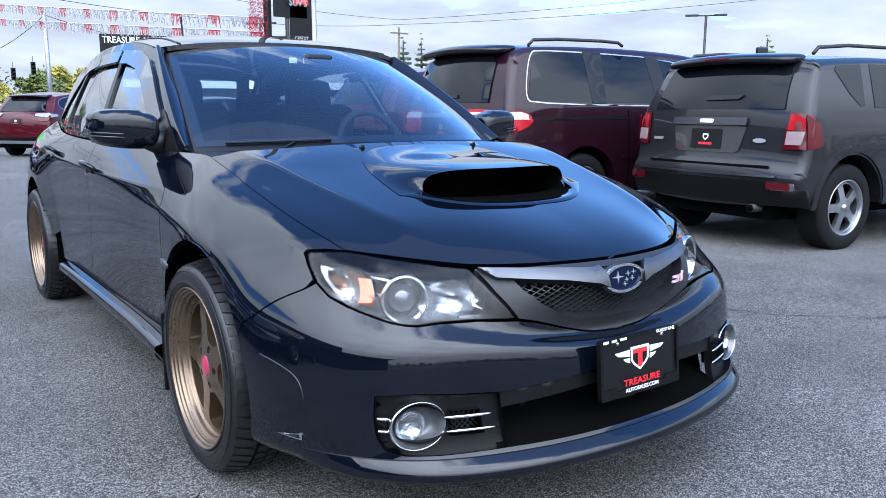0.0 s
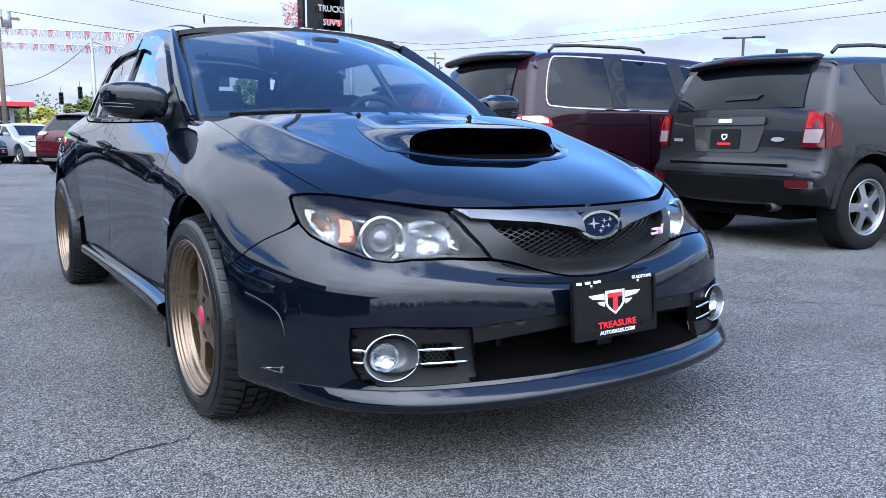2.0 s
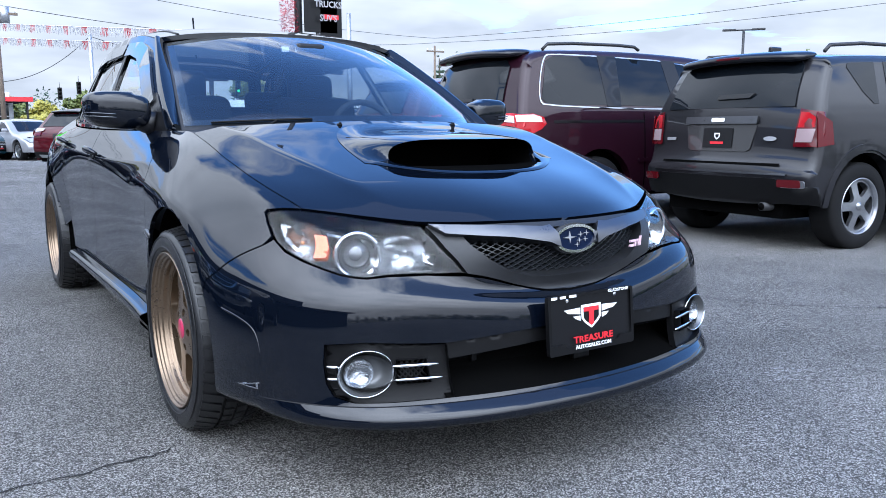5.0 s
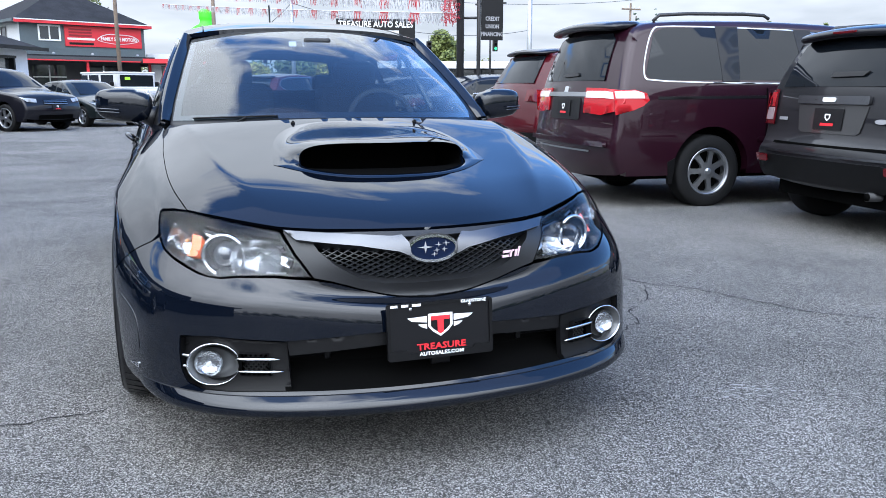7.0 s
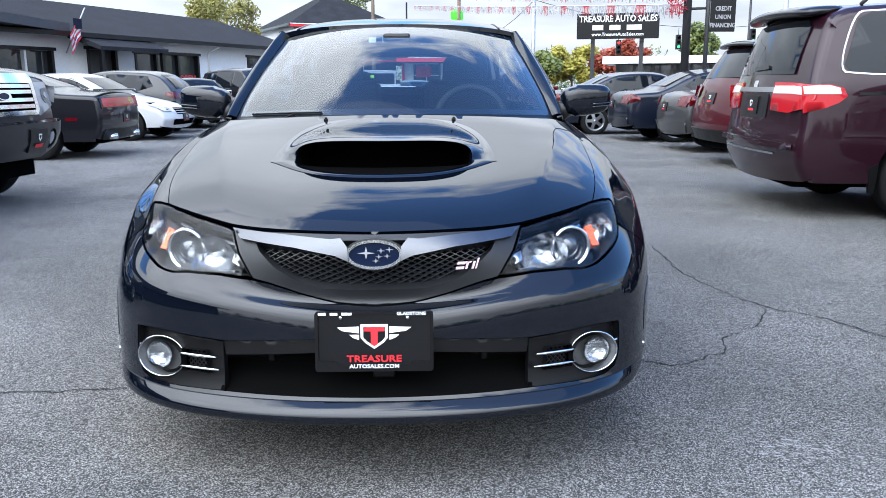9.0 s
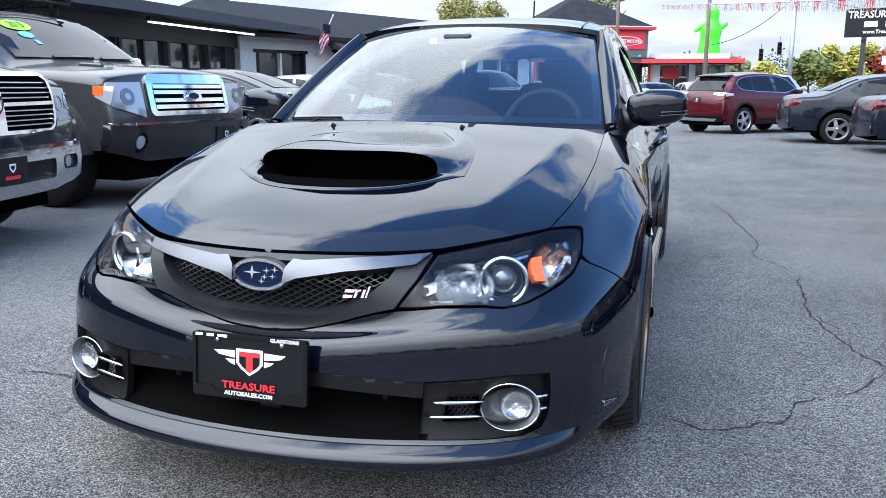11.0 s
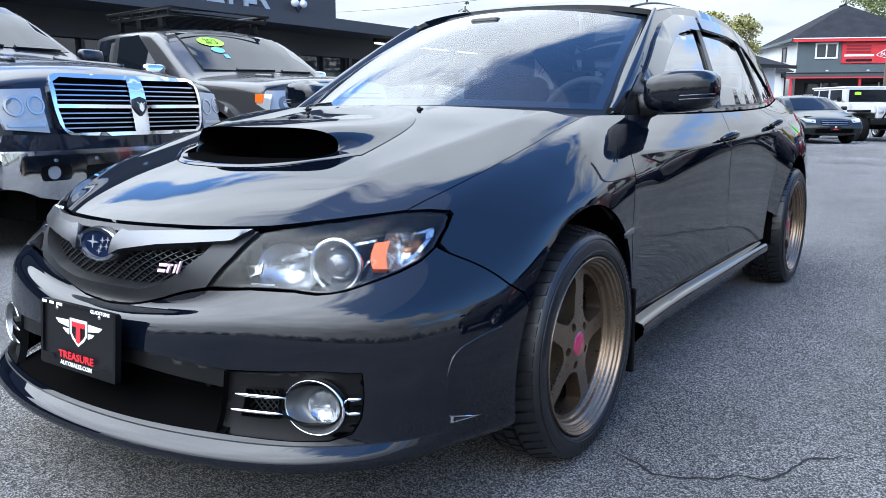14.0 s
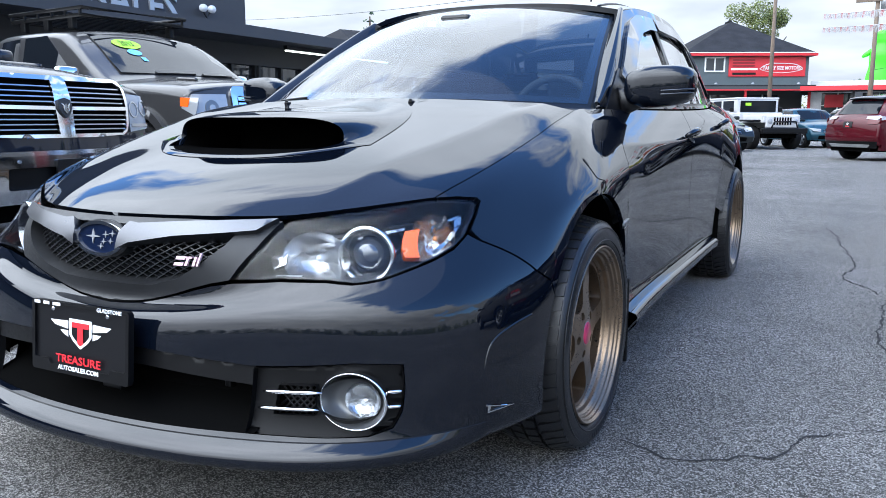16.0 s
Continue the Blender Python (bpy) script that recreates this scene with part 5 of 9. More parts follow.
# rolled upper edge of the front lip
lip_u = np.linspace(-4.5, 4.5, 91)
lip_sec = [(.66, -.002), (.76, .012), (.86, .019), (1.0, .0215), (1.14, .020), (1.32, .0145), (1.60, .007), (1.88, .002), (2.10, -.006)]
V = []
for u in lip_u:
    k = min(1.0, (4.5 - abs(u)) / .9) ** .7
    V += [skin.at(np.array([(u, v0)]), o * k if o > 0 else o)[0] for v0, o in lip_sec]
f = grid_faces(len(lip_u), len(lip_sec))
m = len(lip_sec) - 1
part("lip_roll", mesh_np("lip_roll", V, [q[::-1] for k, q in enumerate(f) if k % m < 7]), M['paint'], bumper)
part("lip_shelf", mesh_np("lip_shelf", V, [q[::-1] for k, q in enumerate(f) if k % m >= 7]), M['black'], bumper)

# hood scoop: one skin lofted from the mouth's edge out to its foot on the hood
n = 72


def hood_z(x, y):
    return on_hood(min(abs(x), .40), y)


def mouth(t):
    """Edge of the mouth: place in plan, height over the hood, and the two rounded halves' weights."""
    ct, st = math.cos(t), math.sin(t)
    cx, sy = math.copysign(abs(ct) ** .52, ct), math.copysign(abs(st) ** .70, st)
    x, y0 = .290 * cx, .512 + .062 * abs(cx) ** 3
    if sy >= 0:
        return x, y0 + .012 * sy, .005 + .068 * sy, cx, sy
    return x, y0 + .098 * sy * (1 - .12 * cx * cx), .003, cx, sy


rings = []
for k_out in (1.0, .80, .62, .46, .32, .20, .11, .05, .02, 0.0):
    R = []
    for k in range(n):
        t = 2 * math.pi * k / n
        x, y, h, cx, sy = mouth(t)
        up = max(sy, 0.0)
        fx, fy = (.372 - .03 * up) * cx, .575 + .46 * up if sy >= 0 else y - .020 * abs(sy)
        if sy < 0:
            fx, fy = (.372 - .052 * abs(sy)) * cx, .575 * (1 - abs(sy)) + (y - .022) * abs(sy)
        px, py = x + (fx - x) * k_out, y + (fy - y) * k_out
        fall = (1 - k_out) ** 2 * (1 + 1.6 * k_out) if sy >= 0 else (1 - k_out)
        rim = .006 * math.sin(math.pi * min(1.0, (1 - k_out) * 1.0)) if sy < 0 else 0.0
        R.append((px, py, hood_z(px, py) + .0015 + h * fall + rim * .35))
    rings.append(R)
V = [R[k] for k in range(n) for R in rings]
scoop = part("hood_scoop", mesh_np("hood_scoop", V, [q[::-1] for q in grid_faces(n, len(rings), True)]), M['paint'], hood, "wide hood scoop with black mouth")
# rolled lip inside the edge, then the throat sloping down under the hood, its shade painted near-black
inner = []
for sc, back, drop in ((1.0, .0, .0), (.985, .004, .001), (.975, .012, .0025), (.965, .035, .003), (.94, .09, .008), (.90, .20, .045), (.86, .30, .09)):
    R = []
    for k in range(n):
        x, y, h, cx, sy = mouth(2 * math.pi * k / n)
        py = y + back
        base = hood_z(x * sc, y) if sy >= 0 else hood_z(x * sc, min(py, .50))
        R.append((x * sc, py, base + .0015 + h * (sc if sy >= 0 else 1.0) - drop * (1.0 if sy < 0 else .25)))
    inner.append(R)
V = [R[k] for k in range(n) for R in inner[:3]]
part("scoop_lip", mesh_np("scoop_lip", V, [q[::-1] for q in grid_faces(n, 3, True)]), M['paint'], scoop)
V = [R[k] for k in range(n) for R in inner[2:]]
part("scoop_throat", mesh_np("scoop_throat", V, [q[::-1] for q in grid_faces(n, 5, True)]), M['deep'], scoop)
# closing sheet, the duct's shade in its colour
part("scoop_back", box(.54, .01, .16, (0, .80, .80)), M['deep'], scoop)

# washer nozzles and wipers
for s in (1, -1):
    z = on_hood(.243, 1.02)
    part("washer_nozzle", join(box(.016, .022, .008, (s * .243, 1.035, z + .004), .003), box(.009, .009, .007, (s * .243, 1.029, z + .009), .002)), M['black'], hood)
wiper_m = M['black']
for x0, x1, b1 in ((-.60, -.40, .014), (-.08, .22, -.03)):
    arm = [ws(np.array([[x / .69, b]]), .003)[0] for x, b in zip(np.linspace(x0 + .16, x1, 12), np.linspace(-.03, b1 * .6, 12))]
    blade = [ws(np.array([[x / .69, b]]), .004)[0] for x, b in zip(np.linspace(x0, x1 + .12, 16), np.linspace(min(.010, b1), b1, 16))]
    w = part("wiper", tube(arm, .0045, 6), wiper_m, hero)
    part("wiper_blade", tube(blade, .004, 6), wiper_m, w)
    part("wiper_rubber", tube([p + np.array((0, .004, -.008)) for p in blade], .003, 4), wiper_m, w)

# mirrors
for s in (1, -1):
    bm = bmesh.new()
    bmesh.ops.create_uvsphere(bm, u_segments=32, v_segments=20, radius=1.0)
    for v in bm.verts:
        c = v.co.copy()
        ex = 0.52
        p = Vector([math.copysign(abs(q) ** ex, q) for q in c])
        back = p.y > 0
        p.y = p.y * (.035 if back else .085)
        wide = 1.0 - .10 * max(0, p.x)
        p.x *= .116
        p.z *= .070 * wide * (1 - .10 * (p.x < -.05))
        p.y += .02 * (p.x / .12)
        p.z += .006 * (p.x / .12)
        v.co = Vector((s * (p.x + .868), p.y + 1.665, p.z + .992))
    if s < 0:
        bmesh.ops.reverse_faces(bm, faces=bm.faces)
    mir = part("wing_mirror", bm, M['paint'], hero, "dark wing mirror with clear turn strip", True)
    part("mirror_glass", box(.205, .004, .098, (s * .868, 1.708, .992), .0015), M['chrome'], mir)
    part("mirror_base", tube([(s * .735, 1.615, .938), (s * .765, 1.632, .945), (s * .80, 1.652, .955), (s * .83, 1.665, .965)], .04, 16, radii=[.052, .043, .034, .028]), M['trim'], mir, smooth=True)
    for k in range(2):
        z = .964 + k * .012
        part("turn_strip", tube([(s * (.89 + .035 * q), 1.570 + .012 * q + .05 * max(0, q - 2) ** 2, z + .002 * q) for q in np.linspace(0, 2.75, 8)], .0022, 6), M['gunmetal'], mir)
    part("mirror_sail", panel_mesh([(1.455, .906), (1.715, .918), (1.735, .950), (1.690, 1.060), (1.660, 1.048), (1.56, .985)], cabin_side(s), 0.06, off=0.004, skirt=0.006, flip=s < 0), M['trim'], hero)
    # door handles
    for (hx, hy, hz), dr in (((.868, 2.215, .812), door1), ((.872, 2.99, .850), door2)):
        d = dr[0 if s > 0 else 1]
        q = uv_find((1, 2), (hy, hz), (9.8 if hy < 2.6 else 11, 7.2))
        fr = loop_frame((q[0], q[1]), 0.0)
        cup = lathe_part("handle_cup", [(.0001, -.004), (.03, -.002), (.036, .001), (.038, .0015)], Matrix.Diagonal((s, 1, 1, 1)) @ fr @ Matrix.Diagonal((1, .8, 1, 1)), M['trim'], d, 24)
        pts = [skin.at(np.array([(q[0] + du * (.9 if hy < 2.6 else .95), q[1] + .05)]), o)[0] * (s, 1, 1) for du, o in zip(np.linspace(-.12, .12, 12), .006 + .034 * np.sin(np.linspace(0, math.pi, 12)) ** .5)]
        part("door_handle", tube(pts, .013, 10, radii=.014 * np.sin(np.linspace(.35, math.pi - .35, 12)) ** .5), M['paint'], d)

# antenna on the roof's rear edge
part("antenna", tube([(.0, 3.49, 1.355), (.0, 3.50, 1.40), (.0, 3.53, 1.60)], .0055, 6), M['black'], hero)
# roof gutters
for s in (1, -1):
    part("roof_gutter", tube(roof(np.stack([np.full(30, .84 * s), np.linspace(.01, .97, 30)], 1), .001), .004, 5), M['trim'], hero)

# ---- inside ----
part("dashboard", box(1.26, .44, .20, (0, 1.62, .80), .06, 3), M['interior'], hero)
wheel_pts = [(.36 + .175 * math.cos(a), 1.93 + .06 * math.sin(a), .885 + .165 * math.sin(a)) for a in np.linspace(0, 2 * math.pi, 33)[:-1]]
sw = part("steering_wheel", tube(wheel_pts, .016, 8, True), M['interior'], hero)
part("wheel_hub", box(.14, .05, .09, (.36, 1.92, .875), .02), M['interior'], sw)
part("wheel_spoke", box(.34, .025, .03, (.36, 1.925, .875), .008), M['interior'], sw)
for x in (-.36, .36):
    st = part("front_seat", join(box(.50, .50, .16, (x, 2.25, .52), .06, 3), box(.48, .14, .58, (x, 2.52, .80), .06, 3, None)), M['interior'], hero)
    part("headrest", box(.26, .10, .17, (x, 2.57, 1.13), .045, 3), M['interior'], st)
rs = part("rear_seat", join(box(1.2, .45, .15, (0, 3.0, .56), .05), box(1.2, .14, .50, (0, 3.28, .80), .05)), M['interior'], hero)
for x in (-.36, .36):
    part("headrest", box(.24, .09, .12, (x, 3.30, 1.09), .04, 3), M['interior'], rs)
part("inner_mirror", box(.22, .03, .06, (0, 1.86, 1.26), .02), M['trim'], hero)
part("sensor_pod", box(.13, .06, .04, (0, 1.80, 1.27), .012), M['trim'], hero)
for x in (-.115, -.05):
    part("screen_sticker", box(.035, .002, .022, (x, 1.795, 1.262), 0, 1, None), M['plate_white'], hero)
# plain filler boxes, shade under and inside the car painted near-black
part("floor_pan", join(box(1.30, 3.2, .05, (0, 2.4, .30), .01), box(1.24, .8, .35, (0, .82, .42), .04), box(1.1, .9, .5, (0, 3.65, .5), .05)), M['deep'], hero)
part("engine_bay", box(1.15, 1.0, .18, (0, .78, .58), .03), M['deep'], hero)
part("firewall", box(1.38, .05, .62, (0, 1.30, .58)), M['deep'], hero)
part("under_tray", box(1.24, .55, .02, (0, .40, .19), .005), M['deep'], hero)


# ---- wheels ----
def wheel_arch_liner(c, s):
    V = []
    for a in np.linspace(radians(-8), radians(188), 26):
        for x in (.66, .86):
            V.append((s * x, c[0] + (c[2] + .012) * math.cos(a), c[1] + (c[2] + .012) * math.sin(a)))
    # liner and wall hold the arch's shade as near-black colour
    part("arch_liner", mesh_np("arch_liner", V, grid_faces(26, 2)), M['deep'], hero)
    v = [(s * .655, c[0], c[1])] + [(s * .655, c[0] + .40 * math.cos(a), c[1] + .40 * math.sin(a)) for a in np.linspace(radians(-10), radians(190), 24)]
    part("arch_wall", mesh_np("arch_wall", v, [(0, k, k + 1) for k in range(1, 24)]), M['deep'], hero)


def hero_wheel(s, y, spin):
    R = 0.322
    w = new("wheel")
    w.parent = hero
    w.matrix_local = pose(s * .900, y, R - .005, 0, 0, 0) @ Matrix.Diagonal((s, 1.024, 1.024, 1))
    # tyre: outward is +x, face at x = 0
    prof = [(.236, -.205), (.262, -.222), (.295, -.222), (.308, -.208), (.3085, -.185), (.3085, -.050), (.3035, -.026), (.298, -.011), (.280, -.002), (.262, .0), (.248, -.004), (.240, -.014), (.236, -.022)]
    P = chaikin(prof, 2, False)
    v, f = lathe(P, 72)
    tyre = part("tyre", mesh_np("tyre", v, f), M['tyre'], w)
    # tread blocks
    V, F = [], []
    nb = 54
    for k in range(nb):
        a0 = 2 * math.pi * k / nb
        for x0, x1, lean in ((-.018, -.076, .022), (-.086, -.118, .010), (-.126, -.155, -.010), (-.163, -.198, -.018)):
            b = len(V)
            wd = 2 * math.pi / nb * .78
            for r in (.300, .3185):
                tp = 1 if r < .31 else .93
                for x, ln in ((x0, 0.0), (x1, lean)):
                    for q in (0, 1):
                        a = a0 + ln * 2 + wd * (q - .5) * tp
                        rr = r - (0.0135 if x == -.018 else 0.006 if x == -.198 else 0)
                        V.append((x, rr * math.cos(a), rr * math.sin(a)))
            F += [(b, b + 1, b + 3, b + 2), (b + 4, b + 6, b + 7, b + 5), (b, b + 4, b + 5, b + 1), (b + 2, b + 3, b + 7, b + 6), (b, b + 2, b + 6, b + 4), (b + 1, b + 5, b + 7, b + 3)]
    part("tread", mesh_np("tread", V, F, False), M['tyre'], tyre)["kind"] = "stuff"
    # shoulder ribs on the sidewall
    for rr, xx in ((.288, -.004), (.256, -.001)):
        part("sidewall_rib", tube([(xx, rr * math.cos(a), rr * math.sin(a)) for a in np.linspace(0, 2 * math.pi, 64, endpoint=False)], .0016, 5, True), M['tyre'], tyre)
    V, F = [], []
    for g0, cnt in ((0.3, 8), (2.4, 8), (4.5, 8)):
        for k in range(cnt):
            a = g0 + k * .075
            b = len(V)
            for q in (0, 1):
                for r in (.264, .277):
                    V.append((.0012, r * math.cos(a + q * .045), r * math.sin(a + q * .045)))
            F.append((b, b + 1, b + 3, b + 2))
    part("sidewall_marks", mesh_np("sidewall_marks", V, F, False), M['grey_plastic'], tyre)["kind"] = "stuff"
    rimp = [(.2405, -.020), (.2410, -.008), (.2385, -.003), (.2345, -.005), (.2335, -.013), (.2275, -.014), (.2265, -.022), (.2205, -.023), (.2190, -.033), (.2130, -.036), (.2120, -.050), (.2070, -.054), (.2045, -.075), (.203, -.110), (.200, -.20)]
    v, f = lathe(chaikin(rimp, 1, False), 72)
    rim = part("rim", mesh_np("rim", v, f), M['bronze'], w, "bronze five-spoke alloy rim")

    def face(Pt, off):
        Pt = np.asarray(Pt, float)
        r = np.hypot(Pt[:, 0], Pt[:, 1])
        x = -.052 + .014 * np.clip((.13 - r) / .10, 0, 1) ** 1.3 - .008 * np.clip((r - .15) / .06, 0, 1)
        return np.stack([x + off, Pt[:, 0], Pt[:, 1]], 1)
    holes = []
    for k in range(5):
        a = radians(spin + 36 + 72 * k)
        tri = []
        for rr, dd in ((.080, -.20), (.080, .20), (.092, .33), (.125, .43), (.178, .495), (.1925, .46), (.1965, .24), (.1972, 0), (.1965, -.24), (.1925, -.46), (.178, -.495), (.125, -.43), (.092, -.33)):
            tri.append((rr * math.cos(a + dd), rr * math.sin(a + dd)))
        holes.append(chaikin(tri, 2))
    for k in range(5):
        a = radians(spin + 36 + 72 * k)
        holes.append(np.array([(.057 * math.cos(a) + .0115 * math.cos(t), .057 * math.sin(a) + .0115 * math.sin(t)) for t in np.linspace(0, 2 * math.pi, 16, endpoint=False)]))
    outer = [(.2055 * math.cos(t), .2055 * math.sin(t)) for t in np.linspace(0, 2 * math.pi, 96, endpoint=False)]
    part("spokes", panel_mesh(outer, face, 0.014, holes, skirt=0.045), M['bronze'], rim)
    # added disc, near-black for the shade behind the spokes
    part("hub_back", mesh_np("hub_back", *(lambda: (lathe([(.0001, -.125), (.19, -.125), (.192, -.133)], 40)))()), M['deep'], rim)
    part("brake_disc", mesh_np("brake_disc", *lathe([(.06, -.120), (.15, -.118), (.155, -.120), (.155, -.126)], 48)), M['steel'], w)
    cal = [(-.114, .105 * math.cos(a), .105 * math.sin(a)) for a in np.linspace(.3, 1.5, 10)]
    part("brake_caliper", tube(cal, .034, 8), M['satin'], w)
    part("centre_cap", mesh_np("centre_cap", *lathe([(.033, -.065), (.0325, -.0400), (.029, -.0360), (.0001, -.0350)], 32)), M['red'], rim, "red centre cap")
    part("cap_ring", tube([(-.0405, .0325 * math.cos(a), .0325 * math.sin(a)) for a in np.linspace(0, 2 * math.pi, 32, endpoint=False)], .0022, 6, True), M['satin'], rim)
    for k in range(5):
        a = radians(spin + 36 + 72 * k)
        part("lug_nut", mesh_np("lug_nut", *(lambda q: ([(p[0], p[1] + .057 * math.cos(a), p[2] + .057 * math.sin(a)) for p in q[0]], q[1]))(lathe([(.0085, -.080), (.0085, -.056), (.0001, -.054)], 6))), M['dark_steel'], rim)
    return w


for s, spin in ((1, 81), (-1, 74)):
    hero_wheel(s, ARCH_F[0], spin)
    hero_wheel(s, ARCH_R[0] + .085, spin + 20)
    wheel_arch_liner(ARCH_F, s)
    wheel_arch_liner(ARCH_R, s)

# ---- true proportions: the tail sits a little further back and higher than the nose's scale gives ----
def settle(p):
    x, y, z = p
    dy = float(np.interp(y, (.85, 1.05, 1.25, 1.6, 2.2, 3.0, 3.5, 4.4), (0, -.022, -.018, 0, .052, .095, .085, .085)))
    k = min(max((y - .45) / .7, 0.0), 1.0)
    dz = .03 * max(z - .3, 0.0) * k * k * (3 - 2 * k)
    side = min(max((y - .9) / .4, 0.0), 1.0) * min(max((3.4 - y) / .4, 0.0), 1.0) * min(max((1.0 - z) / .15, 0.0), 1.0)
    return x * (1 - .014 * side), y + dy, z + dz


wheel_meshes = {ob.data.name for w in hero.children if w.name.startswith("wheel") and w.type == 'EMPTY' for ob in w.children_recursive}
seen_meshes = set()
for ob in [q for q in hero.children_recursive if q.type == 'MESH' and q.data.name not in wheel_meshes]:
    m = ob.matrix_basis.copy()
    if ob.data.name in seen_meshes:
        continue
    seen_meshes.add(ob.data.name)
    far = m.translation.length > 1e-6
    if far:
        ob.matrix_basis.translation = Vector(settle(m.translation))
    else:
        co = np.empty(len(ob.data.vertices) * 3)
        ob.data.vertices.foreach_get("co", co)
        co = np.array([settle(p) for p in co.reshape(-1, 3)])
        ob.data.vertices.foreach_set("co", co.ravel())
        ob.data.update()

# ---- other vehicles ----
class Body:
    """A car body: a ribbon along the side profile (front, hood, screen, roof, tail) with rounded edges, and two flanks."""
    def __init__(self, prof, W, belt, tum=0.36, cf=0.10, cr=0.06, yf=0.7, yr=0.6, bow=0.10, crown=0.05, r=0.07, rounds=2, low=0.05):
        P = chaikin(prof, rounds, False)
        self.P = resample(P, 0.07, False)
        self.W, self.belt, self.tum, self.cf, self.cr, self.yf, self.yr = W, belt, tum, cf, cr, yf, yr
        self.bow, self.crown, self.r, self.low = bow, crown, r, low
        self.L = float(self.P[:, 0].max())
        T = np.gradient(self.P, axis=0)
        T /= np.linalg.norm(T, axis=1)[:, None]
        self.n = np.stack([-T[:, 1], T[:, 0]], 1)
        self.b = bow * np.abs(self.n[:, 0]) + crown * np.abs(self.n[:, 1])
        k = int(np.argmax(self.P[:, 1]))
        self.k = k
        z = self.P[:, 1]
        self.fz = np.maximum.accumulate(z[:k + 1] + np.arange(k + 1) * 1e-6)
        self.rz = np.maximum.accumulate(z[k:][::-1] + np.arange(len(z) - k) * 1e-6)

    def X(self, y, z):
        y, z = np.asarray(y, float), np.asarray(z, float)
        w = self.W / 2 * (1 - self.cf * np.clip((self.yf - y) / self.yf, 0, 1) ** 2.2 - self.cr * np.clip((y - self.L + self.yr) / self.yr, 0, 1) ** 2.2)
        up = np.clip(z - self.belt, 0, None)
        dn = np.clip(0.5 - z, 0, None)
        mid = np.clip((self.belt - z) / max(self.belt - 0.5, 0.1), 0, 1)
        return w - self.tum * up - 0.06 * up ** 2 - self.low * (dn / 0.3) ** 2 - 0.03 * (1 - mid) ** 2

    def end(self, front):
        k = self.k
        zz, yy = (self.fz, self.P[:k + 1, 0]) if front else (self.rz, self.P[k:, 0][::-1])
        nn, bb = (self.n[:k + 1], self.b[:k + 1]) if front else (self.n[k:][::-1], self.b[k:][::-1])

        def fn(Q, off):
            Q = np.asarray(Q, float)
            x, z = Q[:, 0], Q[:, 1]
            zq = z.copy()
            for _ in range(3):
                y = np.interp(zq, zz, yy)
                n0, n1, b = np.interp(zq, zz, nn[:, 0]), np.interp(zq, zz, nn[:, 1]), np.interp(zq, zz, bb)
                w = self.X(y - n0 * (b + self.r), zq - n1 * (b + self.r))
                f = np.clip(np.abs(x) / w, 0, 1)
                t = np.clip((np.abs(x) - (w - self.r)) / self.r, 0, 1)
                sag = b * f ** 2 + self.r * (1 - np.sqrt(1 - t ** 2 * .98))
                zq = z + n1 * sag
            return np.stack([x, y - n0 * (sag - off), z + n1 * off], 1)
        return fn

    def side(self, s):
        def fn(Q, off):
            Q = np.asarray(Q, float)
            return np.stack([s * (self.X(Q[:, 0], Q[:, 1]) + off), Q[:, 0], Q[:, 1]], 1)
        return fn

    def edge(self):
        return self.P - self.n * (self.b + self.r)[:, None]

    def shell(self, wheels, sill=0.24):
        """Ribbon and the two flanks; wheels: (y, z, radius) of the openings."""
        P, n, b, r = self.P, self.n, self.b, self.r
        E0 = self.edge()
        w = self.X(E0[:, 0], E0[:, 1])
        V = []
        for i in range(len(P)):
            e = P[i] - n[i] * b[i]
            row = []
            for t in (90, 67, 45, 22):
                a = radians(t)
                q = e - n[i] * r * (1 - math.cos(a))
                row.append((-(w[i] - r + r * math.sin(a)), q[0], q[1]))
            for f in np.linspace(-1, 1, 15):
                q = P[i] - n[i] * b[i] * f * f
                row.append((f * (w[i] - r), q[0], q[1]))
            for t in (22, 45, 67, 90):
                a = radians(t)
                q = e - n[i] * r * (1 - math.cos(a))
                row.append((w[i] - r + r * math.sin(a), q[0], q[1]))
            V += row
        F = grid_faces(len(P), 23)
        # flank outline
        E = self.edge()
        out = [tuple(q) for q in E if q[1] > sill + .02]
        bottom = []
        y0, y1 = out[-1][0], out[0][0]
        bottom.append((y0, sill))
        for (wy, wz, wr) in sorted(wheels, reverse=True):
            a0 = math.asin(max(-1, (sill - wz) / wr))
            bottom += [(wy + wr * math.cos(a), wz + wr * math.sin(a)) for a in np.linspace(a0, math.pi - a0, 20)]
        bottom.append((y1, sill))
        me2 = {}
        for s in (1, -1):
            m = panel_mesh(out + bottom, self.side(s), 0.12, skirt=0.10, flip=s > 0)
            me2[s] = m
        return mesh_np("shell", V, F), me2[1], me2[-1]


def mirrored(poly):
    return [np.array(poly, float), (np.array(poly, float) * (-1, 1))[::-1]]


WHEEL_CACHE = {}
M['lens_pale'] = mat("pale_pink_lens", (0.72, 0.58, 0.60), 0.12, 0.0, coat=0.4)
M['lens_dim'] = mat("pale_red_lens", (0.30, 0.22, 0.23), 0.12, 0.0, coat=0.4)


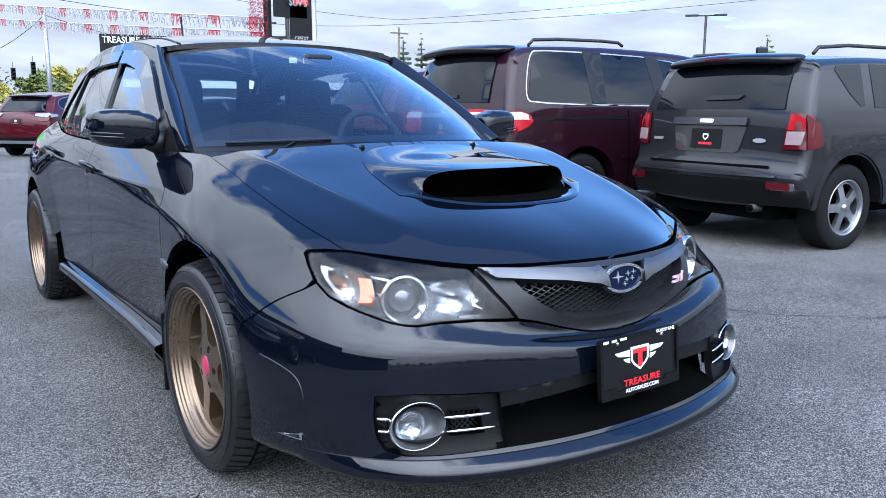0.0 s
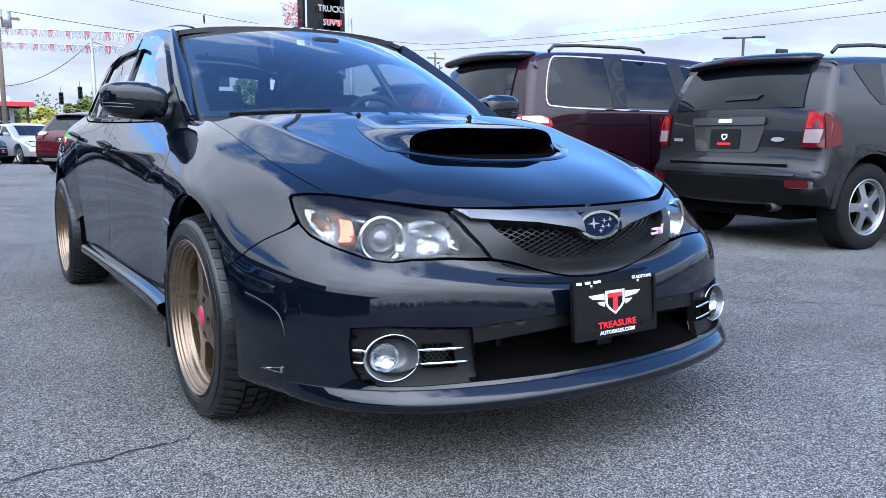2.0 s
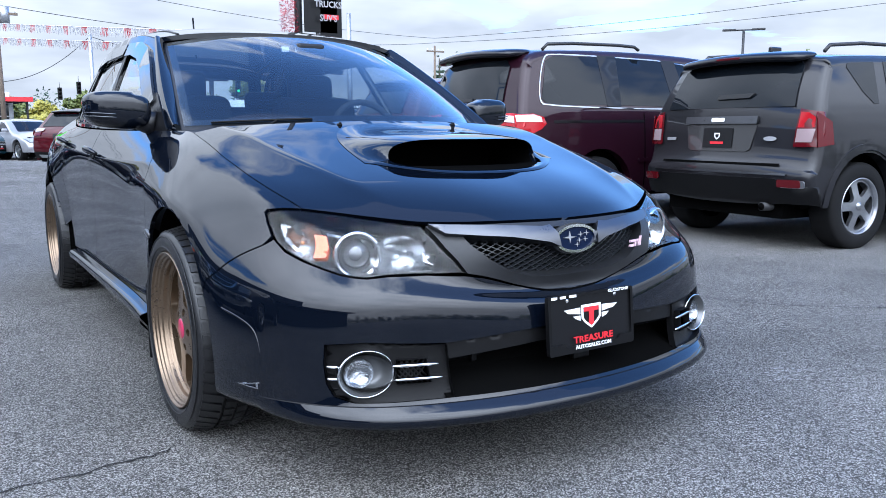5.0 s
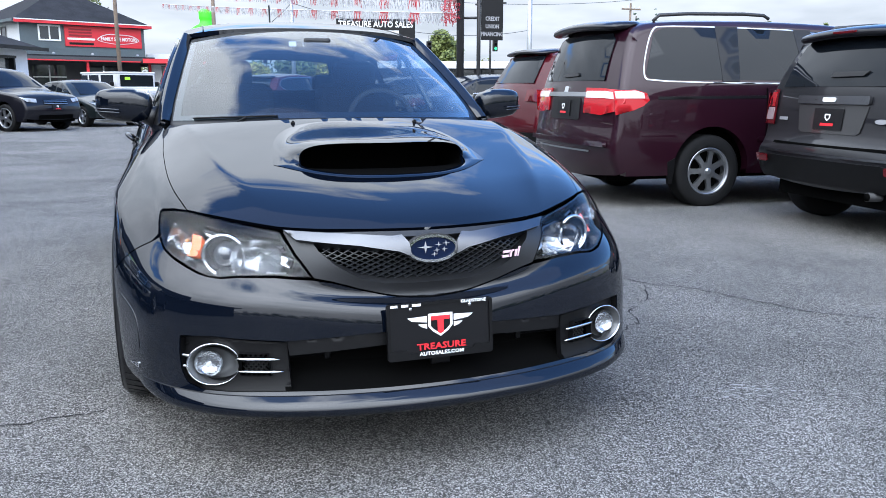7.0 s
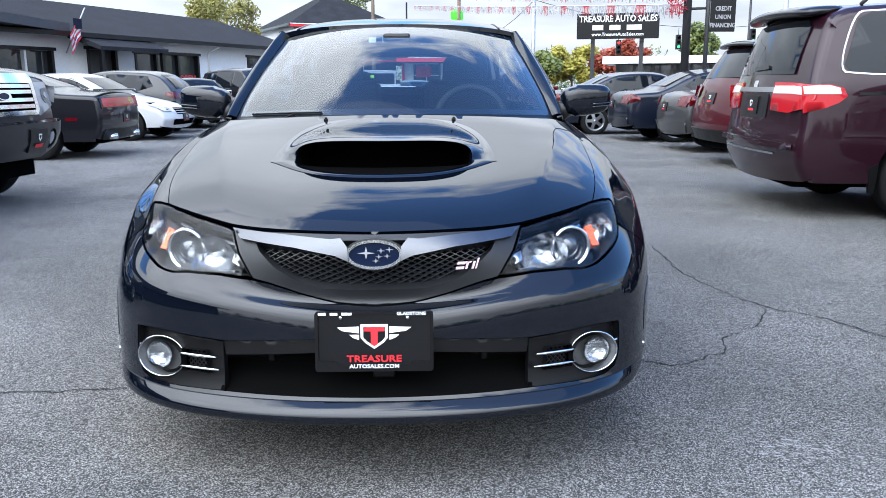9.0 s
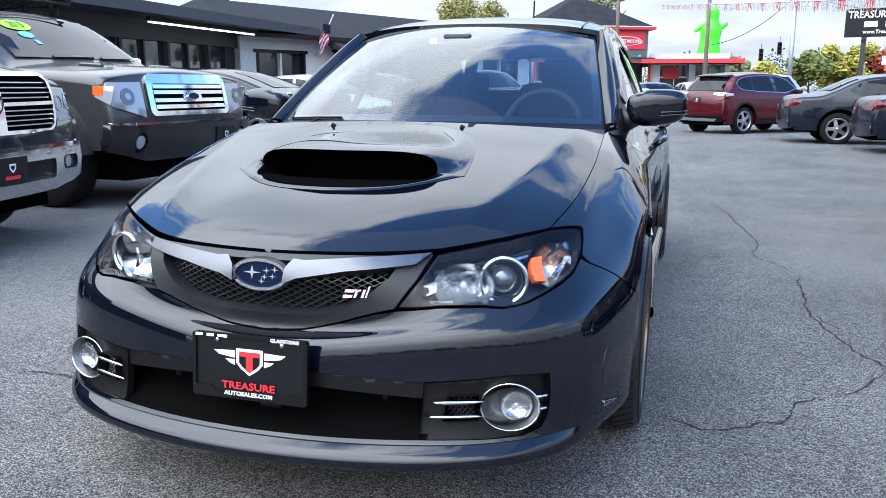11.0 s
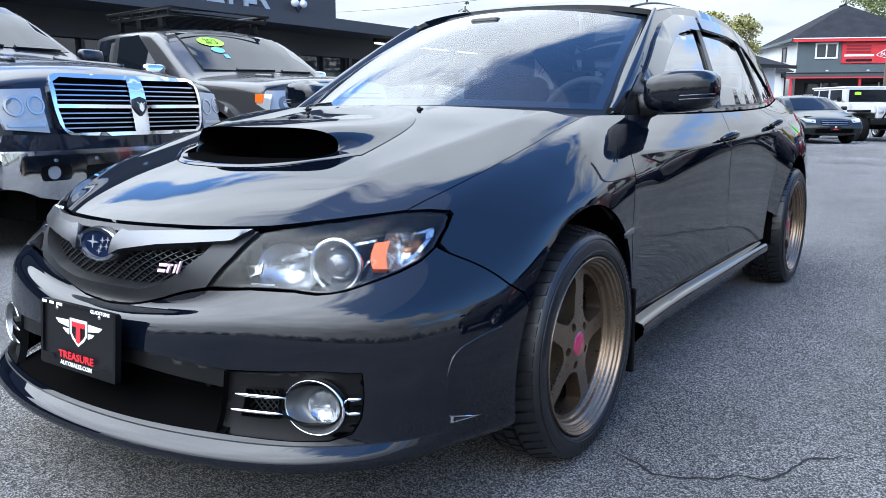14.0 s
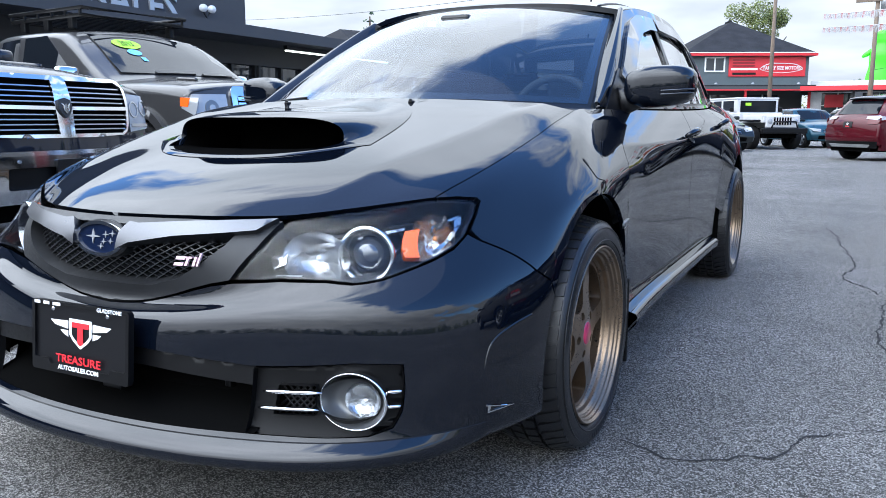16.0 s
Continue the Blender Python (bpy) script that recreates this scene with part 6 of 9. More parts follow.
def simple_wheel(parent, x, y, R, rim_r, material, spokes=5, width=0.23, s=1):
    w = new("wheel")
    w.parent = parent
    w.matrix_local = pose(s * x, y, R - .01) @ Matrix.Diagonal((s, 1, 1, 1))
    key = (R, rim_r, material.name, spokes, width)
    if key not in WHEEL_CACHE:
        prof = chaikin([(rim_r, -width), (R - .04, -width - .005), (R - .006, -width + .02), (R, -width + .05), (R, -.045), (R - .008, -.018), (R - .045, .0), (rim_r + .02, .0), (rim_r, -.012)], 2, False)
        ty = mesh_np("tyre", *lathe(prof, 40))
        ty.materials.append(M['tyre_dull'])
        rim = mesh_np("rim", *lathe(chaikin([(rim_r + .004, -.012), (rim_r - .002, -.004), (rim_r - .014, -.012), (rim_r - .024, -.05), (rim_r - .03, -width)], 1, False), 40))
        rim.materials.append(material)
        holes = []
        for k in range(spokes):
            a = 2 * math.pi * (k + .5) / spokes
            d = math.pi / spokes
            holes.append(chaikin([(rr * rim_r * math.cos(a + dd * d), rr * rim_r * math.sin(a + dd * d)) for rr, dd in ((.36, -.35), (.36, .35), (.6, .60), (.86, .70), (.88, 0), (.86, -.70), (.6, -.60))], 1))
        def face(Q, off):
            q = np.asarray(Q, float)
            rr = np.hypot(q[:, 0], q[:, 1]) / rim_r
            return np.stack([-.035 + .02 * np.clip(1 - rr * 1.3, 0, 1) + off, q[:, 0], q[:, 1]], 1)
        sp = panel_mesh([(.95 * rim_r * math.cos(t), .95 * rim_r * math.sin(t)) for t in np.linspace(0, 2 * math.pi, 48, endpoint=False)], face, rim_r * .14, holes, skirt=.03)
        sp.materials.append(material)
        # backing disc with the wheel's inner shade in its colour
        bk = mesh_np("hub", *lathe([(.0001, -.09), (rim_r * .95, -.10)], 24))
        bk.materials.append(M['deep'])
        cap = mesh_np("cap", *lathe([(rim_r * .15, -.03), (rim_r * .14, -.008), (.0001, -.006)], 20))
        cap.materials.append(material)
        WHEEL_CACHE[key] = (ty, rim, sp, bk, cap)
    ty, rim, sp, bk, cap = WHEEL_CACHE[key]
    part("tyre", ty, None, w)
    rm = part("rim", rim, None, w)
    part("spokes", sp, None, rm)
    part("brake_back", bk, None, rm)
    part("centre_cap", cap, None, rm)
    return w


def vehicle(name, label, category, m, body, paint_m, axles, R, rim_r, rim_m=None, spokes=5, sill=0.26, group="parked vehicles", fender=0.065, under=True):
    """axles: y of the front and rear wheels. Front of the car at y = 0, facing -y."""
    v = thing(name, label, category, m, group)
    wheels = [(y, R, R + fender) for y in axles]
    shell, flank_a, flank_b = body.shell(wheels, sill)
    b = part("body", shell, paint_m, v)
    part("side_panel", flank_a, paint_m, v)
    part("side_panel", flank_b, paint_m, v)
    for y in axles:
        xw = float(body.X(y, R)) - .015
        for s in (1, -1):
            simple_wheel(v, xw, y, R, rim_r, rim_m or M['alloy'], spokes, s=s)
    # added blocks stop see-through; shade beneath the car is in their near-black colour
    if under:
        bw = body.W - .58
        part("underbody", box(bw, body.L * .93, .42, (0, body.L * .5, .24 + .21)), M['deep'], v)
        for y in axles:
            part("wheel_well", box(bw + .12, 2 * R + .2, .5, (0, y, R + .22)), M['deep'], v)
    return v


def on_side(v, body, name, poly, material, off=0.004, skirt=0.008, step=0.15, holes=(), label="", sides=(1, -1)):
    for s in sides:
        part(name, panel_mesh(poly, body.side(s), step, holes, skirt, off, flip=s > 0), material, v, label)


def on_end(v, body, front, name, poly, material, off=0.004, skirt=0.008, step=0.12, holes=(), both=False, label=""):
    polys = mirrored(poly) if both else [poly]
    obs = []
    for i, q in enumerate(polys):
        hs = [(np.array(h, float) * ((-1, 1) if i else (1, 1))) for h in holes]
        obs.append(part(name, panel_mesh(q, body.end(front), step, hs, skirt, off, flip=not front), material, v, label))
    return obs


def rect(x0, x1, z0, z1, r=0.0):
    if r <= 0:
        return [(x0, z0), (x1, z0), (x1, z1), (x0, z1)]
    cx, cz = (x0 + x1) / 2, (z0 + z1) / 2
    return [(cx + a, cz + b) for a, b in rrect((x1 - x0) / 2, (z1 - z0) / 2, r)]


def plate_on(v, body, front, x, z, w=.30, h=.15, off=.02):
    on_end(v, body, front, "plate", rect(x - w / 2, x + w / 2, z - h / 2, z + h / 2, .01), M['sign_black'], off=off, skirt=.018)
    on_end(v, body, front, "plate_mark", [(x - .03, z + .04), (x + .03, z + .04), (x + .03, z + .01), (x, z - .015), (x - .03, z + .01)], M['plate_white'], off=off + .003, skirt=0, holes=[[(x - .018, z + .03), (x + .018, z + .03), (x + .018, z + .012), (x, z - .002), (x - .018, z + .012)]])
    on_end(v, body, front, "plate_mark", rect(x - .07, x + .07, z - .05, z - .03), M['plate_red'], off=off + .003, skirt=0)


def mirrors(v, body, y, z, material, size=(.11, .06, .075)):
    for s in (1, -1):
        x = float(body.X(y, z))
        bm = box(size[0] * 2, size[1] * 2, size[2] * 2, (s * (x + size[0] + .03), y, z), min(size) * .75, 3)
        join(bm, box(.10, .04, .04, (s * (x + .03), y, z - size[2] * .5), .012))
        part("wing_mirror", bm, material, v, smooth=True)


def rear_pose(x, y, heading, L):
    """Pose by the middle of the tail and the heading in degrees from +x."""
    h = radians(heading)
    fx, fy = x + L * math.cos(h), y + L * math.sin(h)
    gz = ground_z(x + .5 * L * math.cos(h), y + .5 * L * math.sin(h))
    return pose(fx, fy, gz, 0, 0, heading + 90)


def front_pose(x, y, heading, L=4.6):
    h = radians(heading)
    return pose(x, y, ground_z(x - 1.0 * math.cos(h), y - 1.0 * math.sin(h)), 0, 0, heading + 90)


def spoiler(v, section, half, material, droop=.03, bow=.08):
    """A rounded lip over the rear window: a section in y and z swept across, bowed and drooping to its ends."""
    S = chaikin(section, 2)
    V, n = [], 25
    for f in np.linspace(-1, 1, n):
        k = 1 - .45 * max(0, (abs(f) - .86) / .14) ** 2
        c = S.mean(0)
        for q in S:
            w = c + (q - c) * k
            V.append((f * half, w[0] - bow * f * f, w[1] - droop * f * f))
    m = len(S)
    F = []
    for i in range(n - 1):
        for j in range(m):
            a, b2 = i * m + j, i * m + (j + 1) % m
            F.append((a, b2, b2 + m, a + m))
    F += [tuple(range(m))[::-1], tuple((n - 1) * m + j for j in range(m))]
    return part("spoiler", mesh_np("spoiler", V, F), material, v, "dark rounded roof spoiler")


# -- maroon minivan, seen from behind --
def minivan():
    L = 5.08
    b = Body([(0.06, .24), (0, .45), (.05, .72), (.25, .90), (.80, 1.03), (1.05, 1.07), (1.9, 1.62), (2.25, 1.70), (3.2, 1.73), (4.3, 1.715), (4.82, 1.675), (4.93, 1.42), (5.01, 1.10), (5.04, .96), (5.05, .78), (5.08, .62), (5.08, .42), (5.0, .26)], 1.95, 1.05, .30, .10, .07, .8, .5, .09, .045, .08)
    v = vehicle("minivan", "dark maroon minivan with chrome window trim, parked tail out", "minivan", rear_pose(3.02, 5.13, -3.7, L) @ Matrix.Diagonal((1, 1, 1.02, 1)), b, M['maroon'], (.98, 3.98), .335, .215, M['alloy'], 7, .30)
    on_side(v, b, "side_window", [(3.84, 1.15), (4.60, 1.14), (4.66, 1.20), (4.54, 1.55), (4.44, 1.60), (3.86, 1.61)], M['glass_dark'])
    on_side(v, b, "side_window", [(2.95, 1.14), (3.74, 1.15), (3.70, 1.61), (3.02, 1.60)], M['glass_dark'])
    on_side(v, b, "side_window", [(1.75, 1.13), (2.83, 1.14), (2.90, 1.60), (2.30, 1.56)], M['glass_dark'])
    o = np.array([(1.70, 1.11), (4.63, 1.115), (4.71, 1.19), (4.58, 1.58), (4.46, 1.635), (2.30, 1.60)])
    on_side(v, b, "window_divider", [(3.70, 1.135), (3.88, 1.135), (3.90, 1.625), (3.66, 1.625)], M['sign_black'], .0065, .006)
    on_side(v, b, "window_divider", [(2.78, 1.13), (2.98, 1.13), (3.05, 1.61), (2.86, 1.61)], M['sign_black'], .0065, .006)
    oc = chaikin(o, 2)
    on_side(v, b, "window_trim", oc, M['satin'], .006, .006, .1, [oc.mean(0) + (oc - oc.mean(0)) * (.988, .955)])
    on_side(v, b, "lamp_clear_wrap", [(4.69, .985), (4.96, .985), (4.97, 1.045), (4.78, 1.052), (4.70, 1.03)], M['lens_pale'], .011, .004, .06)
    on_side(v, b, "slide_rail", [(3.42, .985), (4.55, .975), (4.55, 1.0), (3.42, 1.01)], M['trim'], .003)
    on_side(v, b, "door_gap", [(3.405, .36), (3.42, .36), (3.42, 1.08), (3.405, 1.08)], M['deep'], .002, 0)
    on_side(v, b, "body_crease", [(1.2, .62), (3.5, .60), (3.5, .635), (1.2, .655)], M['maroon'], .012, .02)
    on_end(v, b, False, "rear_window", [(-.66, 1.14), (.66, 1.14), (.62, 1.50), (.55, 1.56), (-.55, 1.56), (-.62, 1.50)], M['glass_dark'])
    spoiler(v, [(4.62, 1.690), (4.84, 1.690), (4.98, 1.668), (5.01, 1.630), (4.97, 1.600), (4.88, 1.60), (4.70, 1.645)], .67, M['black_car'])
    on_end(v, b, False, "tailgate_strip", rect(-.44, .44, .995, 1.035, .01), M['satin'], .014, .014)
    on_end(v, b, False, "plate_recess", rect(-.34, .34, .78, .985, .03), M['trim'], .004, 0)
    plate_on(v, b, False, 0, .885, .30, .15, .012)
    for q in mirrored([(.42, .85), (.72, .835), (.90, .87), (.945, .95), (.93, 1.05), (.72, 1.07), (.41, 1.075)]):
        part("tail_lamp", panel_mesh(q, b.end(False), .06, (), .012, .010, flip=True), M['tail_bright'], v, "red and clear tail lamp")
    on_end(v, b, False, "lamp_clear_band", [(.44, .985), (.74, .985), (.90, .975), (.915, 1.03), (.74, 1.045), (.44, 1.045)], M['lens_pale'], .016, .006, .06, both=True)
    on_side(v, b, "tail_lamp_wrap", [(4.64, .97), (4.70, .92), (4.80, .88), (4.96, .84), (4.98, 1.05), (4.78, 1.06), (4.67, 1.03)], M['tail_bright'], .006, .008, .06)
    on_end(v, b, False, "bumper_ledge", [(-.86, .555), (.86, .555), (.84, .60), (-.84, .60)], M['maroon'], .035, .04)
    on_end(v, b, False, "bumper_trim", rect(-.60, .60, .50, .515), M['satin'], .012, .008)
    on_end(v, b, False, "wiper", [(-.22, 1.18), (.10, 1.17), (.13, 1.20), (-.20, 1.21)], M['trim'], .02, .015)
    on_end(v, b, False, "badge", rect(-.045, .045, 1.03, 1.09, .015), M['chrome'], .008, .006)
    for s in (1, -1):
        part("roof_rail", tube([(s * .62, y, z) for y, z in ((3.22, 1.715), (3.28, 1.745), (3.5, 1.752), (4.1, 1.742), (4.40, 1.722), (4.46, 1.67))], .016, 8), M['dark_steel'], v)
    mirrors(v, b, 1.62, 1.12, M['maroon'])
    on_side(v, b, "mud_flap", [(4.36, .22), (4.40, .22), (4.44, .42), (4.36, .46)], M['black'], .004, .03)
    return v


# -- grey compact SUV, seen from behind --
def compact_suv():
    L = 4.45
    b = Body([(0.06, .30), (0, .5), (.04, .78), (.22, .98), (1.02, 1.08), (1.22, 1.10), (1.95, 1.50), (2.25, 1.555), (3.2, 1.57), (4.06, 1.535), (4.16, 1.50), (4.28, 1.28), (4.34, 1.11), (4.36, .96), (4.38, .72), (4.44, .66), (4.45, .50), (4.38, .34)], 1.80, 1.06, .27, .10, .06, .6, .45, .08, .045, .075)
    v = vehicle("compact_suv", "dark grey compact suv with chrome tailgate bar, parked tail out", "suv", rear_pose(3.95, 2.72, -5.2, L), b, M['jeep_grey'], (1.08, 3.72), .345, .222, M['alloy'], 5, .36)
    on_end(v, b, False, "rear_window", [(-.66, 1.105), (.66, 1.105), (.61, 1.42), (.57, 1.455), (-.57, 1.455), (-.61, 1.42)], M['glass_dark'])
    spoiler(v, [(4.00, 1.552), (4.16, 1.552), (4.29, 1.530), (4.31, 1.490), (4.28, 1.462), (4.20, 1.47), (4.06, 1.515)], .62, M['black_car'], .025, .07)
    part("brake_lamp", box(.24, .010, .020, (0, 4.303, 1.502), .004), M['taillight'], v)
    on_end(v, b, False, "wiper", [(.06, 1.17), (-.26, 1.175), (-.30, 1.21), (.05, 1.205)][::-1], M['trim'], .02, .015)
    on_end(v, b, False, "chrome_bar", rect(-.38, .38, .975, 1.035, .012), M['gunmetal'], .022, .022)
    on_end(v, b, False, "badge", rect(-.07, .07, .990, 1.022, .012), M['white'], .030, .006)
    on_end(v, b, False, "plate_recess", [(-.37, .965), (.37, .965), (.33, .775), (.29, .755), (-.29, .755), (-.33, .775)], M['grey_car'], .006, .006)
    plate_on(v, b, False, 0, .862, .31, .16, .014)
    on_end(v, b, False, "badge", oval(.055, .018, 16) + np.array((-.50, .86)), M['silver_car'], .01, .006)
    on_end(v, b, False, "badge_bar", rect(.50, .62, .84, .865), M['silver_car'], .01, .004)
    on_end(v, b, False, "hatch_gap", rect(-.62, .62, .655, .672), M['deep'], .002, 0)
    for q in mirrored([(.70, .80), (.87, .80), (.885, .92), (.86, 1.06), (.72, 1.085), (.705, .95)]):
        part("tail_lamp", panel_mesh(q, b.end(False), .05, (), .012, .012, flip=True), M['taillight'], v, "red tail lamp with clear window")
    on_end(v, b, False, "lamp_clear", [(.715, .835), (.835, .835), (.845, .935), (.72, .935)], M['lens_dim'], .018, .006, both=True)
    on_end(v, b, False, "lamp_upper", [(.722, .945), (.842, .945), (.835, 1.02), (.79, 1.055), (.73, 1.06)], M['tail_bright'], .018, .006, both=True)
    on_side(v, b, "tail_lamp_wrap", [(4.12, .82), (4.28, .80), (4.28, 1.06), (4.14, .99)], M['taillight'], .006, .008, .06)
    on_end(v, b, False, "bumper_cover", [(-.90, .37), (.90, .37), (.90, .50), (.60, .56), (-.60, .56), (-.90, .50)], M['black'], .008, .02)
    on_end(v, b, False, "bumper_strip", [(-.70, .585), (.70, .585), (.70, .60), (-.70, .60)], M['gunmetal'], .012, .01)
    for q in mirrored(rect(.64, .82, .50, .555, .012)):
        part("rear_reflector", panel_mesh(q, b.end(False), .06, (), .01, .02, flip=True), M['taillight'], v)
        part("reflector_trim", panel_mesh(q * (1.03, 1) + (0, -.004), b.end(False), .06, (), .01, .014, flip=True), M['satin'], v)
    on_side(v, b, "side_window", [(3.57, 1.13), (3.63, 1.13), (3.74, 1.22), (3.88, 1.40), (3.86, 1.435), (3.54, 1.455)], M['glass_dark'])
    on_side(v, b, "side_window", [(2.55, 1.10), (3.44, 1.12), (3.42, 1.46), (2.60, 1.465)], M['glass_dark'])
    on_side(v, b, "side_window", [(1.45, 1.09), (2.46, 1.10), (2.48, 1.46), (2.05, 1.43)], M['glass_dark'])
    on_side(v, b, "arch_cladding", [(3.72 + .43 * math.cos(a), .345 + .43 * math.sin(a)) for a in np.linspace(0, math.pi, 20)] + [(3.72 + .48 * math.cos(a), .345 + .48 * math.sin(a)) for a in np.linspace(math.pi, 0, 20)], M['jeep_grey'], .012, .02, .08)
    for s in (1, -1):
        part("roof_rail", tube([(s * .62, y, z) for y, z in ((2.0, 1.53), (2.06, 1.585), (2.8, 1.615), (3.5, 1.61), (3.88, 1.58), (3.94, 1.53))], .015, 8), M['dark_steel'], v)
    part("exhaust_pipe", tube([(-.50, 4.10, .33), (-.50, 4.40, .335)], .034, 16), M['dark_steel'], v)
    # pipe end capped near-black, its inner shade painted on
    part("exhaust_mouth", tube([(-.50, 4.39, .335), (-.50, 4.406, .335)], .028, 16), M['deep'], v)
    part("muffler", tube([(.35, 4.20, .33), (-.30, 4.20, .33)], .085, 14), M['dark_steel'], v)
    mirrors(v, b, 1.55, 1.14, M['black_car'])
    part("roof_fin", box(.03, .14, .06, (0, 3.75, 1.595), .012), M['jeep_grey'], v)
    return v


# -- big pickups, seen from the front --
def pickup(name, label, m, paint_m, style):
    if style == 'ram':
        b = Body([(.06, .40), (0, .46), (.0, .70), (.02, .90), (.05, 1.12), (.12, 1.205), (.40, 1.28), (1.30, 1.36), (1.45, 1.39), (2.15, 1.86), (2.45, 1.92), (3.9, 1.92), (4.15, 1.86), (4.3, 1.40), (4.45, 1.36), (5.7, 1.36), (5.82, 1.25), (5.82, .6), (5.75, .5)], 2.0, 1.22, .22, .07, .02, .6, .3, .09, .06, .09)
        v = vehicle(name, label, "pickup truck", m, b, paint_m, (.98, 4.55), .40, .25, M['alloy'], 5, .46)
        # chrome grille of four ports round an upright cross
        g = chaikin([(-0.535, 1.160), (0.535, 1.160), (0.642, 1.135), (0.647, 0.982), (0.615, 0.824), (0.535, 0.779), (-0.535, 0.779), (-0.615, 0.824), (-0.647, 0.982), (-0.642, 1.135)], 1)
        ports = [[(0.062, 1.138), (0.556, 1.138), (0.612, 1.115), (0.618, 0.986), (0.071, 0.982)], [(0.071, 0.959), (0.618, 0.962), (0.591, 0.833), (0.535, 0.803), (0.062, 0.803)]]
        hs = [np.array(p) for p in ports] + [np.array(p) * (-1, 1) for p in ports]
        gr = on_end(v, b, True, "grille_surround", g, M['chrome'], .045, .05, .05, hs)[0]
        for p in ports:
            for q in mirrored(p):
                # near-black sheet paints the shade inside the port
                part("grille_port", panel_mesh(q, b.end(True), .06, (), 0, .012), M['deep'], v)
                z0, z1 = q[:, 1].min(), q[:, 1].max()
                x0, x1 = q[:, 0].min() + .03, q[:, 0].max() - .03
                for k in range(4):
                    z = z0 + (z1 - z0) * (k + 1) / 5
                    on_end(v, b, True, "grille_slat", rect(x0 - .02, x1 + .02, z - .0035, z + .0035), M['satin'], .030, .02, .1)
        on_end(v, b, True, "badge", [(-.05, 1.02), (0, 1.035), (.05, 1.02), (.058, .97), (.03, .93), (0, .905), (-.03, .93), (-.058, .97)], M['dark_steel'], .060, .02, .03)
        on_end(v, b, True, "badge", [(-.036, 1.0), (-.012, .985), (0, 1.0), (.012, .985), (.036, 1.0), (.02, .95), (0, .93), (-.02, .95)], M['chrome'], .068, .01, .03)
        for q in mirrored([(.685, 1.085), (.92, 1.075), (.955, .97), (.93, .835), (.675, .81), (.69, .95)]):
            hl = part("headlight", panel_mesh(q, b.end(True), .06, (), .02, .014), M['lens_white'], v, "clear headlight with chrome bowls")
            c = q.mean(0)
            for dx, dz in ((-.06, .02), (.07, .03)):
                part("lamp_bowl", panel_mesh(np.array(oval(.055, .06, 20)) + c + (dx, dz), b.end(True), .05, [np.array(oval(.045, .05, 20)) + c + (dx, dz)], .01, .02), M['satin'], hl)
                part("lamp_bulb", panel_mesh(np.array(oval(.045, .05, 20)) + c + (dx, dz), b.end(True), .05, (), .0, .012), M['fog_grey'], hl)
            part("lamp_strip", panel_mesh(rect(c[0] - .11, c[0] + .11, c[1] - .105, c[1] - .085), b.end(True), .08, (), .006, .02), M['satin'], hl)
        bp = on_end(v, b, True, "chrome_bumper", [(-.98, .69), (.98, .69), (.98, .50), (.60, .42), (-.60, .42), (-.98, .50)], M['chrome'], .07, .09, .07, [rect(-.50, .50, .48, .60, .02), rect(.60, .80, .52, .61, .03), rect(-.80, -.60, .52, .61, .03)])[0]
        on_end(v, b, True, "bumper_insert", rect(-.53, .53, .46, .62), M['black'], .04, 0)
        for q in mirrored(rect(.60, .80, .51, .62)):
            part("fog_pocket", panel_mesh(q, b.end(True), .08, (), 0, .035), M['black'], v)
            part("fog_lamp", panel_mesh(np.array(oval(.04, .04, 16)) + q.mean(0), b.end(True), .05, (), .01, .05), M['lens_white'], v)
        on_end(v, b, True, "bumper_lip", rect(-.97, .97, .672, .70), M['chrome'], .076, .02)
        plate_on(v, b, True, 0, .563, .31, .16, .085)
        on_end(v, b, True, "bumper_top", [(-.97, .70), (.97, .70), (.95, .80), (-.95, .80)], paint_m, .03, .04)
        for x in (-.70, -.42, .42, .70):
            on_end(v, b, True, "bumper_sensor", np.array(oval(.010, .010, 12)) + (x, .64), M['satin'], .078, .008, .02)
        ztop = 1.22
    else:
        b = Body([(.08, .48), (0, .56), (.0, .84), (.02, .94), (.06, 1.15), (.12, 1.21), (.45, 1.24), (1.12, 1.275), (1.27, 1.30), (1.97, 1.755), (2.27, 1.81), (3.3, 1.81), (3.5, 1.75), (3.62, 1.36), (3.72, 1.32), (5.6, 1.32), (5.75, 1.28), (5.75, .65), (5.7, .55)], 2.0, 1.24, .20, .06, .02, .6, .3, .07, .06, .09)
        v = vehicle(name, label, "pickup truck", m, b, paint_m, (.88, 4.45), .43, .235, M['dark_steel'], 6, .52)
        g = rect(-.56, .56, .80, 1.15, .06)
        on_end(v, b, True, "grille_surround", g, M['chrome'], .035, .05, .06, [rect(-.50, .50, .84, 1.075, .03)])
        # shade behind the slats painted as a near-black sheet
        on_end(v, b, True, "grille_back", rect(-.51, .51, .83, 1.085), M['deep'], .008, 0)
        for z in (.875, .93, 1.0, 1.05):
            on_end(v, b, True, "grille_slat", rect(-.49, .49, z - .016, z + .016), M['chrome'], .035, .03, .1)
        on_end(v, b, True, "grille_centre", rect(-.13, .13, .925, .995, .03), M['chrome'], .04, .02)
        on_end(v, b, True, "badge", np.array(oval(.075, .03, 28)) + (0, .96), M['emblem_blue'], .052, .02, .04)
        on_end(v, b, True, "badge_ring", np.array(oval(.08, .035, 28)) + (0, .96), M['chrome'], .055, .02, .04, [np.array(oval(.073, .028, 28)) + (0, .96)])
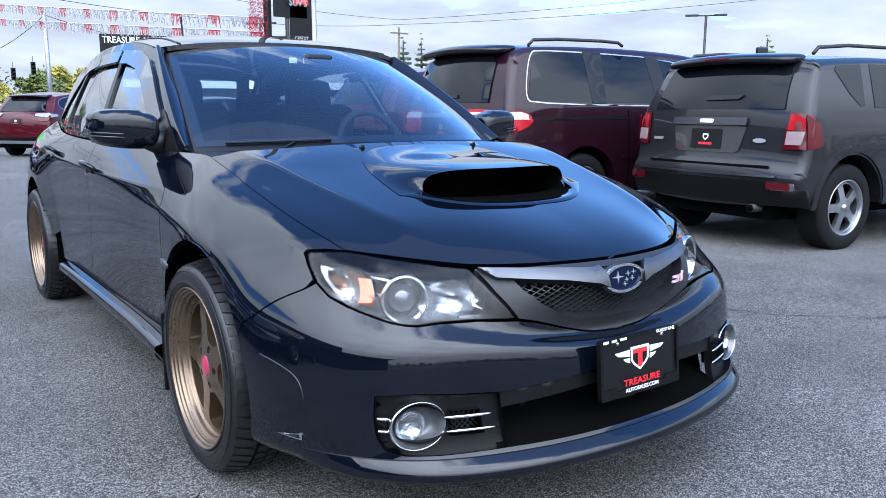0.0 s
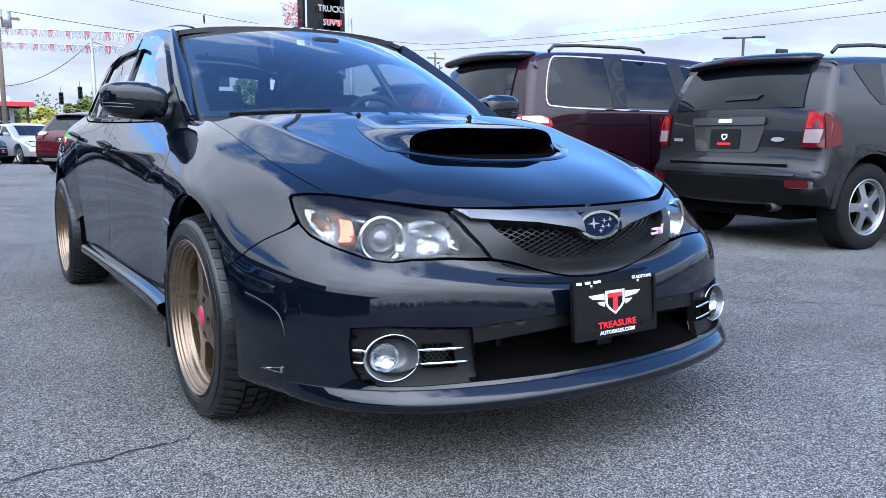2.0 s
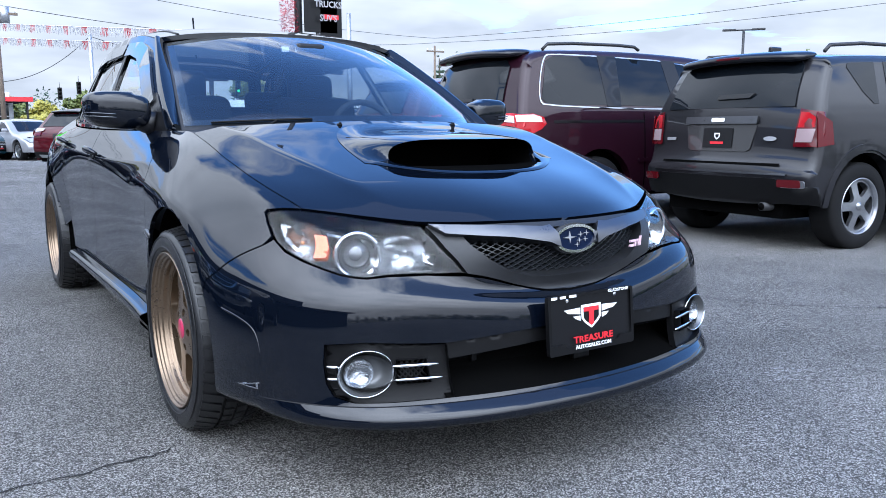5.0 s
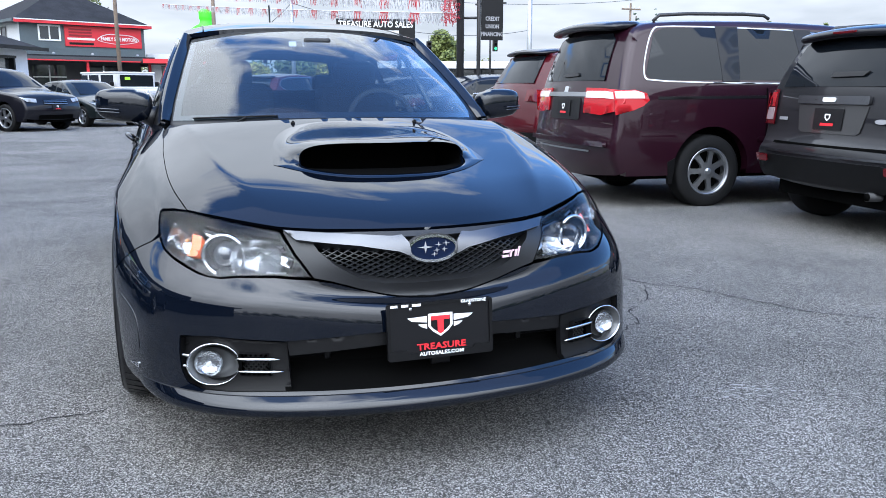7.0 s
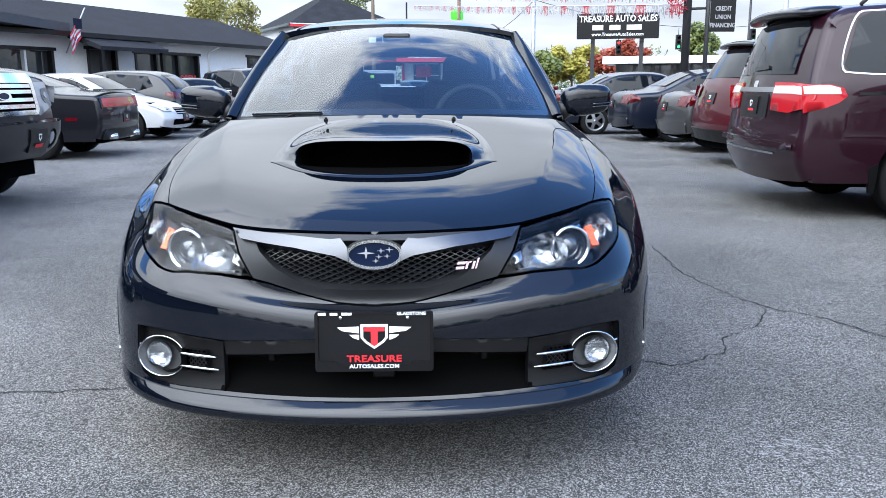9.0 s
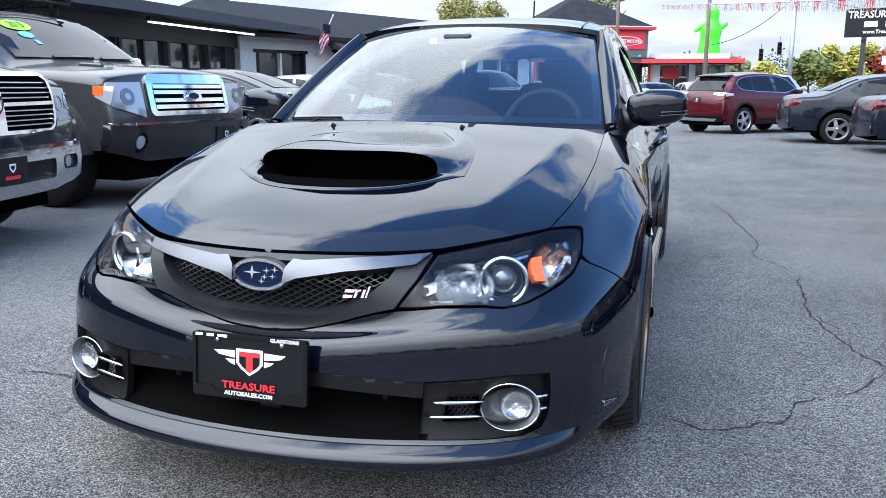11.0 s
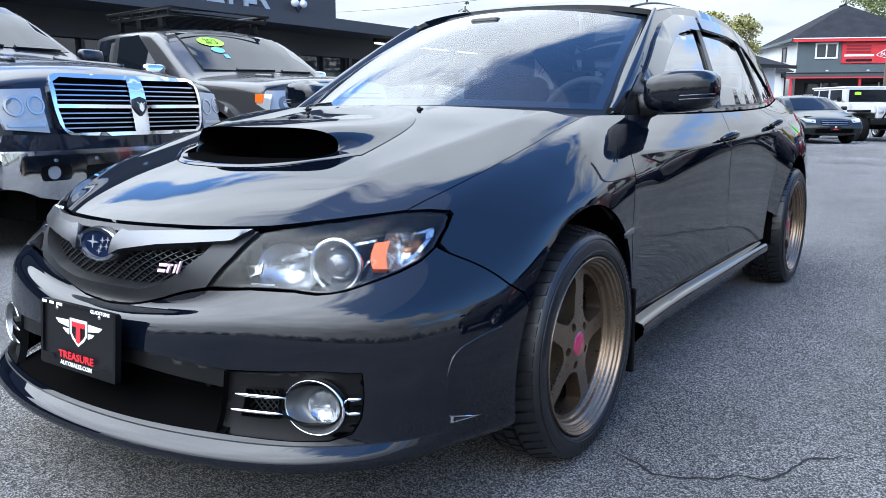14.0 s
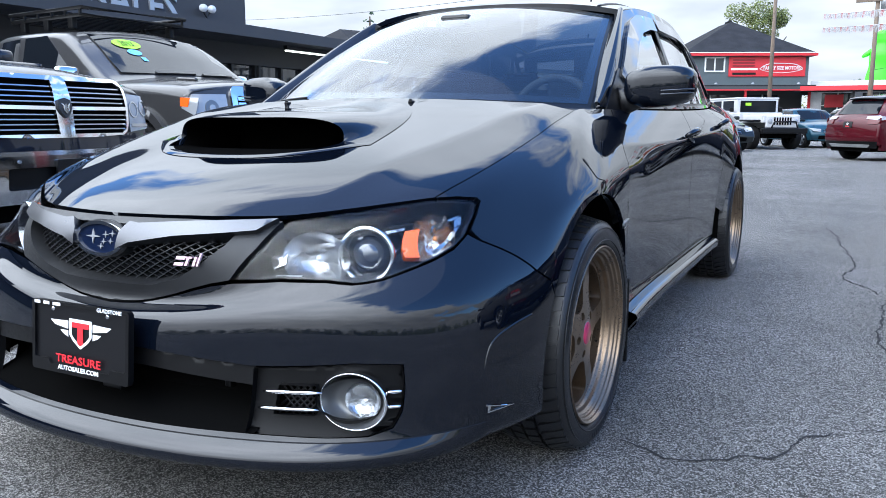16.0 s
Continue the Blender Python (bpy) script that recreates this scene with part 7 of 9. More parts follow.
        for q in mirrored([(.60, 1.09), (.93, 1.085), (.96, .98), (.93, .89), (.80, .85), (.60, .79)]):
            hl = part("headlight", panel_mesh(q, b.end(True), .06, (), .02, .012), M['lens_white'], v, "clear headlight with amber corner")
            c = q.mean(0)
            part("lamp_bowl", panel_mesh(np.array(oval(.07, .07, 20)) + c + (-.03 * np.sign(c[0]), .02), b.end(True), .05, (), .01, .02), M['fog_grey'], hl)
            part("lamp_bulb", panel_mesh(np.array(oval(.03, .03, 16)) + c + (-.03 * np.sign(c[0]), .02), b.end(True), .05, (), .01, .026), M['lens_white'], hl)
        on_side(v, b, "headlight_wrap", [(.04, 1.055), (.20, 1.06), (.24, .97), (.08, .90)], M['lens_white'], .006, .008, .08)
        on_side(v, b, "amber_wrap", [(.14, 1.055), (.25, 1.06), (.25, .985), (.16, .98)], M['amber'], .010, .008, .08)
        on_end(v, b, True, "chrome_bumper", [(-.98, .735), (.98, .735), (.98, .56), (.60, .46), (-.60, .46), (-.98, .56)], M['jeep_grey'], .07, .09, .07, [np.array(oval(.07, .07, 20)) + (.72, .60), np.array(oval(.07, .07, 20)) - (.72, -.60)])
        on_end(v, b, True, "bumper_brim", rect(-.97, .97, .73, .752), M['chrome'], .078, .03)
        for x in (-.72, .72):
            on_end(v, b, True, "fog_pocket", np.array(oval(.072, .072, 20)) + (x, .60), M['black'], .045, 0)
            on_end(v, b, True, "fog_lamp", np.array(oval(.045, .045, 20)) + (x, .60), M['lens_white'], .06, .01)
        plate_on(v, b, True, .42, .60, .31, .16, .085)
        on_side(v, b, "arch_flare", [(.88 + .50 * math.cos(a), .43 + .50 * math.sin(a)) for a in np.linspace(.1, math.pi - .1, 20)] + [(.88 + .58 * math.cos(a), .43 + .58 * math.sin(a)) for a in np.linspace(math.pi - .1, .1, 20)], paint_m, .045, .06, .08)
        ztop = 1.26
    dz = 0 if style == 'ram' else -.125
    on_end(v, b, True, "windscreen", [(-.76, 1.44 + dz), (.76, 1.44 + dz), (.66, 1.84 + dz), (-.66, 1.84 + dz)], M['glass_dark'], .006, .006)
    for x in (-.40, .18):
        on_end(v, b, True, "wiper", [(x, 1.435 + dz), (x + .48, 1.445 + dz), (x + .48, 1.46 + dz), (x, 1.455 + dz)], M['trim'], .02, .015)
    on_side(v, b, "side_window", [(1.85, 1.42 + dz), (2.80, 1.41 + dz), (2.82, 1.82 + dz), (2.42, 1.83 + dz)], M['glass_dark'])
    ye = 3.75 if style == 'ram' else 3.32
    on_side(v, b, "side_window", [(2.90, 1.41 + dz), (ye, 1.41 + dz), (ye - .07, 1.80 + dz), (2.92, 1.82 + dz)], M['glass_dark'])
    mirrors(v, b, 1.75, 1.42 + dz, paint_m if style == 'ram' else M['chrome'], (.12, .06, .075))
    # crease of the hood
    for s in (1, -1):
        pts = b.end(True)(np.stack([np.full(14, s * .46), np.linspace(1.285 + dz * .4, 1.375 + dz, 14)], 1), .006)
        part("hood_crease", tube(pts, .018, 6), paint_m, v)
    return v, b


def window_sticker(v, b, x, z):
    on_end(v, b, True, "year_sticker", np.array(oval(.15, .05, 28)) + (x, z), M['lime'], .012, 0, .05)
    me = text_mesh("2013", .075, .0006)
    co = np.array([q.co[:] for q in me.vertices])
    fl = np.stack([co[:, 0] + x, co[:, 1] + z], 1)
    p3 = b.end(True)(fl, .016)
    for q, p in zip(me.vertices, p3):
        q.co = p
    part("sticker_text", me, M['sign_black'], v)
    on_end(v, b, True, "blue_sticker", np.array(oval(.075, .032, 20)) + (x - .01, z - .09), M['blue_sticker'], .012, 0, .05)
    on_end(v, b, True, "small_sticker", rect(x + .0, x + .05, z - .18, z - .14), M['blue_sticker'], .012, 0)


def roof_rack(v):
    a, c = 2.15, 3.45
    rk = part("roof_rack", tube([(s * .64, y, 1.915) for s, y in ((1, a), (1, c), (-1, c), (-1, a))], .022, 8, True), M['black'], v, "black steel roof rack")
    part("rack_hoop", tube([(s * .66, y, 1.985) for s, y in ((1, a - .04), (1, c + .02), (-1, c + .02), (-1, a - .04))], .020, 8, True), M['black'], rk)
    for y in np.linspace(a + .06, c - .06, 11):
        part("rack_bar", box(1.28, .060, .026, (0, float(y), 1.925), .006), M['black'], rk)
    for s in (1, -1):
        for y in np.linspace(a, c, 6):
            part("rack_post", box(.026, .026, .075, (s * .65, float(y), 1.95), .006), M['black'], rk)
        for y in (a + .2, .5 * (a + c), c - .2):
            part("rack_foot", box(.06, .09, .13, (s * .62, y, 1.855), .012), M['black'], rk)


# -- generic sedan, hatch and suv for the rows further off --
def small_car(name, label, category, m, paint_m, kind, glass=None, tail=True, front=True, rim=None):
    if kind == 'sedan':
        prof = [(.08, .24), (0, .42), (.05, .62), (.25, .76), (.95, .92), (1.15, .95), (1.9, 1.36), (2.3, 1.43), (3.0, 1.42), (3.4, 1.36), (4.0, 1.06), (4.2, 1.02), (4.62, .99), (4.72, .86), (4.76, .5), (4.68, .28)]
        W, belt, ax, R = 1.82, .93, (.92, 3.68), .325
        wins = ([(1.50, .98), (2.38, .97), (2.40, 1.32), (2.12, 1.30)], [(2.46, .97), (3.30, .98), (3.52, 1.08), (3.25, 1.29), (2.48, 1.33)])
        ws_, rw = [(-.66, .98), (.66, .98), (.56, 1.32), (-.56, 1.32)], [(-.62, 1.09), (.62, 1.09), (.54, 1.32), (-.54, 1.32)]
        tz = .88
    elif kind == 'hatch':
        prof = [(.08, .26), (0, .45), (.05, .68), (.28, .84), (1.0, .98), (1.15, 1.02), (1.8, 1.46), (2.2, 1.54), (3.0, 1.54), (3.7, 1.49), (4.05, 1.20), (4.15, 1.0), (4.2, .7), (4.2, .45), (4.12, .28)]
        W, belt, ax, R = 1.80, .98, (.86, 3.45), .33
        wins = ([(1.42, 1.02), (2.30, 1.02), (2.32, 1.44), (1.98, 1.42)], [(2.38, 1.02), (3.20, 1.04), (3.55, 1.14), (3.40, 1.38), (2.40, 1.45)])
        ws_, rw = [(-.66, 1.05), (.66, 1.05), (.57, 1.43), (-.57, 1.43)], [(-.60, 1.10), (.60, 1.10), (.52, 1.42), (-.52, 1.42)]
        tz = .98
    elif kind == 'mini':
        prof = [(.08, .24), (0, .42), (.05, .66), (.22, .82), (.85, .95), (1.0, .98), (1.42, 1.34), (1.75, 1.41), (2.8, 1.40), (3.4, 1.36), (3.6, 1.1), (3.7, .8), (3.72, .45), (3.65, .26)]
        W, belt, ax, R = 1.70, .94, (.72, 3.2), .31
        wins = ([(1.25, .98), (2.1, .98), (2.1, 1.32), (1.55, 1.31)], [(2.16, .98), (3.3, 1.0), (3.25, 1.31), (2.18, 1.33)])
        ws_, rw = [(-.62, 1.0), (.62, 1.0), (.55, 1.31), (-.55, 1.31)], [(-.55, 1.08), (.55, 1.08), (.5, 1.32), (-.5, 1.32)]
        tz = .85
    elif kind == 'crossover':
        prof = [(.08, .30), (0, .52), (.05, .80), (.22, .98), (1.05, 1.10), (1.22, 1.13), (1.95, 1.60), (2.3, 1.68), (3.3, 1.69), (3.95, 1.63), (4.12, 1.57), (4.40, 1.24), (4.58, 1.10), (4.66, .98), (4.69, .72), (4.70, .52), (4.6, .34)]
        W, belt, ax, R = 1.92, 1.06, (.92, 3.72), .375
        wins = ([(1.52, 1.12), (2.42, 1.12), (2.44, 1.56), (2.12, 1.55)], [(2.50, 1.12), (3.36, 1.14), (3.36, 1.56), (2.52, 1.58)], [(3.44, 1.15), (3.72, 1.18), (4.02, 1.32), (3.88, 1.47), (3.44, 1.55)])
        ws_, rw = [(-.68, 1.16), (.68, 1.16), (.58, 1.56), (-.58, 1.56)], [(-.68, 1.17), (.68, 1.17), (.57, 1.50), (-.57, 1.50)]
        tz = 1.05
    else:   # suv
        prof = [(.08, .30), (0, .52), (.05, .82), (.22, 1.02), (1.05, 1.12), (1.22, 1.15), (1.95, 1.64), (2.3, 1.72), (3.4, 1.73), (4.2, 1.66), (4.32, 1.58), (4.55, 1.18), (4.62, 1.0), (4.68, .72), (4.70, .5), (4.6, .34)]
        W, belt, ax, R = 1.90, 1.08, (.92, 3.72), .37
        wins = ([(1.52, 1.14), (2.42, 1.13), (2.44, 1.58), (2.12, 1.57)], [(2.50, 1.13), (3.38, 1.14), (3.38, 1.58), (2.52, 1.60)], [(3.46, 1.15), (4.05, 1.17), (4.12, 1.24), (3.92, 1.53), (3.46, 1.58)])
        ws_, rw = [(-.68, 1.18), (.68, 1.18), (.58, 1.60), (-.58, 1.60)], [(-.64, 1.18), (.64, 1.18), (.56, 1.55), (-.56, 1.55)]
        tz = 1.05
    b = Body(prof, W, belt, .34, .13, .09, .7, .6, .11, .05, .08)
    v = vehicle(name, label, category, m, b, paint_m, ax, R, R - .105, rim or M['alloy'], 5, .28)
    g = glass or M['glass_dark']
    for w in wins:
        on_side(v, b, "side_window", w, g)
    on_end(v, b, True, "windscreen", ws_, g, .005)
    on_end(v, b, False, "rear_window", rw, g, .005)
    hw = W / 2
    if front:
        z0 = tz - .28
        for q in mirrored([(hw - .38, z0), (hw - .14, z0 + .02), (hw - .05, z0 + .13), (hw - .40, z0 + .09)]):
            part("headlight", panel_mesh(q, b.end(True), .08, (), .01, .01), M['lens_white'], v)
        # grille and lower intake are flat sheets, shade of an opening in their colour
        on_end(v, b, True, "grille", rect(-.38, .38, z0 - .06, z0 + .08, .03), M['deep'], .006, 0)
        for k in range(3):
            on_end(v, b, True, "grille_bar", rect(-.37, .37, z0 - .04 + .045 * k, z0 - .028 + .045 * k), M['satin'], .014, .01)
        on_end(v, b, True, "lower_intake", rect(-.55, .55, .32, .44, .03), M['deep'], .006, 0)
        plate_on(v, b, True, 0, z0 - .13, .30, .15, .02)
    if tail:
        for q in mirrored([(hw - .36, tz - .12), (hw - .10, tz - .13), (hw - .04, tz), (hw - .12, tz + .05), (hw - .38, tz + .02)]):
            part("tail_lamp", panel_mesh(q, b.end(False), .07, (), .01, .01, flip=True), M['taillight'], v)
        on_side(v, b, "tail_lamp_wrap", [(b.L - .36, tz - .06), (b.L - .16, tz - .12), (b.L - .18, tz + .03), (b.L - .36, tz + .02)], M['taillight'], .006, .006)
        plate_on(v, b, False, 0, tz - .14, .30, .15, .012)
        on_end(v, b, False, "bumper_cover", [(-hw + .1, .34), (hw - .1, .34), (hw - .08, .50), (-hw + .08, .50)], M['black'] if kind in ('suv', 'hatch', 'crossover') else paint_m, .01, .02)
    if kind == 'crossover':
        spoiler(v, [(3.90, 1.635), (4.06, 1.63), (4.24, 1.60), (4.27, 1.565), (4.22, 1.545), (4.08, 1.56), (3.94, 1.60)], .60, M['black_car'])
        on_end(v, b, False, "lamp_clear", [(hw - .44, tz + .0), (hw - .14, tz - .03), (hw - .05, tz + .02), (hw - .14, tz + .075), (hw - .46, tz + .06)], M['silver_car'], .016, .008, .06, both=True)
        on_side(v, b, "lamp_clear_wrap", [(b.L - .50, tz + .0), (b.L - .22, tz - .03), (b.L - .24, tz + .07), (b.L - .48, tz + .05)], M['silver_car'], .010, .006)
        on_end(v, b, False, "bumper_skid", [(-.62, .36), (.62, .36), (.70, .43), (-.70, .43)], M['steel'], .022, .02)
        on_side(v, b, "sill_cladding", rect(1.35, 3.28, .30, .44, .02), M['black'], .006, .01)
        on_side(v, b, "arch_cladding", [(3.72 + .44 * math.cos(a), R + .44 * math.sin(a)) for a in np.linspace(0, math.pi, 18)] + [(3.72 + .50 * math.cos(a), R + .50 * math.sin(a)) for a in np.linspace(math.pi, 0, 18)], M['black'], .010, .02, .08)
        tr = chaikin([(1.50, 1.10), (3.72, 1.15), (4.07, 1.31), (3.90, 1.50), (3.36, 1.58), (2.10, 1.58)], 1)
        on_side(v, b, "window_divider", tr, M['black_car'], .002, .002, .1)
        on_side(v, b, "window_trim", tr, M['satin'], .006, .006, .1, [tr.mean(0) + (tr - tr.mean(0)) * (.985, .93)])
    if kind == 'suv':
        spoiler(v, [(4.08, 1.675), (4.24, 1.67), (4.40, 1.645), (4.43, 1.61), (4.38, 1.59), (4.26, 1.60), (4.12, 1.64)], .60, M['black_car'])
    mirrors(v, b, wins[0][0][0] + .12, belt + .09, paint_m, (.09, .05, .06))
    return v, b


minivan()
compact_suv()
ram, ram_b = pickup("pickup_truck", "dark navy pickup truck with chrome cross grille and bumper", front_pose(-3.22, 2.39, 7.5), M['navy_car'], 'ram')
ford, ford_b = pickup("pickup_truck", "grey lifted pickup truck with roof rack and window sticker", front_pose(-3.60, 5.08, -5.3) @ Matrix.Diagonal((1, 1, 1.035, 1)), M['grey_car'], 'ford')
roof_rack(ford)
window_sticker(ford, ford_b, -.38, 1.62)

# ---- the rows of parked cars further off ----
small_car("suv", "dark red suv with grey bumper, parked tail out", "suv", rear_pose(3.90, 8.78, 1.5, 4.70), M['red_car'], 'suv')
small_car("sedan", "old silver sedan parked tail out", "sedan", rear_pose(4.13, 11.56, -0.0, 4.76), M['grey_car'], 'sedan')
small_car("sedan", "navy blue sedan parked tail out", "sedan", rear_pose(3.86, 14.29, 0.3, 4.76), M['navy_car'], 'sedan')
small_car("sedan", "dark navy sedan parked tail out", "sedan", rear_pose(2.86, 17.05, 0.4, 4.76), M['navy_car'], 'sedan')
small_car("suv", "ruby red suv standing by the far row", "suv", rear_pose(1.20, 19.68, 44.0, 4.14) @ Matrix.Diagonal((.88, .88, .92, 1)), M['red_car'], 'crossover')
small_car("hatchback", "teal blue small suv with white roof", "hatchback", front_pose(0.72, 29.6, -55.0), M['blue_car'], 'mini')
small_car("sedan", "dark green sedan facing the lot", "sedan", front_pose(-1.95, 24.1, -56.0), M['green_car'], 'sedan')
small_car("hatchback", "black small hatchback with white stripes", "hatchback", front_pose(-5.62, 20.17, -50.7), M['black_car'], 'mini')
small_car("suv", "black suv with chrome grille", "suv", front_pose(-3.54, 21.94, -43.2), M['black_car'], 'suv')
small_car("hatchback", "grey crossover parked tail out", "hatchback", rear_pose(-5.81, 18.26, 179.1, 4.2), M['grey_car'], 'hatch')
small_car("sedan", "white sedan parked nose out", "sedan", front_pose(-5.18, 15.65, -4.8), M['white_car'], 'sedan')
small_car("sedan", "silver sedan in the street row", "sedan", front_pose(2.25, 28.33, -72.4), M['silver_car'], 'sedan')
small_car("suv", "silver suv in the street row", "suv", front_pose(4.49, 29.32, -77.5), M['silver_car'], 'suv')


def coupe():
    L = 5.0
    b = Body([(.08, .26), (0, .48), (.03, .74), (.2, .86), (1.3, .97), (1.5, 1.0), (2.25, 1.38), (2.6, 1.44), (3.1, 1.43), (3.6, 1.33), (4.25, 1.08), (4.45, 1.05), (4.92, 1.03), (4.97, .98), (5.0, .80), (5.0, .45), (4.92, .28)], 1.92, .98, .40, .08, .05, .7, .6, .07, .05, .07)
    v = vehicle("coupe", "black muscle coupe with wide tail lamp, parked tail out", "coupe", rear_pose(-4.82, 11.18, 182.7, L), b, M['black_car'], (.98, 3.92), .36, .25, M['alloy'], 5, .28)
    on_side(v, b, "side_window", [(1.85, 1.02), (3.0, 1.02), (3.2, 1.10), (2.95, 1.33), (2.45, 1.34)], M['glass_dark'])
    on_end(v, b, False, "rear_window", [(-.60, 1.11), (.60, 1.11), (.50, 1.36), (-.50, 1.36)], M['glass_dark'])
    on_end(v, b, True, "windscreen", [(-.66, 1.04), (.66, 1.04), (.56, 1.34), (-.56, 1.34)], M['glass_dark'])
    on_end(v, b, False, "tail_lamp", rect(-.84, .84, .80, .94, .03), M['tail_bright'], .008, .01, .1, label="full-width red tail lamp")
    on_end(v, b, False, "lamp_band", rect(-.78, .78, .862, .876), M['tail_bright'], .014, .005)
    on_end(v, b, False, "lamp_frame", rect(-.88, .88, .775, .965, .03), M['black_car'], .006, .008, .1, [rect(-.845, .845, .795, .945, .03)])
    on_end(v, b, False, "lower_valance", rect(-.80, .80, .30, .46, .04), M['black'], .008, .02)
    plate_on(v, b, False, 0, .62, .30, .15, .012)
    part("spoiler", box(1.55, .14, .03, (0, 4.85, 1.065), .012), M['black_car'], v)
    for s in (1, -1):
        part("exhaust_tip", tube([(s * .55, 4.8, .34), (s * .55, 5.02, .34)], .045, 12), M['chrome'], v)
    on_side(v, b, "side_marker", rect(4.40, 4.58, .60, .65, .01), M['taillight'], .006, .006)
    on_side(v, b, "fender_sticker", np.array(oval(.13, .13, 24)) + (3.62, 1.0), M['blue_sticker'], .004, 0, .08)
    on_side(v, b, "fender_sticker", np.array(oval(.065, .065, 24)) + (3.62, 1.0), M['white'], .008, 0, .08)
    mirrors(v, b, 2.0, 1.05, M['black_car'], (.09, .05, .06))


coupe()


def offroader():
    v = thing("offroad_car", "white boxy four-door offroad car with white hard top", "suv", front_pose(-.72, 27.2, -53.0) @ Matrix.Diagonal((.95, .95, .93, 1)), "parked vehicles")
    W = 1.72
    part("body", join(box(W, 2.55, .62, (0, 2.75, 1.0), .05), box(1.42, 1.35, .30, (0, .85, 1.08), .05), box(1.2, .12, .42, (0, .18, .98), .03)), M['white_car'], v)
    part("cab", box(W - .08, 2.25, .52, (0, 2.85, 1.55), .06), M['white_car'], v)
    part("hard_top", box(W - .04, 2.3, .07, (0, 2.87, 1.83), .03), M['white_car'], v)
    part("windscreen", box(1.40, .02, .42, (0, 1.71, 1.54), .01, 2, None), M['glass_dark'], v)
    for s in (1, -1):
        part("fender", box(.34, .95, .07, (s * .83, .78, 1.02), .03), M['black'], v)
        part("fender", box(.30, .95, .07, (s * .83, 3.72, 1.0), .03), M['black'], v)
        for y0, y1 in ((1.95, 2.70), (2.85, 3.45), (3.55, 3.95)):
            part("side_window", box(.02, y1 - y0, .36, (s * (W / 2 - .035), (y0 + y1) / 2, 1.57), .006), M['glass_dark'], v)
        lathe_part("headlight", [(.0001, .02), (.07, .012), (.09, 0)], pose(s * .48, .11, 1.0, 90), M['lens_white'], v, 20)
        part("wing_mirror", box(.16, .08, .16, (s * (W / 2 + .10), 1.85, 1.42), .03), M['black'], v)
        for y in (.78, 3.72):
            simple_wheel(v, .93, y, .43, .22, M['dark_steel'], 6, .28, s)
    for k in range(7):
        # slots are solid bars, coloured near-black as shaded gaps
        part("grille_slot", box(.055, .03, .26, (-.30 + .10 * k, .115, 1.0), .01), M['deep'], v)
    part("front_bumper", box(1.70, .22, .20, (0, .02, .66), .04), M['black'], v)
    part("bull_bar", tube([(-.5, -.02, .75), (-.4, -.04, .98), (.4, -.04, .98), (.5, -.02, .75)], .03, 8), M['black'], v)
    part("year_sticker", box(.22, .006, .10, (-.40, 1.695, 1.62), .002), M['lime'], v)
    # plain block, coloured near-black for the shade beneath the car
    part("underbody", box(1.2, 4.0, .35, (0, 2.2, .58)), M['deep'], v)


offroader()

# ---- buildings, signs, poles, trees ----
def wall_box(name, x0, x1, y0, y1, z0, z1, material, parent, bevel=0.0, label=""):
    return part(name, box(x1 - x0, y1 - y0, z1 - z0, ((x0 + x1) / 2, (y0 + y1) / 2, (z0 + z1) / 2), bevel), material, parent, label)


M['building_glass'] = mat("shop_glass", (0.03, 0.035, 0.04), 0.03, spec=0.8)
M['tube_light'] = mat("fluorescent_tube", (0.9, 0.95, 0.9), 0.4, emit=(0.9, 1.0, 0.92), emit_s=4.0)


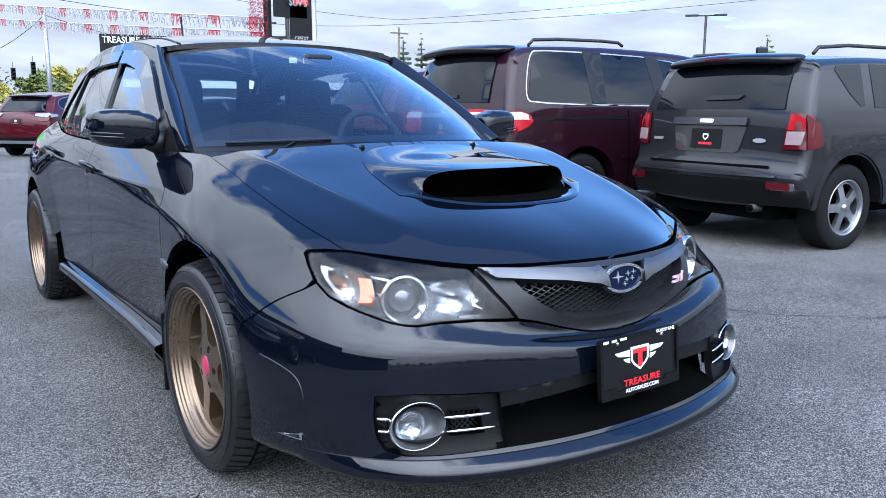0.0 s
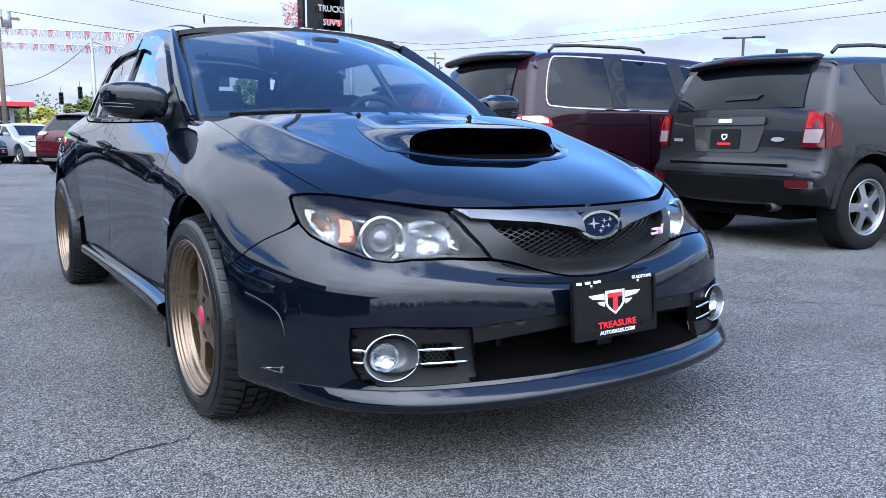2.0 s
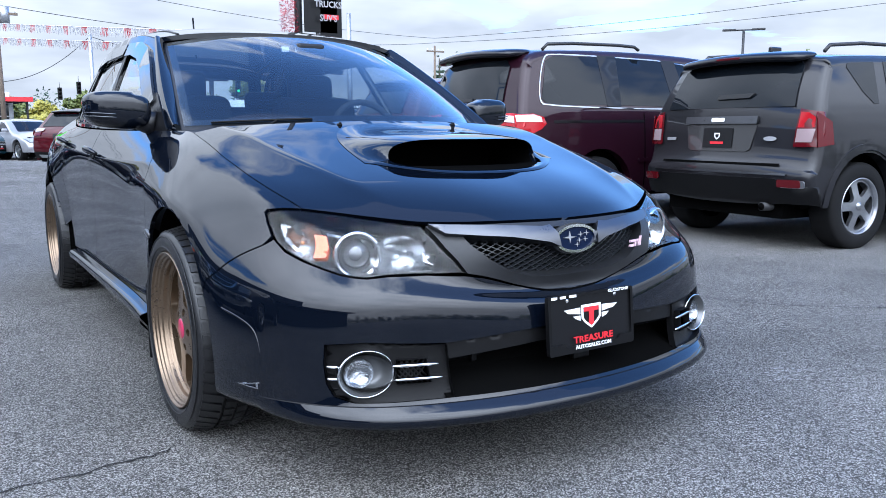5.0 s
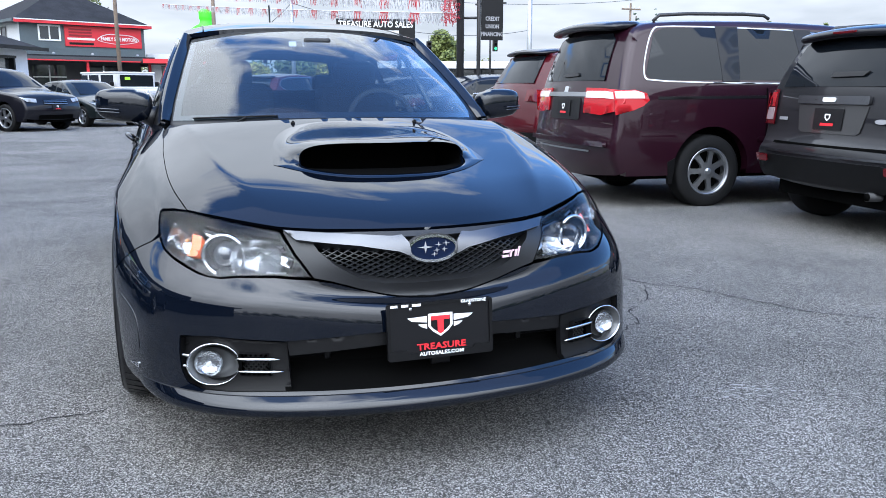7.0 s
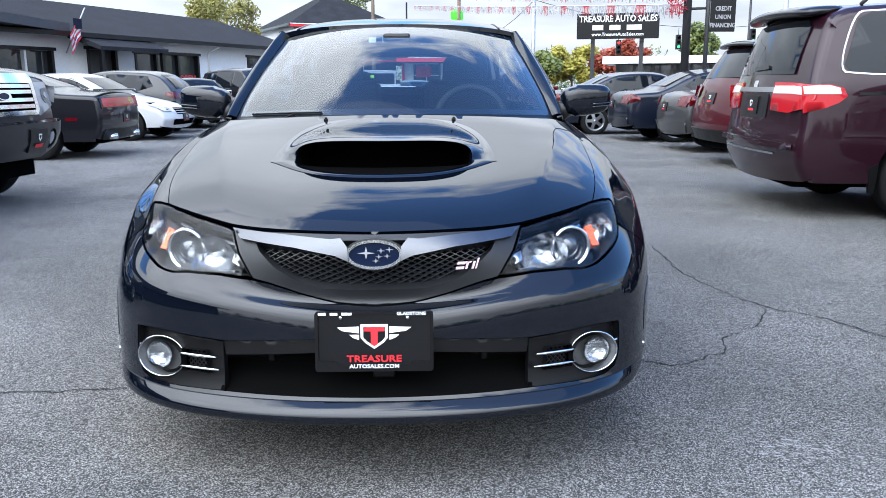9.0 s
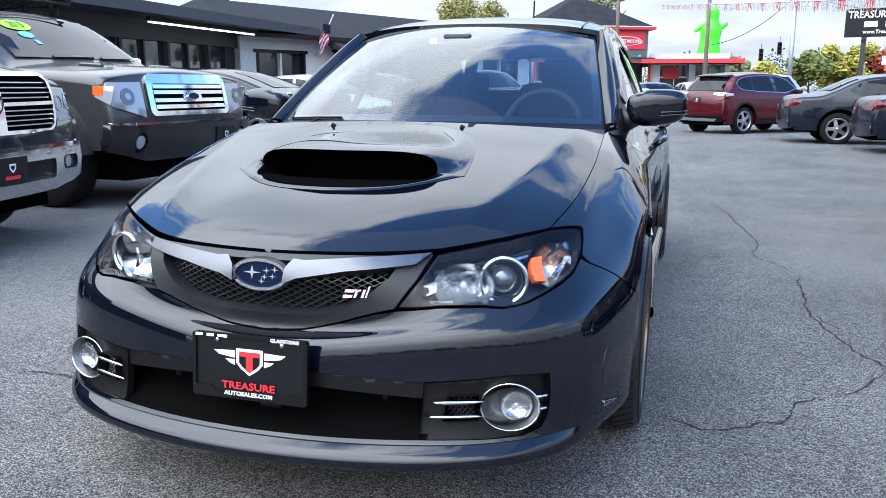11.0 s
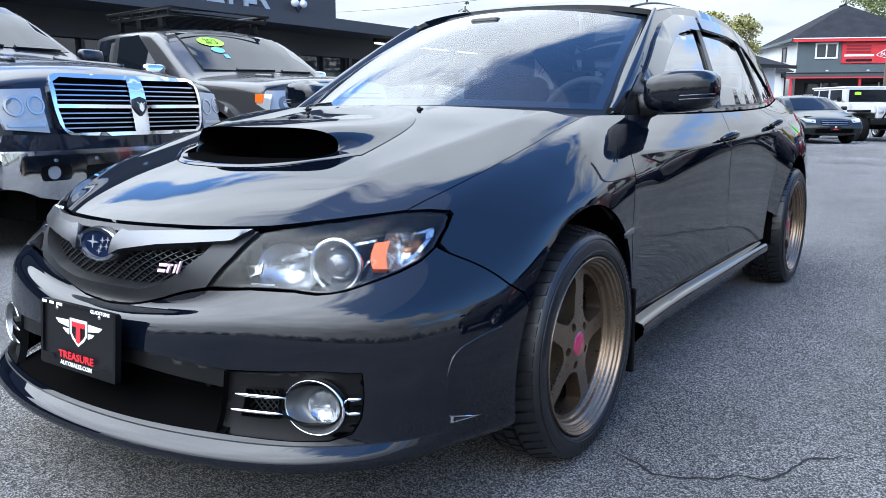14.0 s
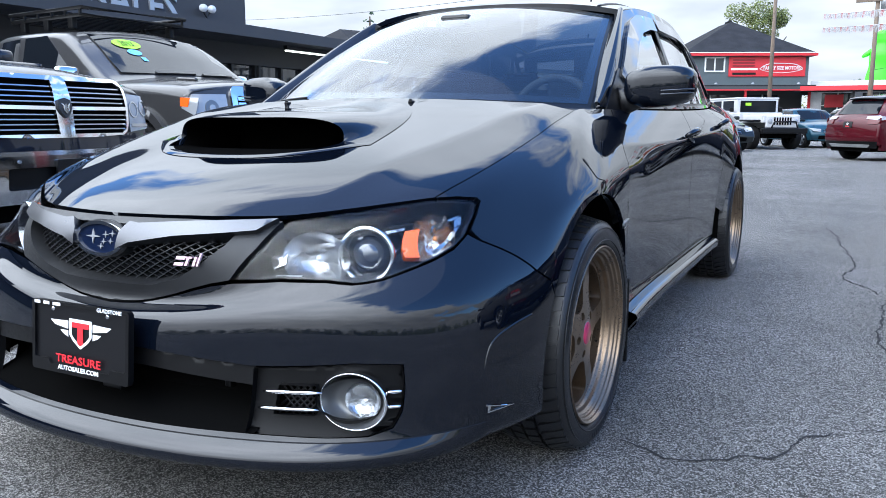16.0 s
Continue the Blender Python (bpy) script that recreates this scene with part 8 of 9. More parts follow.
def sales_office():
    """Long charcoal sales building with a canopy along the lot."""
    v = thing("sales_building", "long charcoal sales building with canopy and shop windows", "building", pose(-12.31, -.17, -.22) @ Matrix.Diagonal((1, 1, .905, 1)))
    wins = [(4.5, 6.4), (7.0, 8.6), (13.4, 15.2), (15.3, 17.1), (17.2, 19.0), (19.1, 20.9)]
    ys = [-12.0] + [q for w in wins for q in w] + [21.6]
    for a, b in zip(ys[::2], ys[1::2]):
        wall_box("wall", -6, 0, a, b, 0, 3.3, M['dark_wall'], v)
    for a, b in wins:
        wall_box("wall", -6, 0, a, b, 2.75, 3.3, M['dark_wall'], v)
        wall_box("wall", -6, -.02, a, b, 0, .55, M['dark_wall'], v)
        w = wall_box("window", -.22, -.16, a, b, .55, 2.75, M['building_glass'], v)
        for y in (a + .04, (a + b) / 2, b - .04):
            wall_box("window_frame", -.16, -.06, y - .035, y + .035, .55, 2.75, M['dark_steel'], w)
        wall_box("window_frame", -.16, -.06, a, b, 1.95, 2.02, M['dark_steel'], w)
    for k in range(17):       # lapped siding boards along the blank front
        wall_box("siding_board", 0, .018 if k % 2 else .026, -12.0, 4.4, .12 + k * .185, .12 + k * .185 + .172, M['dark_wall'], v)
    rf = wall_box("roof", -6.3, 1.5, -12.3, 23.2, 3.3, 3.52, M['dark_wall'], v)
    wall_box("fascia", 1.5, 1.56, -12.3, 23.2, 3.26, 3.54, M['dark_wall'], rf)
    for y in (15.4, 18.0):
        wall_box("tube_lamp", .7, .74, y, y + 2.5, 3.13, 3.17, M['tube_light'], v)
        wall_box("tube_holder", .66, .78, y, y + 2.5, 3.18, 3.29, M['dark_steel'], v)
    sg = wall_box("roof_sign", 1.0, 1.2, -2.5, 13.4, 3.56, 5.0, M['dark_wall'], v)
    tx = text_mesh("AUTO SALES", .86, .02, 'RIGHT', .95)
    tx.transform(pose(1.22, 11.34, 3.68, 90, 0, 90))
    part("sign_text", tx, M['silver_car'], sg)
    for y in (11.95, 12.2):
        lathe_part("flood_lamp", [(.0001, 0), (.10, .02), (.13, .14), (.0001, .15)], pose(1.3, y, 3.80, 90, 0, 60) @ Matrix.Diagonal((.7, .7, .7, 1)), M['white'], v, 16)
    part("lamp_bracket", tube([(1.3, 11.95, 3.77), (1.3, 12.08, 3.60), (1.3, 12.2, 3.77)], .02, 6), M['dark_steel'], v)
    return v


sales_office()


def white_office():
    """Low white rendered building with a shingle roof; its front runs along local x."""
    a = math.degrees(math.atan2(14.7, 6.4))
    v = thing("white_building", "low white building with dark shingle roof and black trim", "building", pose(-12.22, 20.39, 0.06, 0, 0, a + 1.0))
    Lx = 16.0
    openings = [(.6, 2.6, .9, 2.1), (3.9, 5.2, .0, 2.2), (6.0, 9.4, .45, 2.15), (12.5, 15.1, .75, 2.2)]
    xs = [0.0] + [q for o in openings for q in o[:2]] + [Lx]
    for x0, x1 in zip(xs[::2], xs[1::2]):
        wall_box("wall", x0, x1, 0, 7, 0, 2.65, M['white_wall'], v)
    for x0, x1, z0, z1 in openings:
        if z0 > 0:
            wall_box("wall", x0, x1, 0, 7, 0, z0, M['white_wall'], v)
        wall_box("wall", x0, x1, 0, 7, z1, 2.65, M['white_wall'], v)
        if z0 > 0:
            w = wall_box("window", x0, x1, .16, .22, z0, z1, M['building_glass'], v)
        else:
            w = wall_box("door", x0 + .1, x1 - .1, .16, .24, z0, z1, M['dark_wall'], v)
        for q in (x0, x1 - .1):
            wall_box("frame", q, q + .1, -.03, .16, z0, z1, M['sign_black'], w)
        wall_box("frame", x0 - .1, x1 + .1, -.03, .16, z1, z1 + .1, M['sign_black'], w)
        if z0 > 0:
            wall_box("sill", x0 - .1, x1 + .1, -.03, .16, z0 - .1, z0, M['sign_black'], w)
            n = 3 if x1 - x0 > 3 else 2
            for k in range(1, n):
                q = x0 + (x1 - x0) * k / n
                wall_box("mullion", q - .04, q + .04, .02, .16, z0, z1, M['white'] if n == 2 else M['sign_black'], w)
    text_part("window_sign", "OPEN", .35, pose(8.7, .0, 1.3), M['plate_red'], v, .01)
    # roof
    V = [(-.5, -.6, 2.62), (Lx + .5, -.6, 2.62), (Lx + .5, 7.6, 2.62), (-.5, 7.6, 2.62), (1.0, 3.5, 4.0), (Lx - 1.0, 3.5, 4.0)]
    rf = part("roof", mesh_np("roof", V, [(0, 1, 5, 4), (1, 2, 5), (2, 3, 4, 5), (3, 0, 4), (0, 3, 2, 1)], False), M['roof'], v)
    wall_box("gutter", -.5, Lx + .5, -.68, -.58, 2.52, 2.66, M['sign_black'], rf)
    part("porch_roof", mesh_np("porch_roof", [(3.2, -1.3, 2.25), (6.2, -1.3, 2.25), (6.2, .3, 2.85), (3.2, .3, 2.85), (3.2, -1.3, 2.13), (6.2, -1.3, 2.13), (6.2, .3, 2.6), (3.2, .3, 2.6)], [(0, 1, 2, 3), (7, 6, 5, 4), (0, 4, 5, 1), (1, 5, 6, 2), (3, 2, 6, 7), (0, 3, 7, 4)], False), M['roof'], rf)
    for x in (3.3, 6.0):
        wall_box("porch_post", x, x + .12, -1.2, -1.08, 0, 2.15, M['sign_black'], v)
    part("downpipe", tube([(9.9, -.6, 2.5), (9.9, -.08, 2.3), (9.9, -.06, .1)], .04, 8), M['white'], v)
    fl = thing("flag", "small striped flag on a wall pole", "flag", v.matrix_world @ pose(3.0, -.5, 2.45))
    part("flag_pole", tube([(0, .4, -.4), (0, -.5, .9)], .02, 6), M['steel'], fl)
    for k in range(7):
        V = []
        for i in range(5):
            for j in (0, 1):
                V.append((-.05 - .16 * i + .02 * math.sin(i + k), -.32 + .05 * math.sin(i * 1.3) - .05 * i, .62 - (k + j) * .085 - .13 * i))
        part("flag_stripe", mesh_np("flag_stripe", V, grid_faces(5, 2)), M['plate_red'] if k % 2 == 0 else M['white'], fl)
    part("flag_canton", box(.32, .012, .30, (-.20, -.37, .43), 0, 1, None), M['emblem_blue'], fl)


white_office()


def red_house():
    v = thing("red_trim_house", "grey two-storey shop house with red trim and sign", "building", pose(-9.74, 58.15, .475, 0, 0, 26.0) @ Matrix.Diagonal((1.038, 1.0, .956, 1)))
    g = thing("canopy_wing", "low white annex under a canopy with red fascia", "building", pose(-9.74, 58.15, .475, 0, 0, 3.0) @ Matrix.Diagonal((.956, .956, .956, 1)))
    H = 5.32
    wall_box("upper_wall", 0, 8.2, 0, 11, 2.9, H, M['grey_wall'], v)
    wall_box("side_wall", -.02, 0, 0, 11, 0, H, M['white_wall'], v)
    wall_box("lower_wall", 0, 8.2, .8, 11, 0, 2.9, M['dark_wall'], v)
    for k in range(18):
        wall_box("siding_board", .0, 8.2, -.015, .0, 2.98 + k * .128, 3.06 + k * .128, M['grey_wall'], v)
    V = [(-.45, -.4, H), (8.55, -.4, H), (8.55, 11.4, H), (-.45, 11.4, H), (4.05, 4.1, 8.1), (4.05, 7.0, 8.1)]
    rf = part("roof", mesh_np("roof", V, [(0, 1, 4), (1, 2, 5, 4), (2, 3, 5), (3, 0, 4, 5), (0, 3, 2, 1)], False), M['roof'], v)
    for x0, x1, y0, y1 in ((-.40, 8.60, -.48, -.40), (8.55, 8.63, -.40, 11.4)):
        wall_box("eave_board", x0, x1, y0, y1, H - .22, H + .03, M['red_paint'], rf)
    wall_box("eave_board", -.53, -.45, -.40, 11.4, H - .16, H + .03, M['grey_wall'], rf)
    part("ridge_vent", tube([(4.05, 4.3, 8.12), (4.05, 5.3, 8.12)], .12, 8), M['roof'], rf)
    sw = wall_box("window", -.05, -.021, 2.6, 3.5, 3.9, 4.9, M['building_glass'], v)
    wall_box("frame", -.08, -.05, 2.5, 3.6, 4.86, 4.96, M['dark_steel'], sw)
    wall_box("frame", -.08, -.05, 2.5, 2.6, 3.85, 4.86, M['dark_steel'], sw)
    wall_box("frame", -.08, -.05, 3.5, 3.6, 3.85, 4.86, M['dark_steel'], sw)
    wall_box("eave_line", -.40, 8.60, -.51, -.48, H - .02, H + .04, M['white'], rf)
    w = wall_box("window", 1.15, 2.45, -.03, .02, 4.0, 5.0, M['building_glass'], v)
    for x0, x1, z0, z1 in ((1.1, 2.5, 3.95, 4.05), (1.1, 2.5, 4.95, 5.05), (1.1, 1.2, 4.05, 4.95), (2.4, 2.5, 4.05, 4.95), (1.76, 1.84, 4.05, 4.95)):
        wall_box("frame", x0, x1, -.08, -.03, z0, z1, M['white'], w)
    sg = wall_box("sign_board", 2.75, 7.95, -.10, -.015, 3.62, 5.06, M['red_paint'], v)
    text_part("sign_text", "FAMILY SIZE MOTORS", .36, pose(6.35, -.13, 4.22), M['white'], sg, .01, .72)
    wall_box("sign_bar", 2.9, 4.7, -.12, -.105, 4.08, 4.22, M['white'], sg)
    for z in (4.75, 4.54, 4.33):
        wall_box("sign_bar", 3.0, 4.5, -.12, -.105, z, z + .12, mat("dark_red_print", (.25, .01, .015), .5), sg)
    wall_box("sign_bar", 3.0, 4.6, -.12, -.105, 3.74, 3.90, M['sign_black'], sg)
    part("car_outline", tube([(4.85 + 2.9 * t, -.12, 4.16 + .45 * math.sin(math.pi * t) ** .7 + .05 * math.sin(9 * t)) for t in np.linspace(0, 1, 26)], .03, 5), M['white'], sg)
    part("car_outline", tube([(4.85 + 2.9 * t, -.12, 4.16 - .28 * math.sin(math.pi * t) ** .7) for t in np.linspace(0, 1, 26)], .02, 5), M['white'], sg)
    # canopy with red fascia
    wall_box("canopy", -1.2, 7.8, -2.4, .8, 2.60, 2.9, M['roof'], v)
    wall_box("canopy_fascia", -1.2, 7.8, -2.48, -2.4, 2.55, 2.80, M['dark_wall'], v)
    wall_box("canopy_trim", -1.2, 7.8, -2.50, -2.48, 2.50, 2.58, M['red_paint'], v)
    wall_box("canopy", 7.8, 14.8, -3.2, 9.8, 2.40, 2.60, M['roof'], g)
    wall_box("canopy_fascia", 7.8, 14.8, -3.3, -3.2, 2.36, 2.66, M['red_paint'], g)
    wall_box("annex_wall", 8.4, 14.2, 1.2, 7, 0, 2.39, M['white_wall'], g)
    wall_box("upper_annex", 8.4, 14.6, 5.5, 9.5, 2.6, 3.35, M['white_wall'], g)
    for x in (-.9, 3.2, 7.4, 11.0, 14.5):
        wall_box("canopy_post", x, x + .14, -2.3, -2.16, 0, 2.4 if x > 7.8 else 2.6, M['red_paint'] if x < 9 else M['dark_steel'], v if x < 7.8 else g)
    for x in (.8, 4.4, 9.2, 11.8):
        u = v if x < 8 else g
        w = wall_box("shop_window", x, x + 2.1, .76 if x < 8 else 1.16, .80 if x < 8 else 1.2, .6, 2.3, M['building_glass'], u)
        wall_box("frame", x, x + 2.1, .70 if x < 8 else 1.1, .76 if x < 8 else 1.16, 1.4, 1.48, M['white'], w)
        wall_box("frame", x + 1.0, x + 1.08, .70 if x < 8 else 1.1, .76 if x < 8 else 1.16, .6, 2.3, M['white'], w)
    wall_box("notice", 9.4, 10.6, 1.06, 1.1, 1.3, 2.2, M['red_paint'], g)
    for x in (-.2, 2.3, 5.4):
        lathe_part("wall_lamp", [(.0001, .12), (.07, .1), (.11, 0)], pose(x + 2, -.5, 3.05), M['steel'], v, 12)
    # small white building with a hipped roof beside it
    rv = [(-6.6, -1.6, 3.05), (-.55, -1.6, 3.05), (-.55, 3.6, 3.05), (-6.6, 3.6, 3.05), (-4.4, 1.0, 4.45), (-2.7, 1.0, 4.45)]
    part("side_roof", mesh_np("side_roof", rv, [(0, 1, 5, 4), (1, 2, 5), (2, 3, 4, 5), (3, 0, 4), (0, 3, 2, 1)], False), M['roof'], v)
    wall_box("side_roof_edge", -6.6, -.55, -1.66, -1.6, 2.95, 3.07, M['dark_steel'], v)
    wall_box("side_house_wall", -6.2, -.95, -1.2, 3.2, 0, 3.04, M['white_wall'], v)
    wall_box("corner_board", -.99, -.90, -1.25, -1.15, 0, 3.0, M['dark_steel'], v)
    w = wall_box("window", -2.9, -2.1, -1.24, -1.20, 1.2, 2.3, M['building_glass'], v)
    for x0, x1, z0, z1 in ((-3.0, -2.9, 1.1, 2.4), (-2.1, -2.0, 1.1, 2.4), (-2.9, -2.1, 2.3, 2.4), (-2.9, -2.1, 1.1, 1.2)):
        wall_box("frame", x0, x1, -1.28, -1.22, z0, z1, M['dark_steel'], w)


red_house()

# inflatable tube figure as a plain green shape on the canopy roof
bm = bmesh.new()
bmesh.ops.create_uvsphere(bm, u_segments=32, v_segments=40, radius=1)
for q in bm.verts:
    z = max(-1, min(1, q.co.z))
    ring = math.sqrt(max(1e-6, 1 - z * z))
    body = .78 - .10 * z + .05 * math.sin(8 * z) if z < .30 else .74 - .30 * math.sin((z - .30) / .70 * math.pi) * (z < .62) - .22 * (z >= .62)
    k = body * min(1, ring * 2.2) / ring
    q.co = Vector((q.co.x * k + .06 * math.sin(3 * z), q.co.y * k * .85, z * 2.15 + 2.15))
for s in (1, -1):
    arm = bmesh.ops.create_uvsphere(bm, u_segments=14, v_segments=12, radius=1)['verts']
    for q in arm:
        q.co = Vector((s * (.80 + q.co.x * .50), q.co.y * .24, 2.75 + .30 * s * q.co.x + q.co.z * .22))
inflatable = part("inflatable_figure", bm, M['green_fabric'], smooth=True)
inflatable.matrix_world = pose(2.45, 65.09, 2.96) @ Matrix.Diagonal((.98, .98, .99, 1))
tagged(inflatable, "bright green inflatable tube figure on a canopy roof", "inflatable")


def billboard():
    v = thing("billboard", "black billboard on two posts with white lettering", "billboard", pose(9.62, 38.73, -.43, 0, 0, -12) @ Matrix.Diagonal((.857, .857, .857, 1)))
    z0 = 4.40
    bd = wall_box("board", -2.35, 2.35, -.1, .1, z0 + .0, z0 + 1.45, M['sign_black'], v, .02)
    text_part("sign_text", "TREASURE AUTO SALES", .50, pose(0, -.12, z0 + 1.12), M['white'], bd, .01, .84)
    for k, w in enumerate((.62, .62, .85)):
        x = -1.45 + k * .98
        wall_box("print_bar", x, x + w, -.13, -.105, z0 + .50, z0 + .78, M['white'], bd)
    text_part("sign_text", "www.TreasureAutoSales.com", .26, pose(0, -.12, z0 + .25), M['white'], bd, .006, .95)
    for x in (-1.4, 1.4):
        wall_box("post", x - .12, x + .12, .1, .34, 0, z0 + 1.2, M['dark_steel'], v)
        wall_box("bracket", x - .12, x + .12, -.05, .12, z0 - .12, z0, M['dark_steel'], v)


billboard()


def banner_pole():
    v = thing("sign_pole", "tall dark steel pole with banner panels and tinsel", "pole", pose(5.55, 14.99, -.38))
    part("pole", tube([(0, 0, 0), (0, 0, 9.5)], .085, 14), M['dark_steel'], v)
    part("side_pole", tube([(.36, -.2, 0), (.36, -.2, 5.4)], .045, 10), M['dark_steel'], v)
    for z in (1.0, 3.0, 4.6):
        part("clamp", tube([(0, 0, z), (.36, -.2, z)], .03, 6), M['dark_steel'], v)
    b1 = part("banner", box(.52, .03, 1.75, (.66, -.24, 3.40), .006), M['sign_black'], v, "black banner with white lettering")
    for k, w in enumerate(("CREDIT", "UNION", "FINANCING")):
        text_part("banner_text", w, .125, pose(.66, -.262, 2.98 - k * .165), M['silver_car'], b1, .003, .78)
    part("print_bar", box(.36, .004, .10, (.66, -.258, 3.75)), M['plate_red'], b1)
    b2 = part("banner", box(.78, .03, 1.35, (.30, -.12, 4.08), .006), M['sign_black'], v, "black banner with white lettering")
    b2.matrix_local = pose(.12, -.12, 0, 0, 0, 0)
    for k, w in enumerate(("CARS", "TRUCKS", "SUV'S")):
        text_part("banner_text", w, .19, pose(.42, -.262, 4.28 - k * .29), M['silver_car'], b2, .003, .9)
    # tinsel garland round the pole
    V, F = [], []
    rng = random.Random(5)
    for k in range(700):
        a, z = rng.uniform(0, 6.28), rng.uniform(2.9, 4.1)
        r = rng.uniform(.08, .20)
        c = Vector((-.25 + r * math.cos(a), -.05 + r * math.sin(a), z))
        d = Vector((rng.uniform(-1, 1), rng.uniform(-1, 1), rng.uniform(-1, 1))).normalized() * .07
        e = d.orthogonal().normalized() * .012
        n = len(V)
        V += [c - e, c + e, c + d]
        F.append((n, n + 1, n + 2))
    g = part("tinsel", mesh_np("tinsel", V, F, False), M['pennant_red'], v)
    g["kind"] = "stuff"


M['pennant_red'] = mat("pennant_red_foil", (0.38, 0.015, 0.03), 0.35, 0.2)
M['pennant_white'] = mat("pennant_white_foil", (0.42, 0.42, 0.45), 0.35, 0.3)
banner_pole()


def pennants(a, b, sag, seed, n=58):
    """A sagging line of fringed pennants, red and white by turns."""
    rng = random.Random(seed)
    A, B = Vector(a), Vector(b)
    v = thing("pennant_string", "line of red and white fringe pennants", "pennants", None, "pennant strings")
    at = lambda t: A.lerp(B, t) + Vector((0, 0, -sag * 4 * t * (1 - t)))
    part("cord", tube([tuple(at(t)) for t in np.linspace(0, 1, 30)], .008, 4), M['white'], v)
    side = (B - A).normalized()
    for k in range(n):
        t0, t1 = (k + .04) / n, (k + .96) / n
        V, F = [], []
        m = 13
        for i in range(m):      # one foil: a header band cut into a fringe
            u0, u1 = t0 + (t1 - t0) * i / m, t0 + (t1 - t0) * (i + .72) / m
            p, q = at(u0), at(u1)
            band = Vector((0, 0, -.03))
            dl = rng.uniform(.14, .27)
            dr = Vector((rng.uniform(-.06, .06), rng.uniform(-.06, .06), -dl))
            j = len(V)
            V += [p, q, p + band, q + band, q + band + dr, p + band + dr]
            F += [(j, j + 1, j + 3, j + 2), (j + 2, j + 3, j + 4, j + 5)]
            if i:
                F.append((j - 5, j, j + 2, j - 3))
        part("pennant", mesh_np("pennant", V, F, False), M['pennant_red'] if k % 3 == 0 else M['pennant_white'], v)


g0 = ground_z(-1, 50)
pennants((5.45, 14.99, 3.02), (-0.69, 47.34, 6.49), .05, 1)
pennants((5.45, 14.99, 2.72), (-0.69, 47.34, 5.79), .05, 2)


def utility_pole(label, x, y, h, wood=True, arm=True, lean=0.0):
    v = thing("utility_pole", label, "pole", pose(x, y, ground_z(x, y), lean, 0, 0), "street poles")
    part("shaft", tube([(0, 0, 0), (0, 0, h)], .14, 12, radii=[.125, .085]), M['wood'] if wood else M['steel'], v)
    if arm:
        part("cross_arm", box(1.8, .1, .12, (0, -.1, h - .5), .01), M['wood'] if wood else M['steel'], v)
        for k in (-.8, -.3, .3, .8):
            part("insulator", tube([(k, -.1, h - .44), (k, -.1, h - .28)], .035, 8), M['white'], v)
    return v


utility_pole("weathered wooden utility pole by the street", -3.19, 47.55, 10.88)
utility_pole("leaning wooden utility pole with transformer by the street", 1.78, 41.75, 6.96, True, True, 1.5)
utility_pole("galvanised street pole by the crossing", 5.73, 41.24, 5.75, False, False)
utility_pole("thin steel street pole behind the lot", 13.80, 29.11, 5.84, False, False)
utility_pole("wooden pole behind the parked vans", 36.53, 58.10, 8.32)
tr = part("transformer", tube([(.35, 0, 6.0), (.35, 0, 6.8)], .22, 14), M['steel'], bpy.data.objects["utility_pole.001"])


def street_lamp(x, y, h):
    v = thing("street_lamp", "twin-headed steel street lamp", "lamp", pose(x, y, ground_z(x, y), 0, 0, -50))
    part("pole", tube([(0, 0, 0), (0, 0, h)], .09, 10), M['dark_steel'], v)
    part("arm", tube([(-.8, 0, h), (.8, 0, h)], .05, 8), M['dark_steel'], v)
    for s in (1, -1):
        part("lamp_head", box(.85, .34, .13, (s * .95, 0, h + .02), .03), M['dark_steel'], v)


street_lamp(46.0, 33.7, 7.76)
street_lamp(24.8, 60.4, 8.07)


def signal(x, y, z, lit, size=1.0):
    v = thing("traffic_signal", "black traffic signal hanging from a span wire", "traffic light", pose(x, y, z) @ Matrix.Diagonal((size, size, size, 1)), "traffic signals")
    part("housing", box(.34, .26, 1.0, (0, 0, 0), .03), M['sign_black'], v)
    for k, c in enumerate(('lamp_red', 'amber', 'lamp_green')):
        on = (lit == k)
        lathe_part("signal_lens", [(.0001, .02), (.09, .015), (.11, 0)], pose(0, -.135, .30 - .30 * k, 90), M[c] if on else M['deep'], v, 16)
        part("visor", tube([(-.11, -.2, .34 - .30 * k), (0, -.22, .42 - .30 * k), (.11, -.2, .34 - .30 * k)], .015, 5), M['sign_black'], v)
    part("hanger", tube([(0, 0, .5), (0, 0, .95)], .02, 5), M['dark_steel'], v)


signal(4.54, 43.68, 2.78, 9, .62)
signal(5.34, 42.96, 3.06, 9, .62)
signal(13.5, 55.0, 3.67, 0)
signal(17.5, 54.3, 3.97, 2)
signal(22.2, 53.1, 4.28, 2)


def wire(name, a, b, sag, r=.018):
    A, B = Vector(a), Vector(b)
    ob = part(name, tube([tuple(A.lerp(B, t) + Vector((0, 0, -sag * 4 * t * (1 - t)))) for t in np.linspace(0, 1, 24)], r, 4), M['dark_steel'])
    tagged(ob, "thin dark overhead cable", "cable", "overhead cables")


